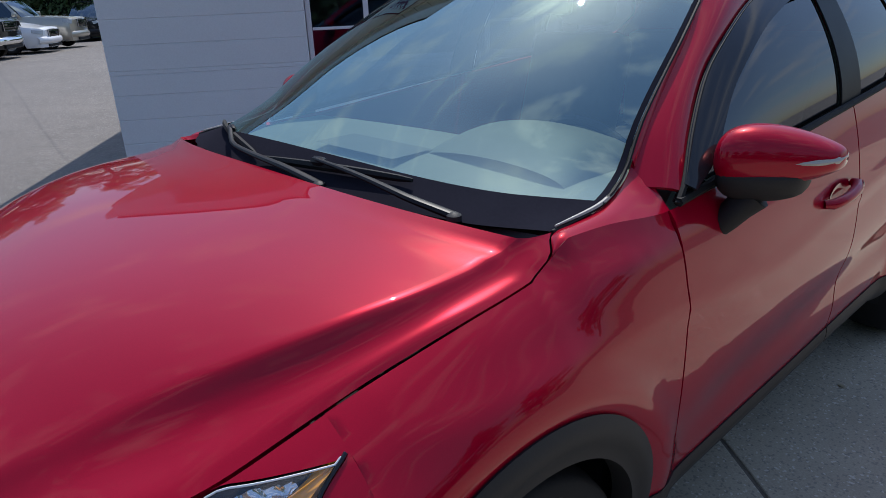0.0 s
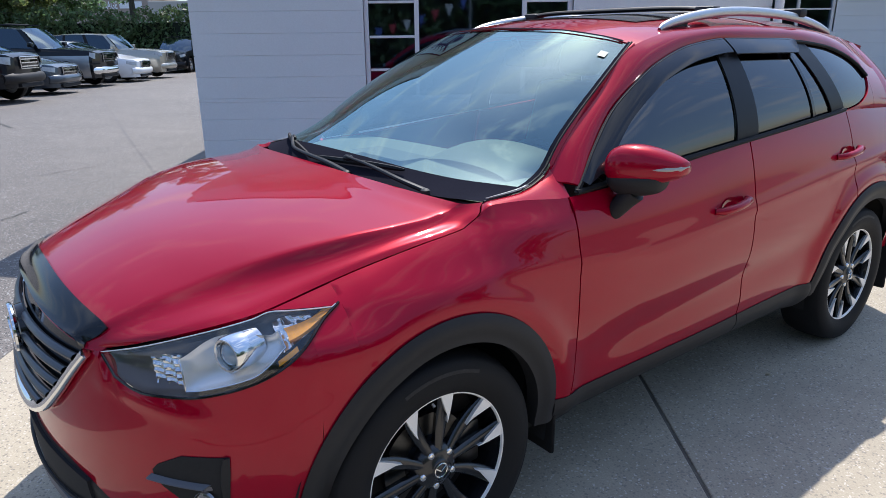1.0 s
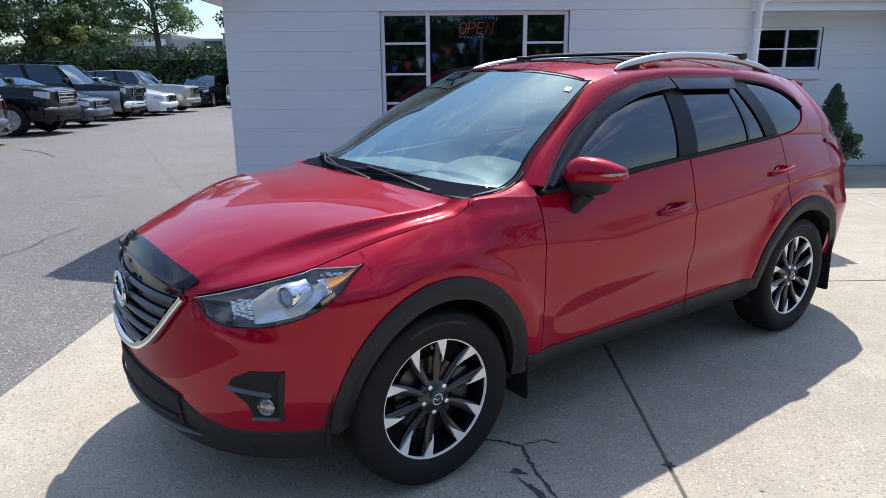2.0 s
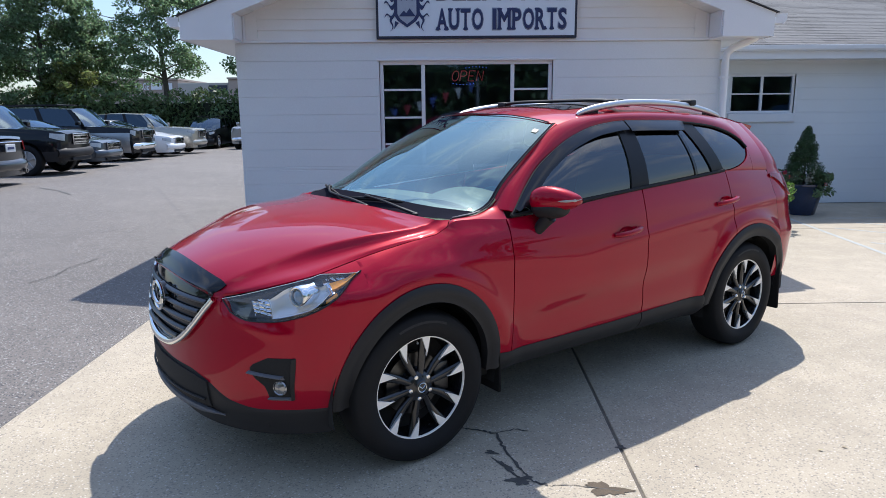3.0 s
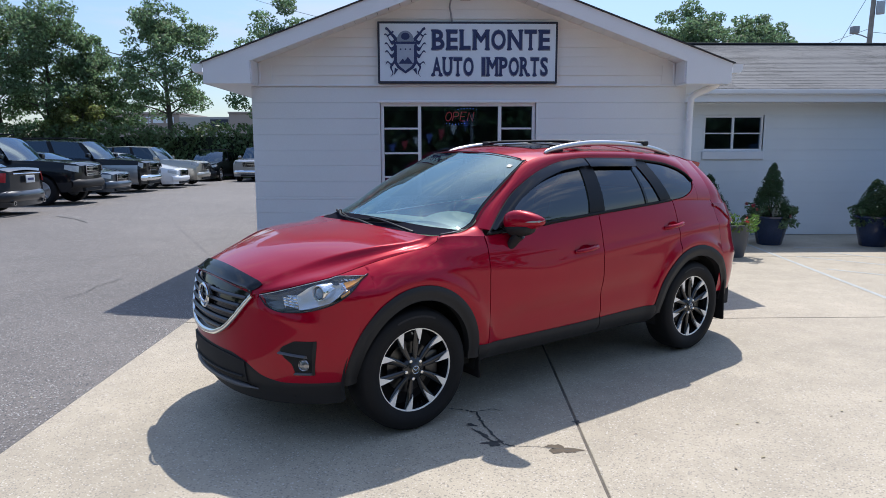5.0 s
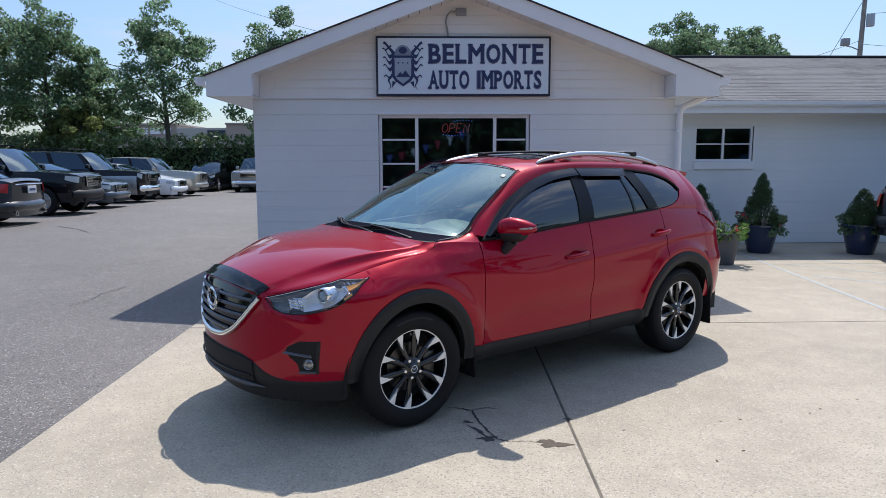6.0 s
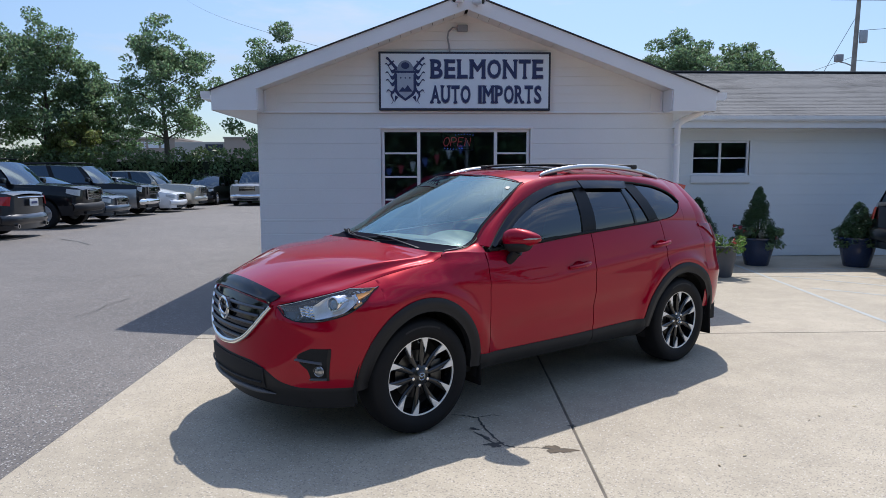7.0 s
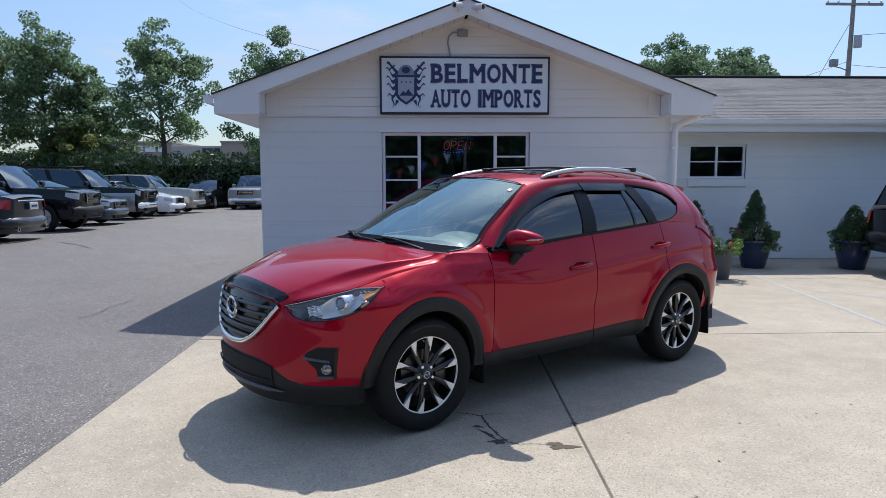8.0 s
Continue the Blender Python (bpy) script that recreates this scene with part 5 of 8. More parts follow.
# wheel arch trims, sills, mud flaps
for s in (1, -1):
    for c, flare in ((0.0, 0.0), (-BASE, 0.0)):
        def arch_at(u, v):
            a = lerp(-0.03 if c == 0 else 0.0, math.pi + 0.02, u)
            if c < 0:
                a = lerp(0.02, math.pi + 0.02, u)
            ac, arx, arz = ARCHES[0 if c == 0 else 1]
            dr = lerp(0.003, -0.082, v)
            x, z = ac + (arx + dr) * math.cos(a), HUB_R + (arz + dr) * math.sin(a)
            xo, zo = ac + arx * math.cos(a), max(0.38, HUB_R + arz * math.sin(a))
            if c < 0 and xo < TAIL_X:
                y = rear_b(zo) - 0.4 * (TAIL_X - xo) ** 2
            else:
                y = body_y(xo, zo)
            return Vector((x, s * (y + 0.006 + 0.010 * math.sin(math.pi * min(1.0, v * 1.3))), z))
        part("wheel_arch_trim", sheet(arch_at, 48, 6, 0.05, Vector((c, 0, HUB_R))), M_PLASTIC, red_car, "matt black wheel arch trim")
    for xa, xb in ((-0.468, -1.5835), (-1.5895, -2.245)):
        def sill_at(u, v):
            x = lerp(xa, xb, u)
            zt = SILL + 0.004 + 0.02 * smooth01(-1.2, -2.2, x)
            z = lerp(0.296, zt, v)
            y = side_y(x, zt) + 0.004 + 0.014 * math.sin(math.pi * v ** 0.7) - 0.09 * (1 - v) ** 2
            return Vector((x, s * y, z))
        part("side_sill", sheet(sill_at, 26, 8, 0.03, MID), M_PLASTIC, red_car, "matt black side sill cladding")
    for x0, y0, y1, z0, z1 in ((-0.475, 0.68, 0.875, 0.215, 0.50), (-BASE - 0.425, 0.66, 0.895, 0.185, 0.64)):
        bm = bmesh.new()
        box(bm, x0 - 0.012, x0 + 0.006, s * y0, s * y1, z0, z1, 0.012, 2)
        if x0 < -1:
            for v in bm.verts:
                v.co.x -= 0.06 * (z1 - v.co.z)
        part("mud_flap", bm, M_RUBBER, red_car, "black rubber mud flap")

# underbody and wheel wells
bm = bmesh.new()
box(bm, -3.40, 0.55, -0.50, 0.50, 0.24, 0.72)
for s in (1, -1):
    box(bm, -2.22, -0.50, s * 0.50, s * 0.74, 0.31, 0.85)
    box(bm, -3.40, -3.16, s * 0.55, s * 0.78, 0.28, 0.95)
    box(bm, -0.50, -0.40, s * 0.55, s * 0.80, 0.30, 1.02)
    box(bm, 0.46, 0.66, s * 0.50, s * 0.66, 0.28, 0.76)
    for c in (0.0, -BASE):
        add_grid(bm, lambda u, v: Vector((c + 0.455 * math.cos(lerp(-0.2, math.pi + 0.2, u)), s * lerp(0.55, 0.86, v), HUB_R + 0.455 * math.sin(lerp(-0.2, math.pi + 0.2, u)))), 28, 2)
part("underbody", bm, M_DARK, red_car, smooth=False)

# wheels
def wheel(parent, m, r=HUB_R, w=0.112, rim_r=0.248, style=0, dark=None, bright=None, steer=0.0):
    """Axis along +Y outwards."""
    wh = new("wheel")
    wh.empty_display_size = 0.1
    wh.parent = parent
    wh.matrix_basis = m
    bm = bmesh.new()
    prof = [(rim_r - 0.004, -w * 0.9), (rim_r + 0.03, -w), (r - 0.035, -w * 0.98), (r - 0.012, -w * 0.84), (r - 0.002, -w * 0.5), (r, 0.0), (r - 0.002, w * 0.5),
            (r - 0.012, w * 0.84), (r - 0.022, w * 0.95), (r - 0.055, w * 1.02), (rim_r + 0.038, w * 1.02), (rim_r + 0.012, w * 0.93), (rim_r - 0.003, w * 0.86)]
    lathe(bm, prof, 72, "Y")
    part("tyre", bm, M_RUBBER, wh, "black rubber tyre")
    return wh


def alloy_wheel(parent, m, turn):
    wh = wheel(parent, m)
    w = 0.112
    bm = bmesh.new()
    add_grid(bm, lambda u, v: (lambda a, r: Vector((r * math.sin(a), 0.1146 - 0.002 * abs(2 * v - 1), r * math.cos(a))))(lerp(-0.42, 0.42, u), lerp(0.303, 0.322, v)), 24, 3)
    part("sidewall_band", bm, M_SIDEWALL, wh, "plain raised band on the tyre's side")
    bm = bmesh.new()
    lathe(bm, [(0.236, -0.09), (0.232, 0.03), (0.240, 0.080), (0.243, 0.090)], 64, "Y")
    part("rim_barrel", bm, M_GUN, wh)
    bm = bmesh.new()
    lathe(bm, [(0.238, 0.088), (0.241, 0.0955), (0.2545, 0.098), (0.258, 0.091), (0.255, 0.082)], 72, "Y")
    part("rim_lip", bm, M_ALLOY, wh, "machined silver rim lip")
    for k in range(5):
        for side in (-1, 1):
            a = math.radians(turn + 72 * k)
            rot = Matrix.Rotation(-a, 4, "Y")
            mk = rot @ Matrix.Diagonal((1, 1, 1, 1))
            bm = bmesh.new()
            # blade from the hub to the rim, bowed, thick in the middle
            def blade(u, v):
                rr = lerp(0.045, 0.243, u)
                cx = side * (0.012 + 0.052 * u + 0.008 * math.sin(math.pi * u))
                half = lerp(0.014, 0.026, u ** 0.8)
                ang = 2 * math.pi * v
                yy = lerp(0.072, 0.084, u) - 0.010 * math.sin(math.pi * u)
                return Vector((cx + half * math.cos(ang), yy + (0.010 if math.sin(ang) > 0 else 0.030) * math.sin(ang), rr))
            add_grid(bm, blade, 10, 10)
            part("spoke", bm, M_GUN, wh, at=mk)
            bm = bmesh.new()
            def tipf(u, v):
                rr = lerp(0.160 - 0.020 * (v if side > 0 else 1 - v), 0.247, u)
                q = (rr - 0.045) / 0.198
                cx = side * (0.012 + 0.052 * q + 0.008 * math.sin(math.pi * q))
                half = lerp(0.001, 0.0255, u ** 0.9)
                return Vector((cx + side * 0.006 * (1 - u) + half * (2 * v - 1), 0.0945 - 0.006 * (1 - u) + 0.001, rr))
            bm2 = sheet(tipf, 6, 4, 0.012, Vector((0, -1, 0.2)))
            bm.free()
            part("spoke_tip", bm2, M_ALLOY, wh, "machined silver spoke tip", at=mk)
    bm = bmesh.new()
    lathe(bm, [(0.082, 0.02), (0.080, 0.060), (0.066, 0.078), (0.050, 0.084), (0.034, 0.088), (0.030, 0.092), (0.0, 0.094)], 30, "Y")
    part("hub", bm, M_GUN, wh)
    bm = bmesh.new()
    tube(bm, [Vector((0.022 * math.cos(a), 0.0945, 0.022 * math.sin(a))) for a in np.linspace(0, 2 * math.pi, 25)], 0.0025, 6, caps=False)
    tube(bm, [Vector((-0.017, 0.0945, 0.010)), Vector((0, 0.0945, -0.004)), Vector((0.017, 0.0945, 0.010))], 0.0025, 6)
    part("hub_cap", bm, M_CHROME, wh, "plain chrome ring")
    for k in range(5):
        a = math.radians(turn + 36 + 72 * k)
        bm = bmesh.new()
        lathe(bm, [(0.013, 0.055), (0.0125, 0.082), (0.009, 0.086), (0.0, 0.087)], 8, "Y", Matrix.Translation((0.057 * math.sin(a), 0, 0.057 * math.cos(a))))
        part("lug_nut", bm, M_CHROME, wh)
    bm = bmesh.new()
    lathe(bm, [(0.06, 0.0), (0.150, 0.0), (0.150, 0.02), (0.06, 0.025)], 40, "Y")
    part("brake_disc", bm, M_DISC, wh)
    bm = bmesh.new()
    box(bm, -0.19, -0.10, -0.03, 0.045, -0.07, 0.08, 0.012, 2)
    part("brake_caliper", bm, M_DISC, wh)
    bm = bmesh.new()
    lathe(bm, [(0.0, -0.03), (0.236, -0.03), (0.236, -0.05)], 32, "Y")
    part("wheel_back", bm, M_DARK, wh)
    bm = bmesh.new()
    tube(bm, [Vector((0.02, 0.083, 0.222)), Vector((0.02, 0.093, 0.216))], 0.005, 8)
    part("valve", bm, M_SATIN, wh)
    return wh


W_Y = 0.780
for s in (1, -1):
    for c, turn in ((0.0, -9), (-BASE, -14)):
        base = pose(c, s * W_Y, HUB_R, 0, 0, 0 if s > 0 else 180)
        alloy_wheel(red_car, base, turn)

# mirrors
for s in (1, -1):
    fl = lambda p: Vector((p[0], s * p[1], p[2]))
    bm = bmesh.new()
    def shell(u, v):
        a, b = 2 * math.pi * u, math.pi * v
        y = lerp(0.845, 1.062, 0.5 - 0.5 * math.cos(b))
        k = math.sin(b) ** 0.40
        q = (y - 0.845) / 0.217
        cx, cz = lerp(-0.735, -0.815, q ** 1.3), lerp(1.181, 1.186, q)
        rx, rz = lerp(0.088, 0.055, q) * k, lerp(0.077, 0.034, q ** 1.9) * k
        dx, dz = (math.copysign(abs(c) ** 0.88, c) for c in (math.cos(a), math.sin(a)))
        x = cx + rx * (dx if dx > 0 else 0.85 * dx)
        z = cz + rz * (dz if dz > 0 else 0.92 * dz)
        return fl((x, y, z))
    add_grid(bm, shell, 32, 18, closed_u=True)
    mi = part("wing_mirror", bm, M_RED, red_car, "red mirror shell on a black foot")
    bm = bmesh.new()
    def skirt(u, v):
        a, b = 2 * math.pi * u, math.pi * v
        y = lerp(0.848, 1.010, 0.5 - 0.5 * math.cos(b))
        k = math.sin(b) ** 0.40
        q = (y - 0.845) / 0.217
        dx, dz = math.cos(a), math.sin(a)
        z = 1.150 + (0.02 if dz > 0 else 0.072 * (1 - 0.35 * q)) * dz * k
        return fl((lerp(-0.737, -0.800, q ** 1.4) + lerp(0.074, 0.050, q) * k * dx, y, z))
    add_grid(bm, skirt, 28, 14, closed_u=True)
    part("mirror_skirt", bm, M_PLASTIC, mi)
    bm = bmesh.new()
    tube(bm, [fl((-0.760, 0.915, 1.100)), fl((-0.750, 0.890, 1.070)), fl((-0.738, 0.865, 1.035)), fl((-0.730, 0.850, 1.005))], [0.050, 0.044, 0.040, 0.026], 12, flat=0.75)
    part("mirror_foot", bm, M_PLASTIC, mi)
    bm = bmesh.new()
    tube(bm, [fl(p) for p in ((-0.726, 0.996, 1.184), (-0.752, 1.032, 1.187), (-0.786, 1.054, 1.189), (-0.828, 1.056, 1.192))], [0.003, 0.007, 0.009, 0.006], 8)
    part("indicator", bm, mat("pale_indicator_lens", (0.40, 0.38, 0.36), 0.25, vary=0.05, coat=0.3) if s > 0 else bpy.data.materials["pale_indicator_lens"], mi, "pale side repeater")
    bm = bmesh.new()
    add_grid(bm, lambda u, v: fl((-0.816, lerp(0.885, 0.995, u), lerp(1.145, 1.205, v))), 2, 2)
    part("mirror_glass", bm, M_CHROME, mi)
    # door handles in their cups
    for x, z in ((-1.40, 0.945), (-2.40, 1.040)):
        y = side_y(x, z)
        bm = bmesh.new()
        lathe(bm, [(0.0, -0.010), (0.4, -0.008), (0.8, -0.002), (1.0, 0.0016)], 24, "Z", Matrix.Translation((x, s * (y + 0.0005), z - 0.002)) @ pose(0, 0, 0, -90 * s, 0, 0) @ Matrix.Diagonal((0.062, 0.036, 0.5, 1)))
        part("handle_cup", bm, M_RED, red_car)
        bm = bmesh.new()
        pts = [fl((x + dx, y + dy, z + dz)) for dx, dy, dz in ((0.098, 0.002, -0.008), (0.086, 0.020, -0.006), (0.05, 0.031, -0.002), (0.0, 0.035, 0.002), (-0.05, 0.033, 0.008), (-0.092, 0.024, 0.014), (-0.105, 0.004, 0.016))]
        tube(bm, pts, [0.012, 0.015, 0.016, 0.016, 0.017, 0.017, 0.012], 10, flat=1.0)
        part("door_handle", bm, M_RED, red_car, "red door handle")

# roof rails, cross bars
for s in (1, -1):
    fl = lambda p: Vector((p[0], s * p[1], p[2]))
    def rail(x):
        q = (x + 1.31) / (-2.82 + 1.31)
        return fl((x, lerp(0.565, 0.525, q) , edge_z(x) + 0.010 + 0.050 * math.sin(math.pi * min(1, max(0, q))) ** 0.55))
    bm = bmesh.new()
    xs = np.concatenate((np.linspace(-1.31, -1.50, 14), np.linspace(-1.55, -2.55, 20), np.linspace(-2.6, -2.82, 12)))
    pts = [rail(x) for x in xs]
    tube(bm, pts, [0.008 + 0.010 * math.sin(math.pi * i / (len(pts) - 1)) ** 0.4 for i in range(len(pts))], 10, flat=1.15)
    rr = part("roof_rail", bm, M_SATIN, red_car, "satin silver roof rail")
    for x0, x1 in ((-1.32, -1.50), (-2.60, -2.81)):
        part("rail_foot", sheet(lambda u, v: (lambda x: (lambda p: Vector((p.x, p.y, lerp(edge_z(x) - 0.012, p.z, v))))(rail(x)))(lerp(x0, x1, u)), 12, 2), M_PLASTIC, rr)
for x in (-1.70, -2.45):
    bar = new("roof_bar")
    bar.parent = red_car
    bar.empty_display_size = 0.05
    bm = bmesh.new()
    tube(bm, [Vector((x, y, 1.690 - 0.012 * (abs(y) / 0.5) ** 6)) for y in np.linspace(-0.50, 0.50, 15)], 0.022, 10, flat=0.5)
    part("bar", bm, M_PLASTIC, bar, "black roof cross bar")
    for s in (1, -1):
        bm = bmesh.new()
        box(bm, x - 0.034, x + 0.034, s * 0.47, s * 0.562, 1.652, 1.692, 0.012, 2)
        part("clamp", bm, M_PLASTIC, bar)

# cowl and wipers
part("cowl", sheet(lambda u, v: (lambda s: (lambda a, b: Vector((lerp(a.x + 0.01, b.x + 0.006, v), s * lerp(abs(a.y), b.y, v), lerp(a.z - 0.030, b.z - 0.008, v))))(hood_at(s, 1.0), screen_low(abs(s))))(2 * u - 1), 40, 4, 0.02, Vector((-0.2, 0, 0.5))), M_PLASTIC, red_car, "black cowl panel")
for s in (1, -1):
    bm = bmesh.new()
    def corner(u, v):
        x = lerp(-0.206, -0.545, u)
        a = Vector((x, hood_edge_y(x) + 0.003, top_z(x) - 0.001)) if x > -0.252 else screen_side(lerp(0.0, 0.335, (x + 0.252) / (-0.545 + 0.252))) + Vector((0, 0.004, 0.001))
        b = Vector((x, top_y(x), top_z(x) - 0.002))
        p = a.lerp(b, v)
        p.z += 0.004 * math.sin(math.pi * v)
        return Vector((p.x, s * p.y, p.z))
    add_grid(bm, corner, 30, 6)
    part("fender_corner", bm, M_RED, red_car)


def wiper(pivot, elbow, joint, blade):
    """Each place is (across, up) on the windscreen."""
    wp = new("wiper")
    wp.parent = red_car
    wp.empty_display_size = 0.05
    (u0, v0), (u1, v1) = blade
    piv = screen_at(*pivot, 0.014)
    arm = path3(piv, screen_at(lerp(pivot[0], elbow[0], 0.4), lerp(pivot[1], elbow[1], 0.4), 0.034), screen_at(*elbow, 0.036), screen_at(*joint, 0.034))
    bm = bmesh.new()
    tube(bm, [arm(t) for t in np.linspace(0, 1, 16)], [lerp(0.012, 0.006, t) for t in np.linspace(0, 1, 16)], 8, flat=0.75)
    part("arm", bm, M_PILLAR, wp, "black wiper arm")
    bm = bmesh.new()
    tube(bm, [screen_at(lerp(u0, u1, t), lerp(v0, v1, t), 0.016) for t in np.linspace(0, 1, 18)], [0.004 + 0.005 * math.sin(math.pi * min(1, max(0, t))) ** 0.4 for t in np.linspace(0, 1, 18)], 6, flat=1.2)
    part("blade", bm, M_RUBBER, wp)
    bm = bmesh.new()
    j0 = screen_at(*joint, 0.026)
    d = (screen_at(u1, v1, 0.026) - screen_at(u0, v0, 0.026)).normalized()
    tube(bm, [j0 - d * 0.022, j0 - d * 0.012, j0 + d * 0.012, j0 + d * 0.024], [0.007, 0.012, 0.012, 0.007], 8)
    part("blade_clip", bm, M_PILLAR, wp)
    bm = bmesh.new()
    lathe(bm, [(0.016, 0.0), (0.015, 0.010), (0.008, 0.015), (0.0, 0.016)], 14, "Z", Matrix.Translation(piv + Vector((0.004, 0, -0.006))))
    part("pivot", bm, M_PLASTIC, wp)


wiper((0.883, 0.006), (0.66, 0.048), (0.60, 0.055), ((0.43, 0.022), (0.785, 0.076)))
wiper((0.633, 0.0), (0.36, 0.030), (0.27, 0.088), ((0.42, 0.03), (0.12, 0.125)))

# cabin
cab = red_car
part("dashboard", sheet(lambda u, v: (lambda s: (lambda a: Vector((lerp(a.x - 0.10, -0.80, v), s * 0.70, lerp(1.108, 1.138, smooth01(0.0, 0.5, v)) - 0.02 * s * s - 0.06 * smooth01(0.85, 1.0, v))))(screen_low(abs(s) * 0.92)))(2 * u - 1), 30, 10, 0.25, Vector((-0.6, 0, 0.2))), M_BEIGE, cab, "sand coloured dashboard")
bm = bmesh.new()
add_grid(bm, lambda u, v: Vector((lerp(-0.48, -0.80, v), 0.37 + 0.25 * math.cos(math.pi * u), 1.105 + 0.105 * math.sin(math.pi * u) ** 0.8 * math.sin(math.pi * (0.15 + 0.6 * v)))), 18, 10)
part("instrument_hood", bm, M_BEIGE, cab)
bm = bmesh.new()
add_grid(bm, lambda u, v: Vector((lerp(-0.36, -0.50, v), lerp(-0.20, 0.16, u), 1.1415)), 6, 4)
part("speaker_grille", bm, mat("grey_speaker_cloth", (0.16, 0.155, 0.14), 0.8), cab)
bm = bmesh.new()
for k in range(26):
    y = lerp(-0.5, 0.5, k / 25)
    box(bm, -0.262 - 0.30 * y * y, -0.240 - 0.30 * y * y, y - 0.010, y + 0.010, 1.112, 1.121)
part("defroster_vent", bm, M_CABIN, cab)
bm = bmesh.new()
wm = Matrix.Translation((-0.93, 0.37, 1.02)) @ pose(0, 0, 0, 0, -65, 0)
tube(bm, [wm @ Vector((0.185 * math.cos(a), 0.185 * math.sin(a), 0)) for a in np.linspace(0, 2 * math.pi, 37)], 0.015, 8, caps=False)
box(bm, -0.07, 0.06, -0.17, 0.17, -0.03, 0.0, 0.01, 1, m=wm)
part("steering_wheel", bm, M_CABIN, cab)
for y in (0.37, -0.37):
    seat = new("seat")
    seat.parent = red_car
    seat.empty_display_size = 0.05
    bm = bmesh.new()
    box(bm, -1.75, -1.24, y - 0.25, y + 0.25, 0.62, 0.80, 0.05, 3)
    part("cushion", bm, M_BEIGE, seat)
    bm = bmesh.new()
    box(bm, -0.07, 0.07, -0.24, 0.24, 0.0, 0.62, 0.05, 3, m=Matrix.Translation((-1.72, y, 0.74)) @ pose(0, 0, 0, 0, -16, 0))
    part("backrest", bm, M_BEIGE, seat)
    bm = bmesh.new()
    box(bm, -0.05, 0.05, -0.13, 0.13, 0.0, 0.18, 0.04, 3, m=Matrix.Translation((-1.91, y, 1.37)) @ pose(0, 0, 0, 0, -10, 0))
    part("headrest", bm, M_BEIGE, seat)
bm = bmesh.new()
box(bm, -2.72, -2.60, -0.62, 0.62, 0.70, 1.30, 0.05, 2)
box(bm, -2.65, -2.15, -0.62, 0.62, 0.62, 0.80, 0.05, 2)
part("rear_bench", bm, M_BEIGE, cab)
part("roof_lining", sheet(lambda u, v: roof_at(lerp(-0.96, 0.96, u), lerp(0.03, 0.97, v), -0.035), 16, 16), mat("grey_roof_lining", (0.20, 0.195, 0.18), 0.9), cab)
bm = bmesh.new()
box(bm, -1.16, -1.13, -0.12, 0.12, 1.45, 1.53, 0.012, 2)
tube(bm, [Vector((-1.13, 0, 1.50)), Vector((-1.07, 0, 1.57))], 0.012, 6)
part("rear_view_mirror", bm, M_CABIN, cab)
bm = bmesh.new()
box(bm, -3.05, -0.55, -0.74, 0.74, 0.70, 0.735)
part("cabin_floor", bm, M_CABIN, cab)

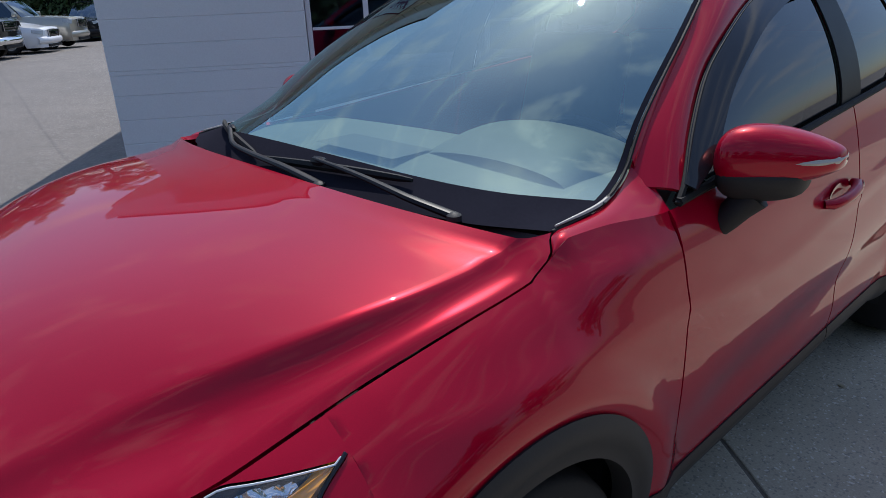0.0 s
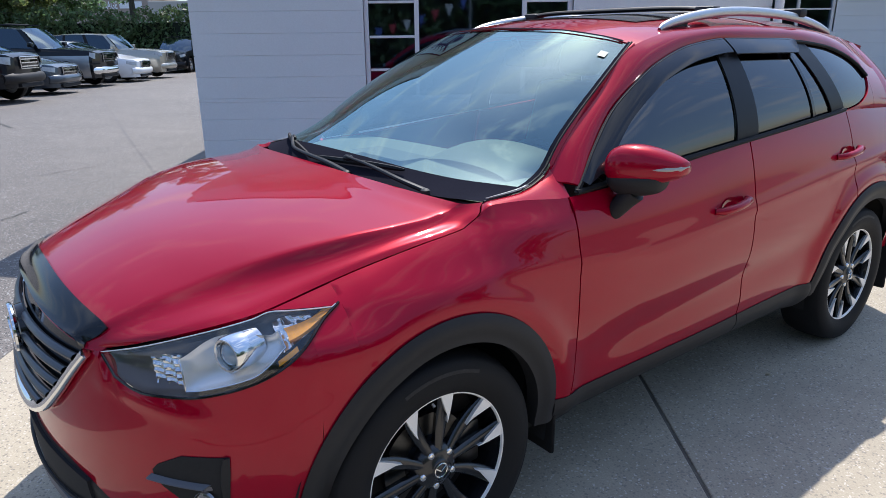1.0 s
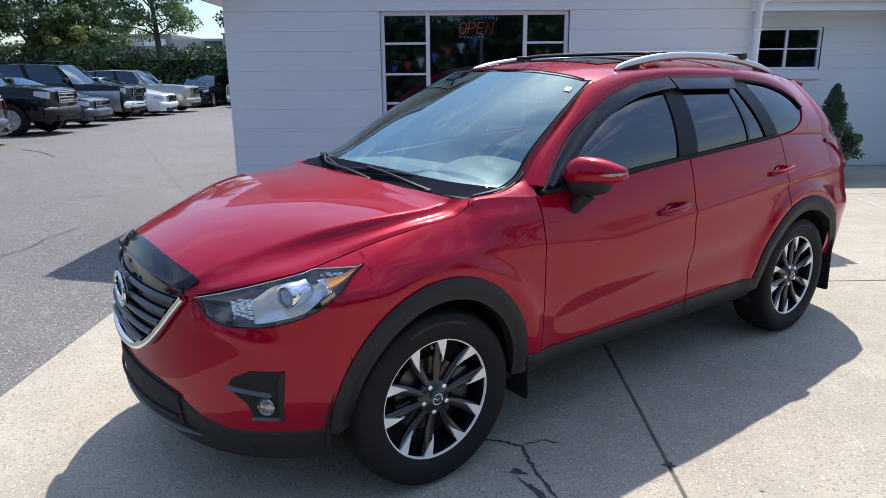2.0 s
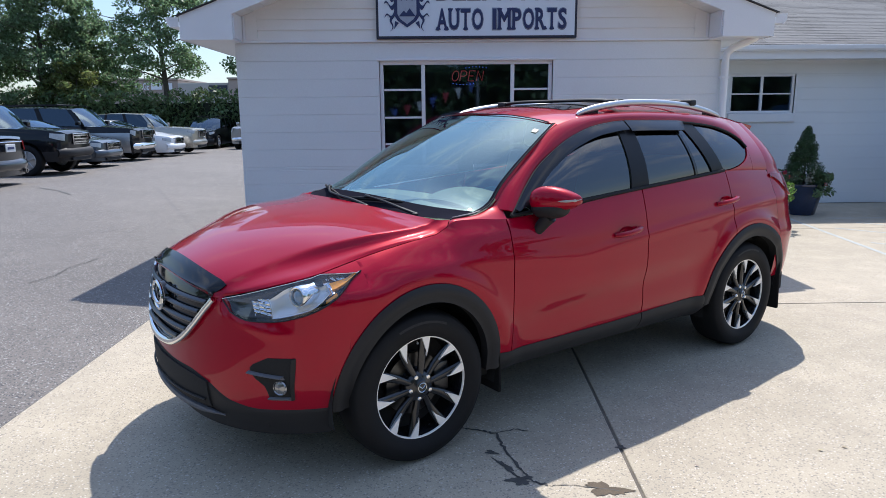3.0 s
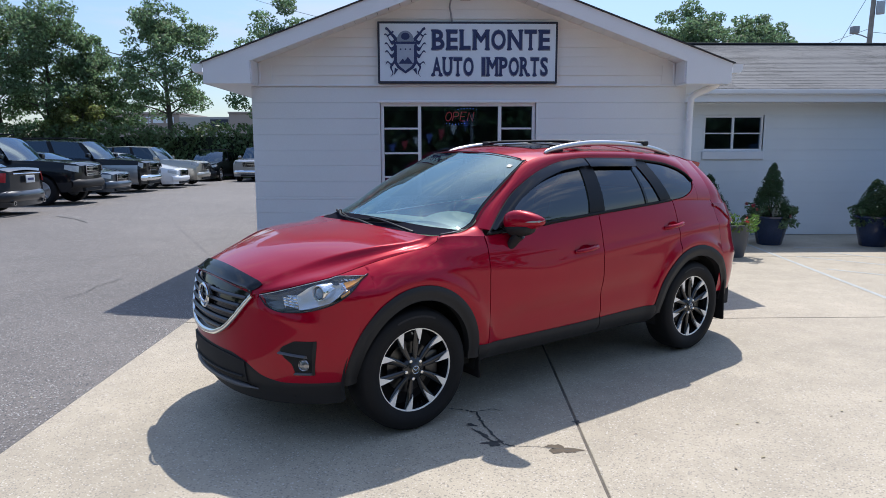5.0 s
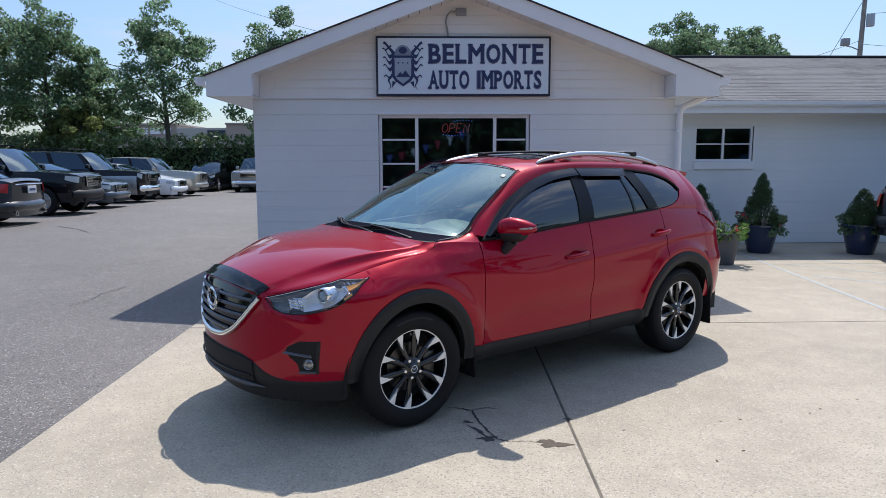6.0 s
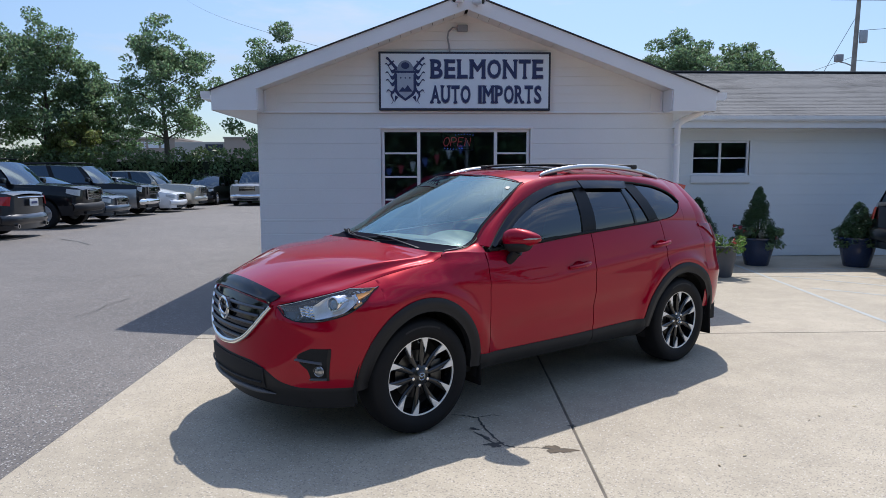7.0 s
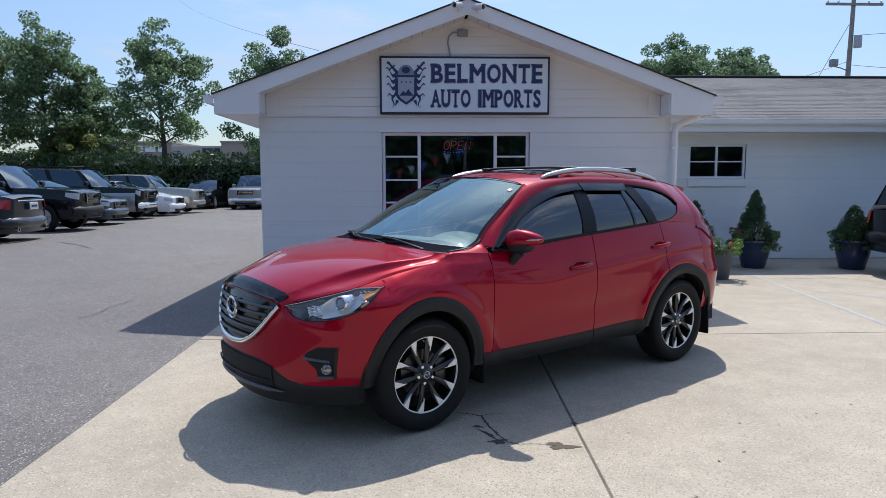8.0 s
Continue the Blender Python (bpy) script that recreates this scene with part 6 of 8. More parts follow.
# ---- the other vehicles, each built from its own proportions ----
def parked_car(name, label, at, color, L=4.7, W=1.85, H=1.75, wb=2.75, fo=0.90, wheel_r=0.36, clear=0.24, belt=1.05, nose_top=0.88, cowl=1.05, cowl_x=-0.55,
               roof_x0=-1.25, roof_x1=-3.1, tail_x0=-3.5, deck=None, lower=None, lower_z=0.55, roof_mat=None, rack=False, grille="bars", chrome=True, lamp_h=0.13, lamp_w=0.30,
               bumper=None, bright_bumper=False, tail_lamp=True, plate=False, round_n=2.5, tint=None):
    """X ahead from the front axle, Y left. deck: height of a boot lid behind tail_x0, for a saloon."""
    car = thing(name, label, "car", at, group="parked vehicles")
    hw = W / 2
    xf, xr = fo, fo - L
    tint = tint or M_CARGLASS
    roof_mat = roof_mat or color
    bumper = bumper or color
    deck_z = deck or belt
    top = curve((xr, deck_z - 0.06), (xr + 0.12, deck_z), (tail_x0, max(deck_z, belt)), (cowl_x, cowl), (xf - 0.35, nose_top + 0.04), (xf - 0.06, nose_top), (xf, nose_top - 0.06))
    ends = lambda x: max(0.0, 1 - max(0.0, (x - (xf - 0.55)) / 0.55, ((xr + 0.5) - x) / 0.5) ** round_n) ** (1 / round_n)

    def arch_z(x):
        z = clear
        for c in (0.0, -wb):
            d = (wheel_r + 0.075) ** 2 - (x - c) ** 2
            if d > 0:
                z = max(z, wheel_r + math.sqrt(d))
        return z

    def y_at(x, z):
        q = (z - clear) / (top(x) - clear)
        return hw * lerp(0.62, 1.0, ends(x)) * (1 - 0.10 * max(0.0, q - 0.55) ** 2 / 0.2 - 0.05 * max(0.0, 0.35 - q) ** 2 / 0.12) if 0 < ends(x) else hw * 0.6

    def station(u):
        return lerp(xf, xr, u)

    bm = bmesh.new()
    n = 64
    for s in (1, -1):
        add_grid(bm, lambda u, v: (lambda x: (lambda z: Vector((x, s * y_at(x, z), z)))(lerp(arch_z(x), top(x), v)))(station(u)), n, 10, flip=s < 0)
    add_grid(bm, lambda u, v: (lambda x: Vector((x, (2 * v - 1) * y_at(x, top(x)), top(x) + 0.035 * (1 - (2 * v - 1) ** 2))))(station(u)), n, 10)
    for x in (xf, xr):
        add_grid(bm, lambda u, v: (lambda z, s: Vector((x + (0.05 if x > 0 else -0.05) * (1 - s * s) * (1 if x > 0 else 1), s * y_at(x, z), z)))(lerp(arch_z(x), top(x), v), 2 * u - 1), 10, 8)
    bmesh.ops.remove_doubles(bm, verts=bm.verts, dist=0.0005)
    body = part("body", bm, color, car)
    if lower:
        bm = bmesh.new()
        for s in (1, -1):
            add_grid(bm, lambda u, v: (lambda x: (lambda z: Vector((x, s * (y_at(x, z) + 0.006), z)))(lerp(min(arch_z(x), lower_z), lower_z, v)))(station(0.03 + 0.94 * u)), n, 4)
        part("lower_panel", bm, lower, body)
    # dark underside and wheel wells
    bm = bmesh.new()
    box(bm, xr + 0.25, xf - 0.2, -hw + 0.30, hw - 0.30, clear - 0.02, belt - 0.15)
    box(bm, -wb + 0.45, -0.45, -hw + 0.06, hw - 0.06, clear, belt - 0.10)
    part("underbody", bm, M_DARK, car, smooth=False)
    # greenhouse
    rw = hw * 0.74
    bw = hw * 0.90
    tail_z = max(deck_z, belt)
    zr = H - 0.03
    def roof_pt(s, t):
        x = lerp(roof_x0, roof_x1, t)
        return Vector((x, s * rw, H - 0.05 * abs(s) ** 3 - 0.05 * (2 * t - 1) ** 2 * (1 if t < 0.5 else 1.3)))
    part("roof", sheet(lambda u, v: roof_pt(2 * u - 1, v), 12, 14, 0.03, Vector((-1.5, 0, 0.8))), roof_mat, car)
    lowf = lambda s: Vector((cowl_x + 0.05 - 0.22 * s * s, s * bw * 0.98, cowl + 0.01))
    part("windscreen", sheet(lambda u, v: lowf(2 * u - 1).lerp(roof_pt(2 * u - 1, 0.0), v) + Vector((0.025, 0, 0.02)) * math.sin(math.pi * v), 10, 6), M_CARSCREEN, car, "reflecting windscreen")
    lowr = lambda s: Vector((tail_x0 - 0.05 + 0.10 * s * s, s * bw * 0.94, tail_z + 0.005))
    part("rear_window", sheet(lambda u, v: lowr(2 * u - 1).lerp(roof_pt(2 * u - 1, 1.0), v), 10, 4), tint, car)
    def edge(s, v, b0, t0):
        a = Vector((b0, s * bw, lerp(belt, cowl, smooth01(-1.5, -0.6, b0)) + 0.002))
        b = roof_pt(s, (t0 - roof_x0) / (roof_x1 - roof_x0))
        return a.lerp(b, v)
    for s in (1, -1):
        xa, xb = cowl_x - 0.17, tail_x0 + 0.05
        ta, tb = roof_x0, roof_x1
        cuts = [0.0, 0.05, 0.36, 0.41, 0.70, 0.74, 0.95, 1.0]
        for k, (c0, c1) in enumerate(zip(cuts, cuts[1:])):
            f = lambda u, v: edge(s, v, lerp(xa, xb, lerp(c0, c1, u)), lerp(ta, tb, lerp(c0, c1, u))) + Vector((0, s * (0.002 if k % 2 else 0.010), 0))
            if k % 2:
                part("side_window", sheet(f, 6, 4), tint, car)
            else:
                part("pillar", sheet(f, 2, 4, 0.02, Vector((-1.5, 0, 1.2))), roof_mat if k in (0, 6) else M_PILLAR, car)
    # lamps, grille, bumpers
    for s in (1, -1):
        def lamp_f(u, v, out=0.012):
            x = lerp(xf - 0.02, xf - lamp_w, u)
            z = nose_top - 0.05 - lamp_h * v * (1 - 0.35 * u) + 0.03 * u
            return Vector((x + out, s * (y_at(x, z) + out), z))
        hl = part("headlight", sheet(lamp_f, 8, 4, 0.02, Vector((0, 0, 0.6))), M_LAMPS, car, "clear headlamp")
        if tail_lamp:
            def tail_f(u, v, out=0.012):
                x = lerp(xr + 0.015, xr + 0.30, u)
                z = deck_z - 0.08 - 0.20 * v * (1 - 0.3 * u)
                return Vector((x - out, s * (y_at(x, z) + out), z))
            part("tail_light", sheet(tail_f, 6, 4, 0.02, Vector((-1, 0, 0.6))), M_TAILRED, car, "red tail lamp")
        bm = bmesh.new()
        mx, mz = cowl_x - 0.30, belt + 0.09
        box(bm, mx - 0.06, mx + 0.07, s * (hw - 0.02), s * (hw + 0.16), mz - 0.06, mz + 0.09, 0.03, 2)
        part("wing_mirror", bm, roof_mat, car)
    gw = hw * 0.42
    gz0, gz1 = nose_top - 0.07 - 0.24, nose_top - 0.05
    gx = xf + 0.045
    bm = boxes((gx - 0.05, gx + 0.008, -gw, gw, gz0, gz1), bevel=0.02, segs=2)
    gr = part("grille", bm, M_GLOSSBLACK, car, "dark grille")
    if chrome:
        bm = bmesh.new()
        tube(bm, [Vector((gx + 0.01, y, z)) for y, z in ((-gw, gz1), (-gw, gz0), (gw, gz0), (gw, gz1), (-gw, gz1))], 0.014, 6)
        part("grille_frame", bm, M_CHROME, gr)
    bars = [(-gw + 0.03, gw - 0.03, z) for z in np.linspace(gz0 + 0.05, gz1 - 0.05, 3)] if grille == "bars" else []
    for y0, y1, z in bars:
        part("grille_bar", boxes((gx + 0.005, gx + 0.018, y0, y1, z - 0.012, z + 0.012)), M_CHROME if chrome else M_PLASTIC, gr)
    if grille == "slots":
        for y in np.linspace(-gw + 0.06, gw - 0.06, 7):
            part("grille_bar", boxes((gx + 0.004, gx + 0.018, y - 0.035, y - 0.010, gz0 + 0.03, gz1 - 0.03)), M_CHROME, gr)
    bmz0, bmz1 = clear + 0.10, clear + 0.34
    for x0, sg in ((xf, 1), (xr, -1)):
        bm = bmesh.new()
        add_grid(bm, lambda u, v: (lambda s: Vector((x0 + sg * (0.085 * math.sin(math.pi * v) ** 0.5 + 0.03 - 0.20 * abs(s) ** 4), s * (hw - 0.05), lerp(bmz0, bmz1, v))))(2 * u - 1), 16, 6)
        part("bumper", bm, M_CHROME if bright_bumper else bumper, car, "bright bumper" if bright_bumper else "")
    part("lower_intake", boxes((xf - 0.05, xf + 0.06, -hw * 0.55, hw * 0.55, clear + 0.01, bmz0 - 0.005), bevel=0.01), M_DARK, car)
    if plate:
        bm = boxes((xr - 0.125, xr - 0.105, -0.16, 0.16, deck_z - 0.30, deck_z - 0.14), bevel=0.006)
        pl = part("plate", bm, M_PLATE, car, "pale plate with plain bars")
        part("plate_bar", boxes((xr - 0.130, xr - 0.125, -0.11, 0.11, deck_z - 0.245, deck_z - 0.195)), M_NAVY, pl)
        bm = bmesh.new()
        tube(bm, [Vector((xr - 0.05, y, deck_z - 0.10)) for y in (-0.5, 0.5)], 0.014, 6)
        part("trim_strip", bm, M_CHROME, car)
        for s in (1, -1):
            bm = bmesh.new()
            lathe(bm, [(0.030, -0.1), (0.042, 0.0), (0.046, 0.03), (0.036, 0.03), (0.034, -0.02)], 14, "Z", Matrix.Translation((xr - 0.05, s * 0.55, clear + 0.08)) @ pose(0, 0, 0, 0, -90, 0))
            part("exhaust_tip", bm, M_CHROME, car)
    if rack:
        for s in (1, -1):
            bm = bmesh.new()
            tube(bm, [Vector((x, s * rw * 0.88, H + 0.01 + 0.055 * math.sin(math.pi * (x - roof_x0) / (roof_x1 - roof_x0)) ** 0.4)) for x in np.linspace(roof_x0 - 0.15, roof_x1 + 0.1, 16)], 0.018, 6)
            part("roof_rail", bm, M_PLASTIC, car)
        for x in (roof_x0 - 0.5, roof_x1 + 0.5):
            bm = bmesh.new()
            tube(bm, [Vector((x, -rw * 0.9, H + 0.07)), Vector((x, rw * 0.9, H + 0.07))], 0.018, 6)
            part("cross_bar", bm, M_PLASTIC, car)
    # wheels
    for s in (1, -1):
        for c in (0.0, -wb):
            wh = wheel(car, pose(c, s * (hw - 0.12), wheel_r, 0, 0, 0 if s > 0 else 180), wheel_r, 0.11, wheel_r * 0.63)
            r = wheel_r * 0.63
            bm = bmesh.new()
            lathe(bm, [(r, 0.09), (r * 0.96, 0.10), (r * 0.92, 0.05), (r * 0.3, 0.06), (0.0, 0.07)], 24, "Y")
            part("rim", bm, M_SATIN, wh)
            for k in range(5):
                bm = bmesh.new()
                box(bm, -0.028, 0.028, 0.055, 0.10, 0.0, r * 0.95, 0.01, 1, m=Matrix.Rotation(-2 * math.pi * k / 5, 4, "Y"))
                part("spoke", bm, M_SATIN, wh)
    return car


M_CARGLASS = glass("parked_car_glass", (0.08, 0.09, 0.10), face=0.12, gloss=(0.6, 0.75, 0.9))
M_LAMPS = mat("lamp_glass", (0.42, 0.41, 0.38), 0.15, 0.3, vary=0.2, scale=20, coat=1.0)
M_TAILRED = mat("bright_red_lamp_lens", (0.40, 0.012, 0.016), 0.12, vary=0.2, coat=0.4)
M_PLATE = mat("plate_white", (0.6, 0.62, 0.64), 0.4)
P_BLACK = car_paint("black_paint", (0.004, 0.005, 0.007), 0.0, 0.3, 0.1)
P_BLACK.node_tree.nodes["Principled BSDF"].inputs["Specular IOR Level"].default_value = 0.1
M_CARSCREEN = glass("parked_car_windscreen", (0.12, 0.15, 0.17), face=0.17, gloss=(0.62, 0.78, 0.92))
P_DARKGREY = car_paint("dark_grey_paint", (0.007, 0.009, 0.014), 0.2, 0.3, 0.1)
P_GREY = car_paint("blue_grey_paint", (0.045, 0.060, 0.080), 0.6, 0.3, 0.1)
P_SILVER = car_paint("silver_paint", (0.36, 0.37, 0.38), 0.75, 0.3, 0.1)
P_SAND = car_paint("champagne_paint", (0.40, 0.38, 0.33), 0.7, 0.3, 0.1)
P_WHITE = car_paint("white_paint", (0.72, 0.73, 0.74), 0.0, 0.35, 0.03)

def lot_pose(x, y, turn):
    """A pose on the lot's surface; the asphalt there is not quite level."""
    return pose(x, y, lot_z(x, y), 0, 0, turn)


parked_car("saloon_car", "dark grey saloon seen from its tail, on the asphalt lot", lot_pose(-12.75, 11.25, 180), P_DARKGREY, L=4.85, W=1.82, H=1.45, wb=2.85, fo=0.85, wheel_r=0.33, clear=0.20, belt=0.93,
           nose_top=0.72, cowl=0.95, cowl_x=-0.45, roof_x0=-1.35, roof_x1=-2.6, tail_x0=-3.25, deck=1.00, plate=True, lamp_h=0.12)
parked_car("off_road_car", "black body-on-frame off-road car on the asphalt lot", lot_pose(-10.15, 15.15, 2), P_BLACK, L=4.8, W=1.90, H=1.86, wb=2.79, fo=0.92, wheel_r=0.40, clear=0.36, belt=1.20,
           nose_top=1.10, cowl=1.20, cowl_x=-0.62, roof_x0=-1.25, roof_x1=-3.45, tail_x0=-3.75, lower=M_PLASTIC, lower_z=0.62, rack=True, lamp_h=0.17, bumper=M_PLASTIC)
parked_car("saloon_car", "blue-grey saloon between two large cars", lot_pose(-10.7, 18.1, 0), P_GREY, L=4.80, W=1.82, H=1.46, wb=2.78, fo=0.96, wheel_r=0.33, clear=0.20, belt=0.95,
           nose_top=0.78, cowl=0.98, cowl_x=-0.40, roof_x0=-1.30, roof_x1=-2.65, tail_x0=-3.3, deck=1.02)
parked_car("estate_truck", "long two-tone black over silver estate truck", lot_pose(-11.0, 21.5, 0), P_BLACK, L=5.55, W=1.98, H=1.88, wb=3.34, fo=0.93, wheel_r=0.38, clear=0.30, belt=1.22,
           nose_top=1.10, cowl=1.20, cowl_x=-0.60, roof_x0=-1.25, roof_x1=-4.3, tail_x0=-4.45, lower=P_SILVER, lower_z=0.98, rack=True, bright_bumper=True, lamp_h=0.18, lamp_w=0.16, round_n=5)
parked_car("saloon_car", "white saloon with a dark grille on the lot", lot_pose(-10.95, 24.2, 0), P_WHITE, L=4.90, W=1.86, H=1.44, wb=2.78, fo=1.00, wheel_r=0.34, clear=0.18, belt=0.94,
           nose_top=0.76, cowl=0.97, cowl_x=-0.35, roof_x0=-1.30, roof_x1=-2.7, tail_x0=-3.35, deck=1.02)
parked_car("utility_car", "champagne silver boxy utility car with slotted grille", lot_pose(-10.8, 26.8, 0), P_SAND, L=4.75, W=1.86, H=1.74, wb=2.78, fo=0.90, wheel_r=0.37, clear=0.26, belt=1.12,
           nose_top=1.02, cowl=1.13, cowl_x=-0.58, roof_x0=-1.20, roof_x1=-3.4, tail_x0=-3.7, grille="slots", bumper=P_SAND, round_n=4.5)
parked_car("utility_car", "black utility car facing out before the hedge", lot_pose(-12.25, 33.9, -90), P_BLACK, L=4.65, W=1.89, H=1.66, wb=2.81, fo=0.88, wheel_r=0.36, clear=0.22, belt=1.03,
           nose_top=0.94, cowl=1.06, cowl_x=-0.45, roof_x0=-1.2, roof_x1=-3.2, tail_x0=-3.5, rack=True, bumper=M_PLASTIC)
parked_car("estate_truck", "silver estate truck facing out before the hedge", lot_pose(-9.25, 33.2, -90), P_SILVER, L=5.1, W=2.0, H=1.90, wb=2.95, fo=0.95, wheel_r=0.40, clear=0.30, belt=1.20,
           nose_top=1.12, cowl=1.22, cowl_x=-0.60, roof_x0=-1.2, roof_x1=-3.9, tail_x0=-4.1, bright_bumper=True, round_n=5, lamp_w=0.2, lamp_h=0.18)
parked_car("utility_car", "grey roof-racked car behind the row", lot_pose(-17.2, 26.5, 0), P_SILVER, L=4.7, W=1.85, H=1.90, wb=2.75, rack=True)
parked_car("utility_car", "black tall utility car parked tail out by the pots", pose(11.45, 6.15, 0, 0, 0, 0), P_BLACK, L=4.85, W=1.95, H=1.85, wb=2.90, fo=0.95, wheel_r=0.38, clear=0.40, belt=1.15,
           nose_top=1.05, cowl=1.18, cowl_x=-0.6, roof_x0=-1.2, roof_x1=-3.5, tail_x0=-3.75, lower=M_PLASTIC, lower_z=0.62)

# ---- trees, hedge and pots ----
def leaf_mat(name, color, trans=0.35):
    """Leaves: gloss on top, light coming through, each clump its own tone."""
    m, t, p = shader(name)
    gi = t.nodes.new("ShaderNodeNewGeometry")
    rg = t.nodes.new("ShaderNodeMapRange")
    rg.inputs["To Min"].default_value = 0.55
    rg.inputs["To Max"].default_value = 1.5
    t.links.new(gi.outputs["Random Per Island"], rg.inputs["Value"])
    hs = t.nodes.new("ShaderNodeHueSaturation")
    hs.inputs["Color"].default_value = (*color, 1)
    t.links.new(rg.outputs["Result"], hs.inputs["Value"])
    hr = t.nodes.new("ShaderNodeMapRange")
    hr.inputs["To Min"].default_value = 0.47
    hr.inputs["To Max"].default_value = 0.53
    t.links.new(gi.outputs["Random Per Island"], hr.inputs["Value"])
    t.links.new(hr.outputs["Result"], hs.inputs["Hue"])
    t.links.new(hs.outputs["Color"], p.inputs["Base Color"])
    p.inputs["Roughness"].default_value = 0.45
    out = t.nodes["Material Output"]
    tr = t.nodes.new("ShaderNodeBsdfTranslucent")
    t.links.new(hs.outputs["Color"], tr.inputs["Color"])
    mx = t.nodes.new("ShaderNodeMixShader")
    mx.inputs["Fac"].default_value = trans
    t.links.new(p.outputs["BSDF"], mx.inputs[1])
    t.links.new(tr.outputs["BSDF"], mx.inputs[2])
    t.links.new(mx.outputs["Shader"], out.inputs["Surface"])
    return m


M_LEAF = leaf_mat("oak_leaves", (0.150, 0.225, 0.115), 0.64)
M_LEAF5 = leaf_mat("sunlit_shrub_leaves", (0.190, 0.225, 0.075), 0.62)
M_LEAF2 = leaf_mat("hedge_leaves", (0.120, 0.175, 0.072), 0.50)
M_LEAF3 = leaf_mat("conifer_sprays", (0.040, 0.085, 0.030), 0.2)
M_LEAF4 = leaf_mat("bright_potted_leaves", (0.13, 0.22, 0.05))
M_BARK = mat("grey_bark", (0.085, 0.070, 0.058), 0.9, vary=0.35, scale=6, fine=40, bump=0.01)


def leaves(centres, radii, count, size, rng, flat=0.75, up=0.0):
    """Many small leaves in clumps; returns a mesh of loose quads."""
    n = count
    c = np.array(centres)
    r = np.array(radii)
    w = r ** 2
    idx = rng.choice(len(c), n, p=w / w.sum())
    d = rng.normal(size=(n, 3))
    d /= np.linalg.norm(d, axis=1)[:, None]
    rad = r[idx] * rng.uniform(0.35, 1.08, n) ** 0.5
    pos = c[idx] + d * rad[:, None] * np.array([1, 1, flat])
    a = rng.normal(size=(n, 3))
    a /= np.linalg.norm(a, axis=1)[:, None]
    nrm = d * 0.6 + rng.normal(size=(n, 3)) * 0.6 + np.array([0, 0, up])
    b = np.cross(nrm, a)
    b /= np.linalg.norm(b, axis=1)[:, None] + 1e-9
    a = np.cross(b, nrm)
    a /= np.linalg.norm(a, axis=1)[:, None] + 1e-9
    s = size * rng.uniform(0.6, 1.35, n)[:, None]
    q = np.stack([pos - a * s, pos - b * s * 0.5, pos + a * s, pos + b * s * 0.5], axis=1).reshape(-1, 3)
    return q


def leaf_mesh(name, quads, material, parent=None, label=""):
    n = len(quads) // 4
    me = bpy.data.meshes.new(name)
    me.vertices.add(n * 4)
    me.vertices.foreach_set("co", quads.astype(np.float32).ravel())
    me.loops.add(n * 4)
    me.loops.foreach_set("vertex_index", np.arange(n * 4, dtype=np.int32))
    me.polygons.add(n)
    me.polygons.foreach_set("loop_start", np.arange(0, n * 4, 4, dtype=np.int32))
    me.update(calc_edges=True)
    me.materials.append(material)
    ob = new(name, me)
    if parent is not None:
        ob.parent = parent
    if label:
        tagged(ob, label)
    return ob


def tree(x, y, height, crown_w, seed, label, crown_low=0.25, count=9000, size=0.16, lean=0.0, material=None):
    rng = np.random.default_rng(seed)
    t = thing("tree", label, "tree", pose(x, y, 0), group="lot trees")
    bm = bmesh.new()
    th = height * 0.72
    pts = [Vector((lean * k * th + 0.12 * math.sin(k * 5 + seed), 0.10 * math.cos(k * 4 + seed), k * th)) for k in np.linspace(0, 1, 8)]
    r0 = height * 0.020
    tube(bm, pts, [r0 * (1.35 if i == 0 else 1) * (1 - 0.85 * i / 7) + 0.015 for i in range(8)], 8)
    centres, radii = [], []
    n_b = 26
    for k in range(n_b):
        f = crown_low + (0.97 - crown_low) * (k + rng.uniform(0, 0.8)) / n_b
        base = pts[0].lerp(pts[-1], min(1.0, f / 0.98))
        base.z = min(height * 0.7, f * height * 0.9)
        prof = math.sin(math.pi * min(1.0, 0.20 + 0.80 * ((f - crown_low) / (1 - crown_low)) ** 0.8)) ** 0.7
        a = k * 2.4 + rng.uniform(-0.4, 0.4)
        reach = crown_w * 0.5 * prof * rng.uniform(0.62, 1.05)
        end = base + Vector((reach * math.cos(a), reach * math.sin(a), height * rng.uniform(0.03, 0.13)))
        end.z = min(end.z, height * 0.97)
        mid = base.lerp(end, 0.5) + Vector((0, 0, 0.15))
        tube(bm, [base, mid, end], [r0 * 0.38 * (1.1 - f), r0 * 0.24 * (1.1 - f), 0.012], 5)
        for q in (0.45, 0.65, 0.85, 1.0, 1.1):
            c = base.lerp(end, q) + Vector(rng.normal(size=3) * crown_w * 0.055)
            centres.append(tuple(c))
            radii.append(crown_w * rng.uniform(0.055, 0.125))
            if q > 0.5:
                tube(bm, [base.lerp(end, q * 0.7), c], [0.02, 0.008], 4)
    top = pts[-1]
    for k in range(14):
        f = rng.uniform(0.76, 0.98)
        spread = crown_w * (0.06 + 0.55 * (0.98 - f))
        centres.append((top.x + rng.normal() * spread, top.y + rng.normal() * spread, height * f))
        radii.append(crown_w * rng.uniform(0.06, 0.11))
    part("trunk", bm, M_BARK, t, "grey branching trunk")
    leaf_mesh("crown", leaves(centres, radii, count, size, rng, 0.62), material or M_LEAF, t, "dense green leaf crown")
    return t


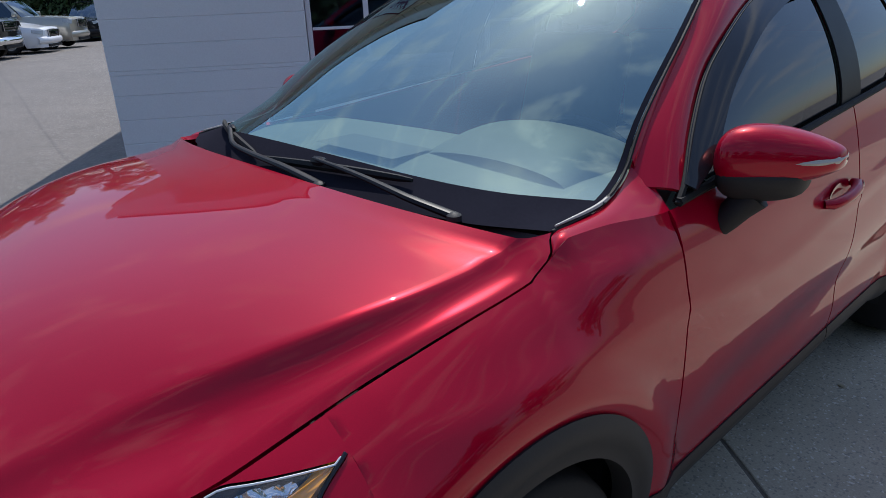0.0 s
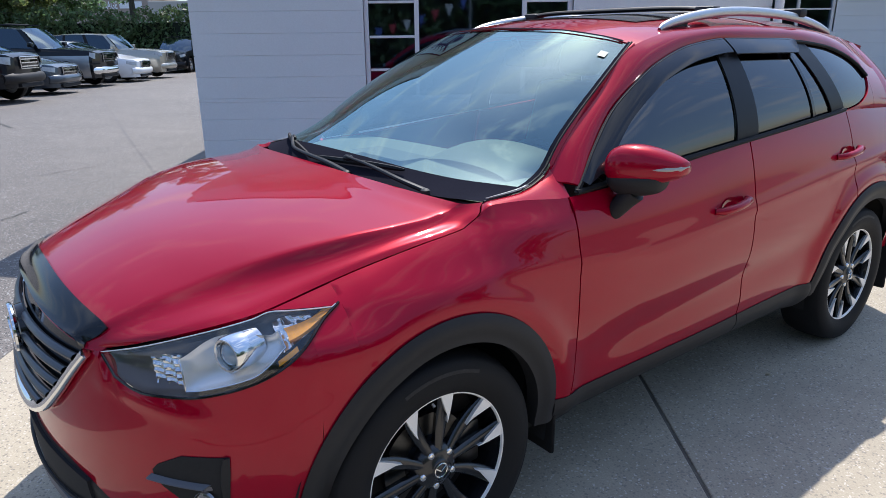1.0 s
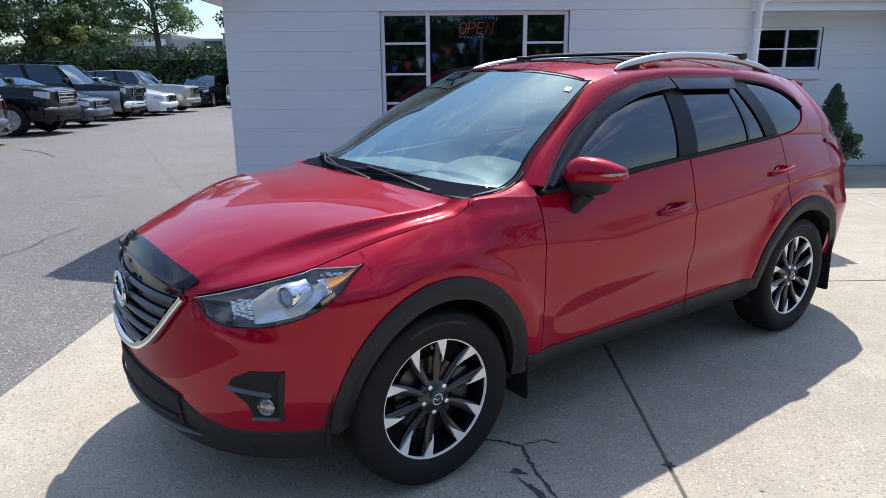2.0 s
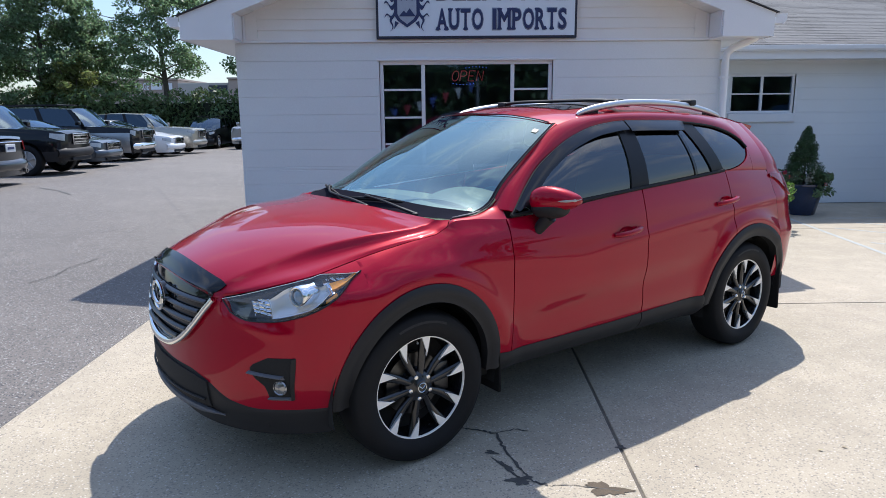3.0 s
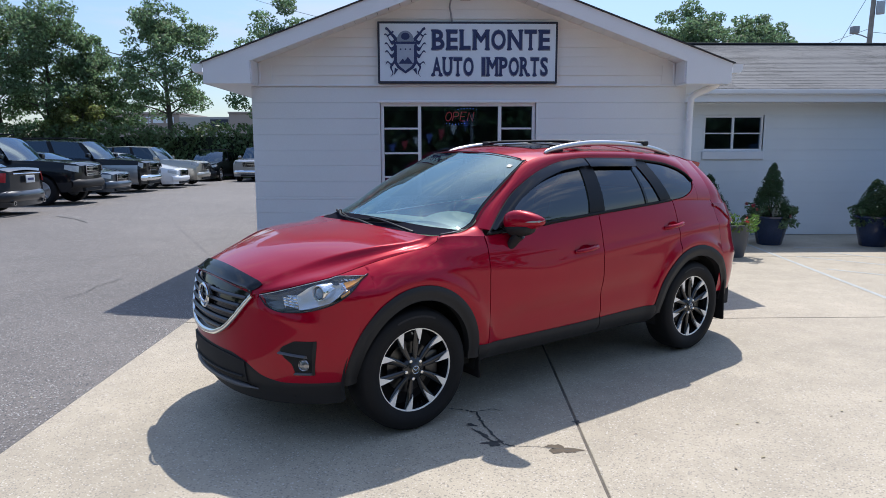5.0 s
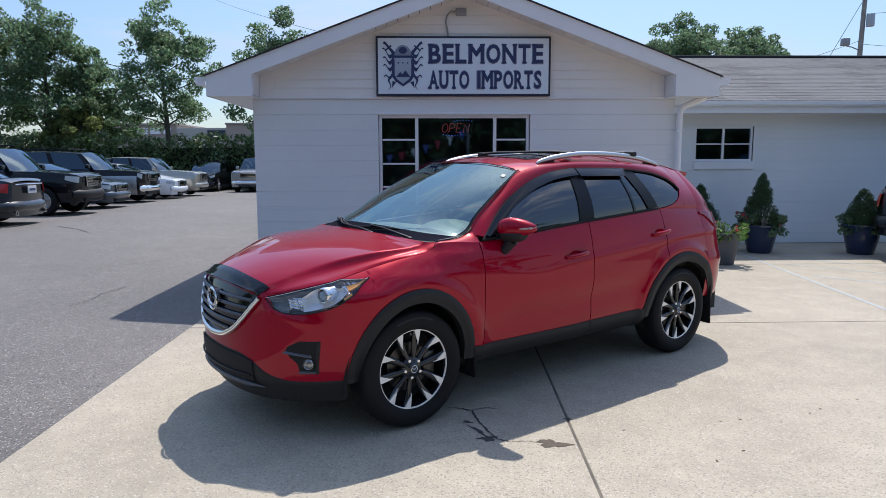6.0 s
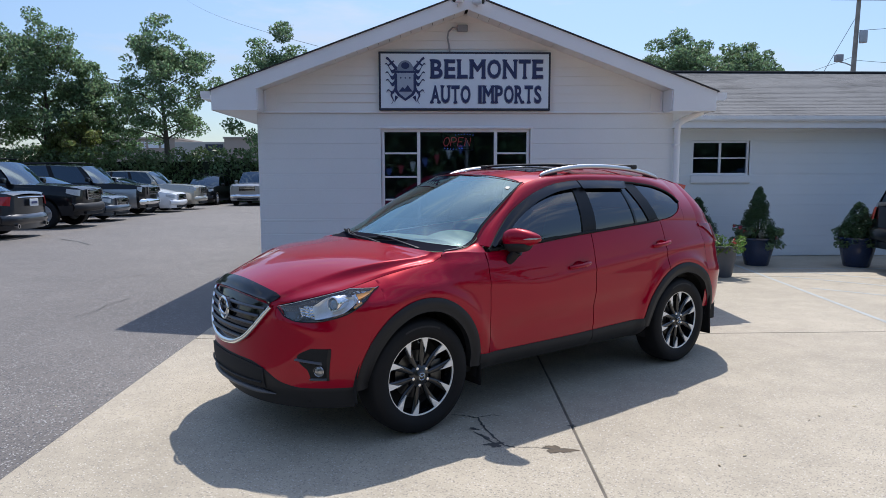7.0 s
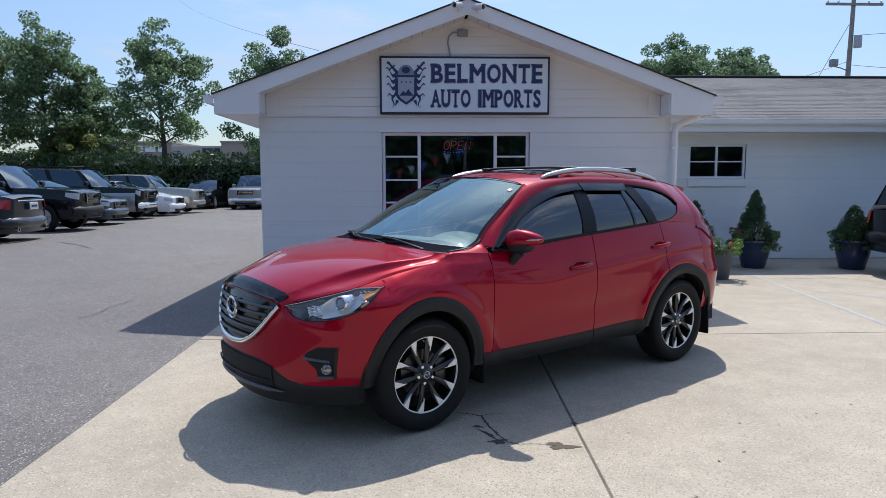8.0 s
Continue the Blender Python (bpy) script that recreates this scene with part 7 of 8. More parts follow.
tall = "tall green broadleaf tree behind the lot's hedge"
for i, (x, y, h, w) in enumerate(((-24.6, 41.5, 12.4, 7.4), (-28.6, 42.5, 11.8, 7.5), (-22.2, 42.5, 9.6, 5.2), (-31.5, 40.0, 10.8, 7.5), (-35.5, 38.0, 12.0, 8.0))):
    tree(x, y, h, w, 11 + i, tall, 0.27, 19000, 0.108)
tree(-16.75, 41.0, 12.0, 7.0, 31, "open-crowned green tree with a bare trunk above the hedge", 0.34, 18500, 0.104)
tree(-9.6, 43.0, 12.0, 6.6, 33, "light-crowned green tree standing behind the building", 0.22, 15000, 0.11)
for i, (x, y, h, w) in enumerate(((20.0, 49.5, 12.9, 8.6), (22.6, 51.5, 12.3, 8.4), (25.0, 50.5, 12.3, 8.4), (27.4, 51.5, 12.2, 8.0))):
    tree(x, y, h, w, 51 + i, "green tree top showing over the wing's roof", 0.2, 34000, 0.12)
for i, (x, y, h, w) in enumerate(((-27, -22, 12, 9), (-19, -25, 12.5, 9), (-11, -26, 12, 9), (-3, -27, 13, 9), (5, -26, 12, 9), (13, -26, 12.5, 9), (21, -24, 12, 9), (29, -20, 12, 9), (-33, -12, 12, 9), (-37, 4, 11, 8), (34, -10, 12, 9))):
    tree(x, y, h, w, 71 + i, "green tree across the street", 0.12, 7000, 0.24, material=M_LEAF2)

for i, (x, y, h, w) in enumerate(((-21.8, 39.9, 5.6, 3.6), (-23.2, 40.6, 4.6, 3.2), (-29.4, 40.4, 4.4, 3.4))):
    bush = tree(x, y, h, w, 41 + i, "yellow-green leafy shrub rising over the hedge", 0.10, 9000, 0.10, material=M_LEAF5)
    bush.name = "shrub"
    tagged(bush, "yellow-green leafy shrub rising over the hedge", "shrub", "lot shrubs")

# clipped hedge along the lot
rng = np.random.default_rng(5)
hc, hr = [], []
for x in np.arange(-40, 0.5, 0.8):
    hgt = 3.00 + 0.22 * math.sin(x * 0.9) + 0.18 * math.sin(x * 2.3)
    for z in np.arange(0.4, hgt, 0.75):
        hc.append((x + rng.normal() * 0.2, 38.7 + rng.normal() * 0.25, z + rng.normal() * 0.1))
        hr.append(0.72)
hedge = thing("hedge", "dense dark green hedge along the lot's end", "hedge", kind="stuff")
leaf_mesh("hedge_leaves", leaves(hc, hr, 52000, 0.12, rng, 1.0), M_LEAF2, hedge)
# near-black box among the leaves: its colour stands in for the hedge's inner shade
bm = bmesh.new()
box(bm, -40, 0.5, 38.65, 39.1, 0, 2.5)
part("hedge_shade_core", bm, mat("hedge_inner_shade", (0.012, 0.018, 0.008), 1.0, vary=0.5, scale=3, fine=8), hedge, smooth=False)
sc = [(x + rng.normal() * 0.3, -21.5 + rng.normal() * 0.5, z) for x in np.arange(-34, 34, 1.2) for z in (0.6, 1.5, 2.4, 3.3, 4.2)]
street = thing("hedge", "dark shrub belt across the street", "hedge", kind="stuff")
leaf_mesh("hedge_leaves", leaves(sc, [1.1] * len(sc), 16000, 0.24, rng, 1.0), M_LEAF2, street)
# the same painted inner shade, as a box inside the street belt
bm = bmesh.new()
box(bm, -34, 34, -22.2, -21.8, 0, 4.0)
part("hedge_shade_core", bm, bpy.data.materials["hedge_inner_shade"], street, smooth=False)
bm = bmesh.new()
box(bm, -60, 2.0, 37.9, 60.0, -0.05, 0.02)
tagged(part("verge", bm, M_GRASS, smooth=False), "grass verge under the hedge and trees", "grass", kind="structure")


# pots
M_GLAZE = mat("blue_glazed_pot", (0.012, 0.026, 0.075), 0.25, vary=0.25, scale=6, fine=40, coat=0.5)
M_GREYPOT = mat("grey_planter", (0.075, 0.085, 0.105), 0.5, vary=0.15)
M_EARTH = mat("potting_soil", (0.05, 0.035, 0.025), 0.95, vary=0.3)
M_PINK = leaf_mat("pink_petals", (0.55, 0.05, 0.10), 0.3)
M_DUSTY = leaf_mat("silvery_leaves", (0.42, 0.45, 0.40), 0.2)


def potted(x, y, r, h, seed, label, pot_mat, conifer=0.0, flowers=True, spread=1.5, bright=False, silver=False):
    rng = np.random.default_rng(seed)
    t = thing("potted_plant", label, "potted plant", pose(x, y, 0), group="potted plants")
    bm = bmesh.new()
    lathe(bm, [(0.0, 0.0), (r * 0.66, 0.0), (r * 0.70, 0.02), (r * 0.90, h * 0.55), (r * 0.97, h * 0.88), (r * 1.06, h * 0.94), (r * 1.06, h), (r * 0.95, h), (r * 0.90, h * 0.86)], 28)
    part("pot", bm, pot_mat, t)
    bm = bmesh.new()
    lathe(bm, [(0.0, h * 0.90), (r * 0.92, h * 0.88)], 20)
    part("soil", bm, M_EARTH, t)
    if conifer:
        cs, rs = [], []
        for k in range(130):
            f = rng.uniform(0, 1) ** 0.8
            a = rng.uniform(0, 2 * math.pi)
            rr = 0.31 * (1 - f) ** 0.75 * math.sqrt(rng.uniform(0.2, 1)) + 0.01
            cs.append((rr * math.cos(a), rr * math.sin(a), h * 0.95 + f * conifer))
            rs.append(0.085 * (1.1 - f) + 0.02)
        leaf_mesh("conifer", leaves(cs, rs, 15000, 0.0135, rng, 1.3), M_LEAF3, t, "dense conical conifer")
        bm = bmesh.new()
        tube(bm, [Vector((0, 0, h * 0.8)), Vector((0, 0, h + conifer * 0.7))], [0.02, 0.008], 6)
        part("stem", bm, M_BARK, t)
    cs, rs, fs, fr = [], [], [], []
    bm = bmesh.new()
    for k in range(34):
        a = rng.uniform(0, 2 * math.pi)
        rr = r * rng.uniform(0.5, spread)
        p = Vector((rr * math.cos(a), rr * math.sin(a), h * 0.95 + rng.uniform(-0.10, 0.16) * (1 if rr < r else 1.1)))
        tube(bm, [Vector((p.x * 0.4, p.y * 0.4, h * 0.9)), Vector((p.x * 0.75, p.y * 0.75, p.z + 0.04)), p], 0.004, 4)
        cs.append(tuple(p))
        rs.append(0.075)
        if k % 3 == 0:
            fs.append((p.x * 1.05, p.y * 1.05, p.z + 0.05))
            fr.append(0.03)
    part("stems", bm, M_LEAF3, t)
    leaf_mesh("foliage", leaves(cs, rs, 1500, 0.030, rng, 0.9), M_LEAF4 if bright else M_LEAF, t)
    if flowers:
        tagged(leaf_mesh("flowers", leaves(fs, fr, 160, 0.022, rng, 0.9), M_PINK, t, "small pink red blossoms"), kind="stuff")
    if silver:
        cs = [(0.02 * k - 0.05, -r * 0.75, h + 0.05 + 0.05 * k) for k in range(6)]
        leaf_mesh("silver_spray", leaves(cs, [0.04] * 6, 120, 0.03, rng, 1.2), M_DUSTY, t, "silvery upright spray")
    return t


potted(6.02, 7.68, 0.29, 0.50, 3, "blue glazed pot with a conical conifer and blossoms", M_GLAZE, 0.90, True, 1.7, silver=True)
potted(7.68, 7.42, 0.30, 0.52, 4, "blue glazed pot with a small conifer by the wall", M_GLAZE, 0.62, False, 1.2)
potted(5.16, 8.25, 0.27, 0.48, 6, "blue glazed pot with a conifer behind the red car", M_GLAZE, 0.72, False, 1.2)
potted(4.78, 6.35, 0.22, 0.50, 8, "grey planter with leafy pink flowers in the sun", M_GREYPOT, 0.0, True, 1.75, True)

# ---- fittings on the building ----
M_GREYMETAL = mat("grey_conduit", (0.30, 0.30, 0.31), 0.5, 0.3, vary=0.1)
M_CAMWHITE = mat("white_camera_case", (0.72, 0.73, 0.75), 0.35, vary=0.05)

lampbox = thing("junction_box", "grey junction box with a bent conduit above the sign", "junction box")
part("box", boxes((0.50, 0.64, WY - 0.07, WY - 0.022, 3.50, 3.59), bevel=0.008), M_GREYMETAL, lampbox, smooth=False)
bm = bmesh.new()
tube(bm, [Vector((0.51, WY - 0.05, 3.55)), Vector((0.44, WY - 0.06, 3.55)), Vector((0.385, WY - 0.06, 3.50)), Vector((0.37, WY - 0.06, 3.42)), Vector((0.39, WY - 0.055, 3.32)), Vector((0.40, WY - 0.05, 3.236))], 0.012, 8)
part("conduit", bm, M_GREYMETAL, lampbox)

for k, (x, turn) in enumerate(((0.49, -40), (0.74, 40))):
    sc = thing("security_camera", "white bullet security camera on the gable trim", "camera", group="security cameras")
    m = Matrix.Translation((x, GY - 0.075, APEX_Z - 0.095 - 0.02 * k)) @ pose(0, 0, 0, 0, 0, turn) @ pose(0, 0, 0, 100, 0, 0)
    bm = bmesh.new()
    lathe(bm, [(0.0, -0.085), (0.034, -0.08), (0.038, -0.06), (0.038, 0.07), (0.042, 0.075), (0.042, 0.10), (0.036, 0.10), (0.034, 0.085), (0.0, 0.085)], 20, "Z", m)
    part("case", bm, M_CAMWHITE, sc)
    bm = bmesh.new()
    lathe(bm, [(0.0, 0.088), (0.030, 0.087)], 16, "Z", m)
    part("lens", bm, M_GLOSSBLACK, sc)
    bm = bmesh.new()
    tube(bm, [Vector((x, GY + 0.0, APEX_Z - 0.15)), Vector((x, GY - 0.03, APEX_Z - 0.14)), Vector((x, GY - 0.07, APEX_Z - 0.11))], 0.014, 8)
    part("bracket", bm, M_CAMWHITE, sc)

# downspout at the inner corner
ds = thing("downspout", "white elbowed rain downspout at the building corner", "downspout")
bm = bmesh.new()
tube(bm, [Vector(p) for p in ((3.80, 4.98, 2.50), (3.79, 5.00, 2.44), (3.70, 5.03, 2.40), (3.56, 5.06, 2.34), (3.505, 5.075, 2.28), (3.50, 5.08, 2.18), (3.50, 5.08, 0.15), (3.50, 5.02, 0.06), (3.50, 4.93, 0.03))], 0.042, 10)
part("pipe", bm, M_TRIM, ds)
for z in (2.0, 1.0):
    part("strap", boxes((3.455, 3.545, 5.04, 5.135, z, z + 0.025)), M_TRIM, ds, smooth=False)
for e in (1, -1):
    sg = thing("eave_gutter", "white rain gutter along the gable's side eave", "gutter", group="gable gutters")
    bm = bmesh.new()
    gx, gz, ge = CX + e * (HALF + 0.012), rake(CX + HALF), (8.45 if e > 0 else 14.1)
    add_grid(bm, lambda u, v: Vector((gx + e * 0.135 * (0.0, 0.75, 0.95, 1.0)[min(3, int(v * 3.01))], lerp(GY + 0.02, ge, u), gz + (-0.115, -0.115, -0.08, -0.012)[min(3, int(v * 3.01))])), 4, 3)
    vs = [bm.verts.new((gx + e * dx, GY + 0.02, gz + dz)) for dx, dz in ((0, -0.115), (0.10, -0.115), (0.128, -0.08), (0.135, -0.012), (0, -0.012))]
    bm.faces.new(vs)
    part("trough", bm, M_TRIM, sg, smooth=False)

# neon sign in the shop window
neon = thing("neon_sign", "lit open sign in red and blue behind the window", "neon sign")
M_NEONR = mat("red_neon", (0.6, 0.08, 0.08), 0.3, emit=((1.0, 0.10, 0.09), 0.12))
M_NEONB = mat("blue_neon", (0.1, 0.2, 0.9), 0.3, emit=((0.12, 0.25, 1.0), 0.5))
def letter_strokes(ch):
    return {"O": [[(0.5 + 0.5 * math.cos(a), 0.5 + 0.5 * math.sin(a)) for a in np.linspace(0, 2 * math.pi, 17)]],
            "P": [[(0, 0), (0, 1)], [(0, 1), (0.6, 1), (0.9, 0.85), (0.9, 0.62), (0.6, 0.48), (0, 0.48)]],
            "E": [[(0.9, 1), (0, 1), (0, 0), (0.9, 0)], [(0, 0.5), (0.7, 0.5)]],
            "N": [[(0, 0), (0, 1), (0.9, 0), (0.9, 1)]]}[ch]
NX, NZ, NY = 0.315, 2.005, WY + 0.10
for k, ch in enumerate("OPEN"):
    bm = bmesh.new()
    for st in letter_strokes(ch):
        tube(bm, [Vector((NX + 0.098 * k + 0.075 * px + 0.02 * pz, NY, NZ + 0.115 * pz)) for px, pz in st], 0.0055, 6)
    part("letter_tube", bm, M_NEONR, neon)
bm = bmesh.new()
for k in range(14):
    q = k % 7
    c = Vector((NX + (0.17 + 0.040 * q if k < 7 else 0.02 + 0.040 * q), NY - 0.004, NZ + (0.142 + 0.020 * math.sin(math.pi * (q + 1) / 8) if k < 7 else -0.022 - 0.020 * math.sin(math.pi * (q + 1) / 8))))
    lathe(bm, [(0.0, 0.006), (0.008, 0.0), (0.0, -0.006)], 6, "Z", Matrix.Translation(c))
part("bulb_ring", bm, M_NEONB, neon)
bm = boxes((NX - 0.02, NX + 0.42, NY + 0.010, NY + 0.016, NZ - 0.06, NZ + 0.18))
part("backing", bm, M_GLOSSBLACK, neon, smooth=False)

# ---- beyond the lot ----
far = thing("storage_building", "long low tan storage building with a roof sign", "building")
M_TAN = mat("tan_wall_panels", (0.36, 0.30, 0.26), 0.8, vary=0.12, scale=0.2)
M_PALEWALL = mat("pale_wall_panels", (0.42, 0.405, 0.375), 0.8, vary=0.08, scale=0.2)
part("wall", boxes((-52, -34.3, 92, 104, 0, 6.75), bevel=0.05), M_TAN, far, smooth=False)
part("wall", boxes((-34.2, -27.3, 91.5, 104, 0, 6.35), bevel=0.05), M_PALEWALL, far, smooth=False)
part("wall", boxes((-27.2, -6.0, 91, 104, 0, 6.75), bevel=0.05), M_TAN, far, smooth=False)
part("roof_edge", boxes((-52.2, -34.2, 91.8, 104, 6.76, 7.0)), M_TAN, far, smooth=False)
part("roof_edge", boxes((-27.3, -5.9, 90.8, 104, 6.76, 7.0)), M_TAN, far, smooth=False)
M_SIGNWHITE = mat("white_sign_letters", (0.75, 0.78, 0.82), 0.5)
wall_sign = lettering("wall_lettering", "STORAGE", -41.2, 5.45, 2.95, 0.95, M_SIGNWHITE, far, 91.9, 0.02)
part("lettering_bar", boxes((-37.95, -36.55, 91.85, 91.95, 5.5, 6.35)), M_SIGNWHITE, far, smooth=False)
part("lettering_bar", boxes((-36.15, -35.1, 91.85, 91.95, 5.5, 6.35)), M_SIGNWHITE, far, smooth=False)
part("wall_emblem", boxes((-29.9, -27.5, 91.35, 91.45, 4.9, 6.0)), M_NAVYTRIM, far, smooth=False)

pole = thing("utility_pole", "wooden utility pole with a cross-arm and transformer", "utility pole")
PX, PY = 24.12, 33.6
M_POLE = mat("weathered_pole_wood", (0.30, 0.27, 0.235), 0.85, vary=0.25, scale=3, fine=30)
bm = bmesh.new()
tube(bm, [Vector((PX, PY, 0)), Vector((PX + 0.15, PY, 5)), Vector((PX + 0.30, PY, 11.9))], [0.17, 0.15, 0.11], 10)
part("mast", bm, M_POLE, pole)
bm = bmesh.new()
box(bm, PX - 1.35, PX + 1.9, PY - 0.16, PY - 0.06, 11.22, 11.35)
part("cross_arm", bm, M_POLE, pole, smooth=False)
for dx in (-1.25, -0.65, 1.1, 1.8):
    bm = bmesh.new()
    lathe(bm, [(0.05, 0.0), (0.06, 0.05), (0.035, 0.08), (0.055, 0.12), (0.0, 0.17)], 10, "Z", Matrix.Translation((PX + dx, PY - 0.11, 11.35)))
    part("insulator", bm, M_CAMWHITE, pole)
bm = bmesh.new()
lathe(bm, [(0.0, 0.0), (0.20, 0.0), (0.21, 0.05), (0.21, 0.60), (0.19, 0.66), (0.0, 0.70)], 16, "Z", Matrix.Translation((PX + 0.50, PY - 0.25, 8.9)))
part("transformer", bm, mat("pale_grey_steel", (0.42, 0.44, 0.46), 0.5, 0.2, vary=0.1), pole, "pale grey transformer can")
bm = bmesh.new()
tube(bm, [Vector((PX + 0.2, PY, 7.65)), Vector((PX - 0.4, PY - 0.2, 7.8)), Vector((PX - 0.75, PY - 0.25, 7.85))], 0.03, 6)
box(bm, PX - 1.05, PX - 0.65, PY - 0.45, PY - 0.15, 7.85, 8.25, 0.04, 2)
part("flood_lamp", bm, M_GREYMETAL, pole)


def cable(label, pts, r=0.012):
    a, b = Vector(pts[0]), Vector(pts[1])
    bm = bmesh.new()
    sag = pts[2]
    tube(bm, [a.lerp(b, float(t)) - Vector((0, 0, sag * 4 * float(t) * (1 - float(t)))) for t in np.linspace(0, 1, 24)], r, 5)
    tagged(part("cable", bm, M_PLASTIC), label, "cable", group="overhead cables")


cable("black service cable running down to the shop roof", ((-1.62, 7.0, 3.66), (-16.58, 45.0, 14.1), 0.25), 0.004)
cable("thin overhead cable from the pole", ((PX + 0.2, PY, 9.6), (PX + 22, PY - 6, 12.0), 0.5))
cable("thin overhead cable from the pole", ((PX + 0.2, PY, 8.2), (6.0, 40.0, 4.4), 0.8))
cable("steel guy wire of the pole", ((PX + 0.1, PY, 10.2), (PX - 3.4, PY + 2, 2.0), 0.0), 0.014)
cable("thin overhead cable from the pole", ((PX + 0.2, PY, 8.0), (PX + 26, PY + 4, 9.2), 0.6))

# ---- marks on the ground ----
M_STAIN = mat("damp_brown_stain", (0.085, 0.062, 0.038), 0.8, vary=0.5, scale=20, fine=150)
M_OIL = mat("dark_damp_stain", (0.060, 0.058, 0.052), 0.7, vary=0.35, scale=20, fine=150)
def stain(name, label, x, y, rx, ry, turn, seed, material, z=0.0022):
    rng = random.Random(seed)
    bm = bmesh.new()
    ph = [rng.uniform(0, 6.28) for _ in range(6)]
    c = bm.verts.new((0, 0, 0))
    ring = []
    for k in range(48):
        a = 2 * math.pi * k / 48
        r = 1 + 0.28 * math.sin(3 * a + ph[0]) + 0.18 * math.sin(5 * a + ph[1]) + 0.12 * math.sin(9 * a + ph[2]) + 0.08 * math.sin(17 * a + ph[3])
        ring.append(bm.verts.new((rx * r * math.cos(a), ry * r * math.sin(a), 0)))
    for k in range(48):
        bm.faces.new((c, ring[k], ring[(k + 1) % 48]))
    tagged(part(name, bm, material, smooth=False, at=pose(x, y, z, 0, 0, turn)), label, "stain", kind="structure")


stain("trim_stain", "brown damp stain on the concrete", 0.80, -0.285, 0.085, 0.045, -20, 1, M_STAIN)
stain("trim_stain", "dark damp stain by the wheel", 0.435, -0.20, 0.050, 0.035, 10, 2, M_OIL)
stain("trim_stain", "dark trickle from the wheel", 0.385, -0.085, 0.014, 0.085, 28, 3, M_OIL)
stain("trim_stain", "dark trickle from the wheel", 0.33, 0.055, 0.030, 0.018, -30, 4, M_OIL)
stain("trim_stain", "dark patch on the slab joint", 0.965, 0.085, 0.022, 0.018, 0, 5, M_OIL)

# hairline crack running from the wheel to the stain
def lot_sheet(x, y):
    """Height of the asphalt between the corners of its grid."""
    i, j = math.floor((x + 44) / 1.5), math.floor((y + 44) / 1.5)
    xa, ya = -44 + 1.5 * i, -44 + 1.5 * j
    u, v = (x - xa) / 1.5, (y - ya) / 1.5
    return lerp(lerp(lot_z(xa, ya), lot_z(xa + 1.5, ya), u), lerp(lot_z(xa, ya + 1.5), lot_z(xa + 1.5, ya + 1.5), u), v) + 0.006


def crack(label, pts, seed, w=0.004, level=lambda x, y: 0.0026):
    rng = random.Random(seed)
    fine = []
    for a, b in zip(pts, pts[1:]):
        for k in range(7):
            t = k / 7
            fine.append((lerp(a[0], b[0], t) + rng.uniform(-0.008, 0.008), lerp(a[1], b[1], t) + rng.uniform(-0.008, 0.008)))
    fine.append(pts[-1])
    bm = bmesh.new()
    rows = []
    for i, (x, y) in enumerate(fine):
        x1, y1 = fine[min(i + 1, len(fine) - 1)]
        x0, y0 = fine[max(i - 1, 0)]
        d = Vector((x1 - x0, y1 - y0, 0)).normalized()
        h = w * rng.uniform(0.4, 1.6)
        z = level(x, y)
        rows.append((bm.verts.new((x - d.y * h, y + d.x * h, z)), bm.verts.new((x + d.y * h, y - d.x * h, z))))
    for (a, b), (c, d) in zip(rows, rows[1:]):
        bm.faces.new((a, b, d, c))
    tagged(part("trim_crack", bm, M_OIL, smooth=False), label, "crack", kind="structure")


CRACK = [(0.20, 0.32), (0.29, 0.29), (0.37, 0.25), (0.395, 0.086), (0.444, -0.11), (0.494, -0.21), (0.55, -0.25)]
crack("dark hairline crack in the concrete slab", CRACK, 3, 0.006)
crack("dark hairline crack in the concrete slab", [(CRACK[2][0], CRACK[2][1]), (CRACK[2][0] + 0.10, CRACK[2][1] + 0.05), (CRACK[2][0] + 0.17, CRACK[2][1] + 0.02)], 5, 0.003)
crack("dark hairline crack in the concrete slab", [CRACK[-1], (CRACK[-1][0] + 0.12, CRACK[-1][1] + 0.0), (CRACK[-1][0] + 0.30, CRACK[-1][1] - 0.05)], 6, 0.002)
for n, (pts, w) in enumerate((([(-3.97, 3.62), (-3.88, 3.95), (-3.92, 4.35), (-3.84, 4.80)], 0.005), ([(-3.90, 4.0), (-3.70, 4.25), (-3.62, 4.30)], 0.003), ([(-3.40, 1.55), (-3.32, 1.70), (-3.27, 1.82)], 0.003),
                             ([(-4.60, 6.45), (-4.45, 6.80), (-4.22, 7.15)], 0.007), ([(-7.9, 10.8), (-7.3, 10.4), (-6.8, 9.9)], 0.018))):
    crack("dark worn crack in the asphalt", pts, 20 + n, w, lot_sheet)

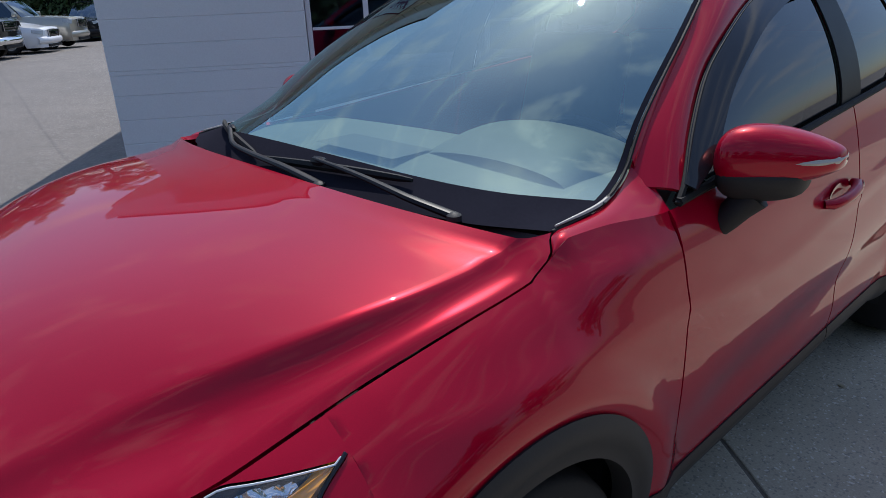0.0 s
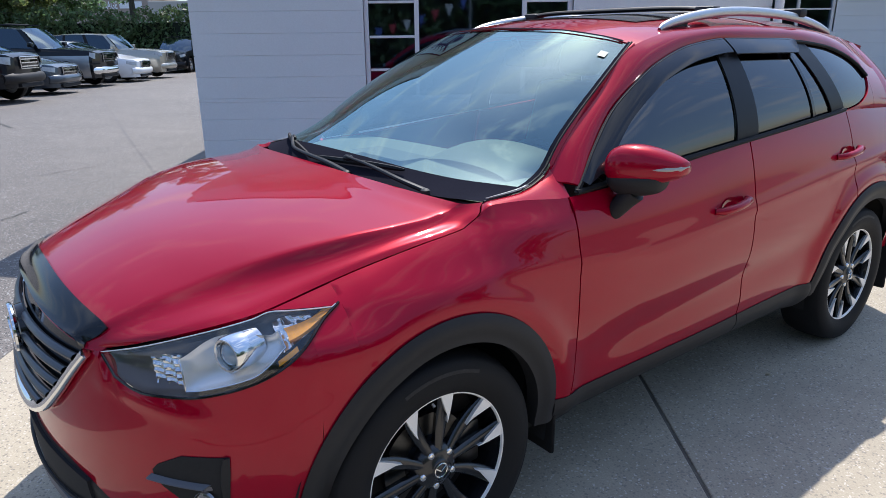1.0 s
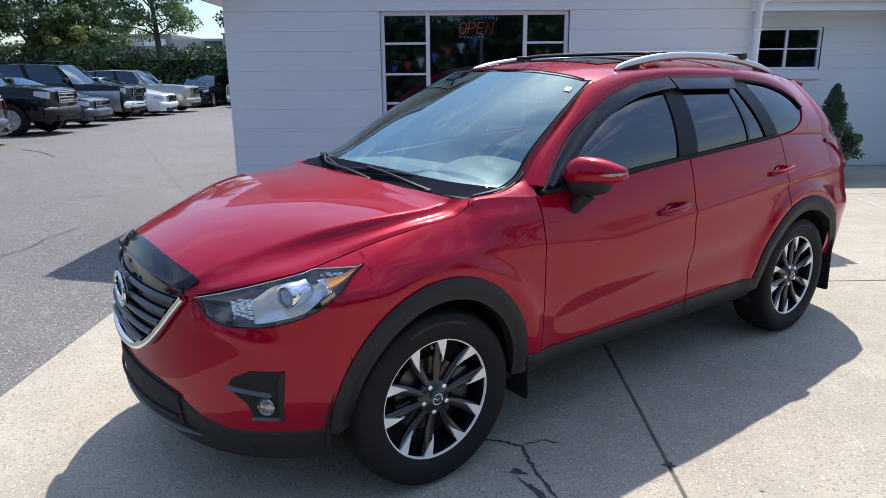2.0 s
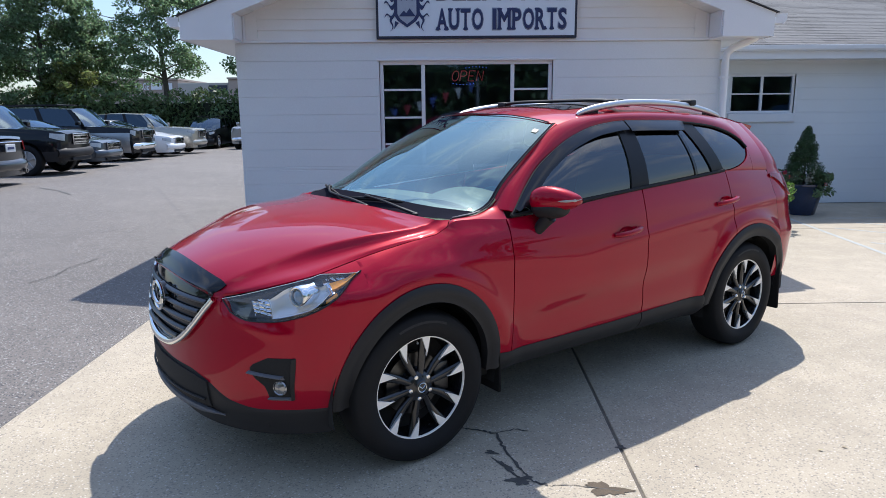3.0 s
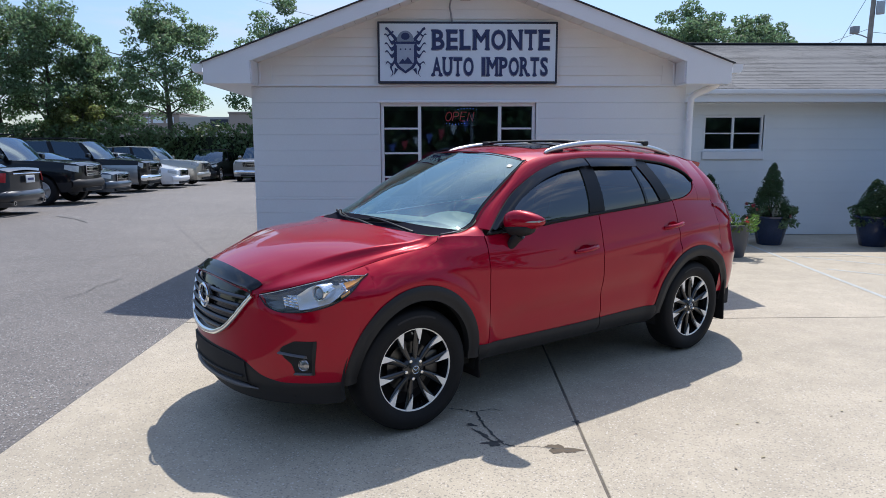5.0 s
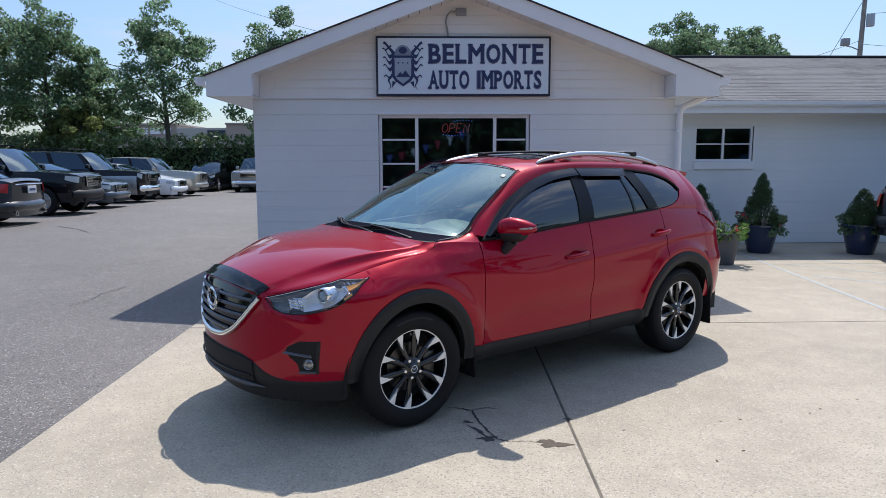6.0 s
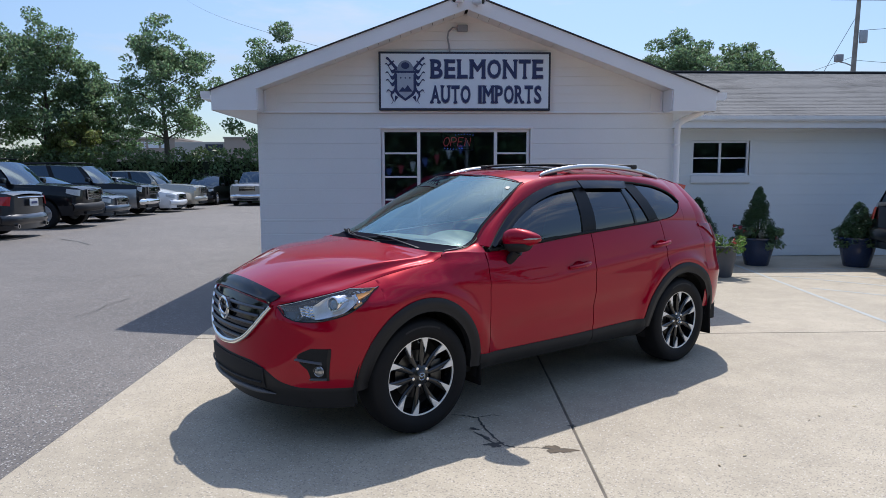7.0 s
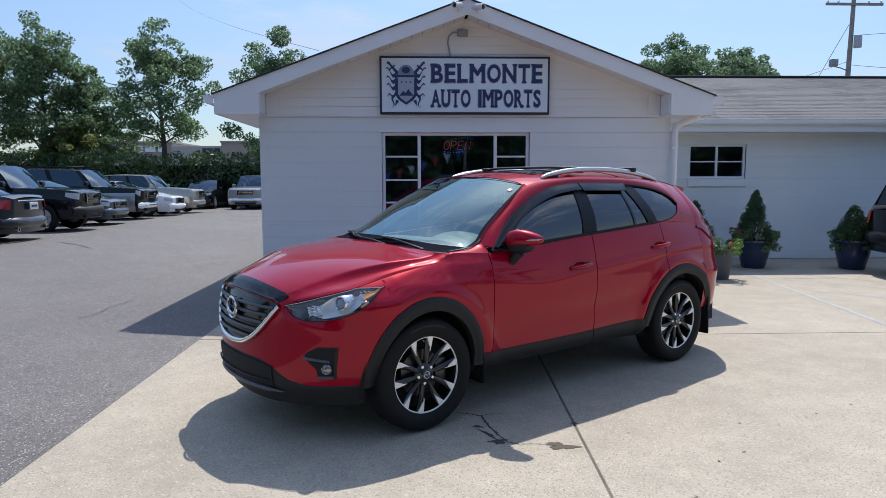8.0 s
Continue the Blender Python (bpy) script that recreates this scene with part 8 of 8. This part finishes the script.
# faded blue bay lines
M_BLUE = mat("faded_blue_line_paint", (0.36, 0.375, 0.355), 0.7, vary=0.25, scale=6, fine=60)
lines = thing("marking_line", "faded pale blue bay lines on the concrete", "marking", kind="structure")
for x0, y0, x1, y1, w in ((5.66, 7.9, 5.02, 2.4, 0.030), (6.35, 6.75, 7.9, 5.2, 0.03), (5.75, 6.3, 7.6, 4.5, 0.03), (5.55, 5.2, 7.1, 3.7, 0.03), (6.2, 7.2, 12.0, 6.9, 0.03)):
    d = Vector((x1 - x0, y1 - y0, 0)).normalized()
    nrm = Vector((-d.y, d.x, 0)) * w
    bm = bmesh.new()
    vs = [bm.verts.new(Vector((x, y, 0.0022)) + s * nrm) for x, y, s in ((x0, y0, 1), (x1, y1, 1), (x1, y1, -1), (x0, y0, -1))]
    bm.faces.new(vs)
    part("line", bm, M_BLUE, lines, smooth=False)

# small leaves and grit on the lot
rng = np.random.default_rng(9)
q = []
for k in range(260):
    if k % 3 == 0:
        x, y = rng.uniform(-2.0, 8), rng.uniform(-3.5, 4.5)
    else:
        x, y = rng.uniform(-12, -2.4), rng.uniform(-1, 26)
    s = rng.uniform(0.006, 0.02)
    a = rng.uniform(0, 6.28)
    for b in range(4):
        q.append((x + s * math.cos(a + b * 1.57) * (1 if b % 2 else 0.5), y + s * math.sin(a + b * 1.57) * (1 if b % 2 else 0.5), (0.004 if x > -2.25 else -0.008) + rng.uniform(0, 0.004)))
grit = leaf_mesh("fallen_leaves", np.array(q), leaf_mat("dry_leaf_litter", (0.30, 0.24, 0.15), 0.1))
tagged(grit, "scattered dry leaf bits on the paving", "leaf litter", kind="stuff")

# pennant string across the street, which the shop window mirrors
bunting = thing("pennant_string", "string of red white and blue pennants across the forecourt", "bunting")
bm = bmesh.new()
pa, pb = Vector((-1.9, -6.6, 1.62)), Vector((1.45, -6.6, 2.62))
bp = lambda t: pa.lerp(pb, t) - Vector((0, 0, 0.10 * 4 * t * (1 - t)))
tube(bm, [bp(k / 30) for k in range(31)], 0.006, 4)
part("cord", bm, M_PLASTIC, bunting)
cols = (mat("red_pennant", (0.36, 0.03, 0.04), 0.6), mat("white_pennant", (0.58, 0.58, 0.58), 0.6), mat("blue_pennant", (0.06, 0.10, 0.34), 0.6))
for k in range(9):
    p = bp((k + 0.5) / 9)
    bm = bmesh.new()
    vs = [bm.verts.new(p + Vector(d)) for d in ((-0.10, 0, 0), (0.10, 0, 0), (0.0, 0.05, -0.31))]
    bm.faces.new(vs)
    part("pennant", bm, cols[k % 3], bunting, smooth=False)
for x, h in ((-1.9, 1.7), (1.45, 2.7)):
    bm = bmesh.new()
    tube(bm, [Vector((x, -6.6, 0)), Vector((x, -6.6, h))], 0.04, 8)
    part("post", bm, M_GREYMETAL, bunting)
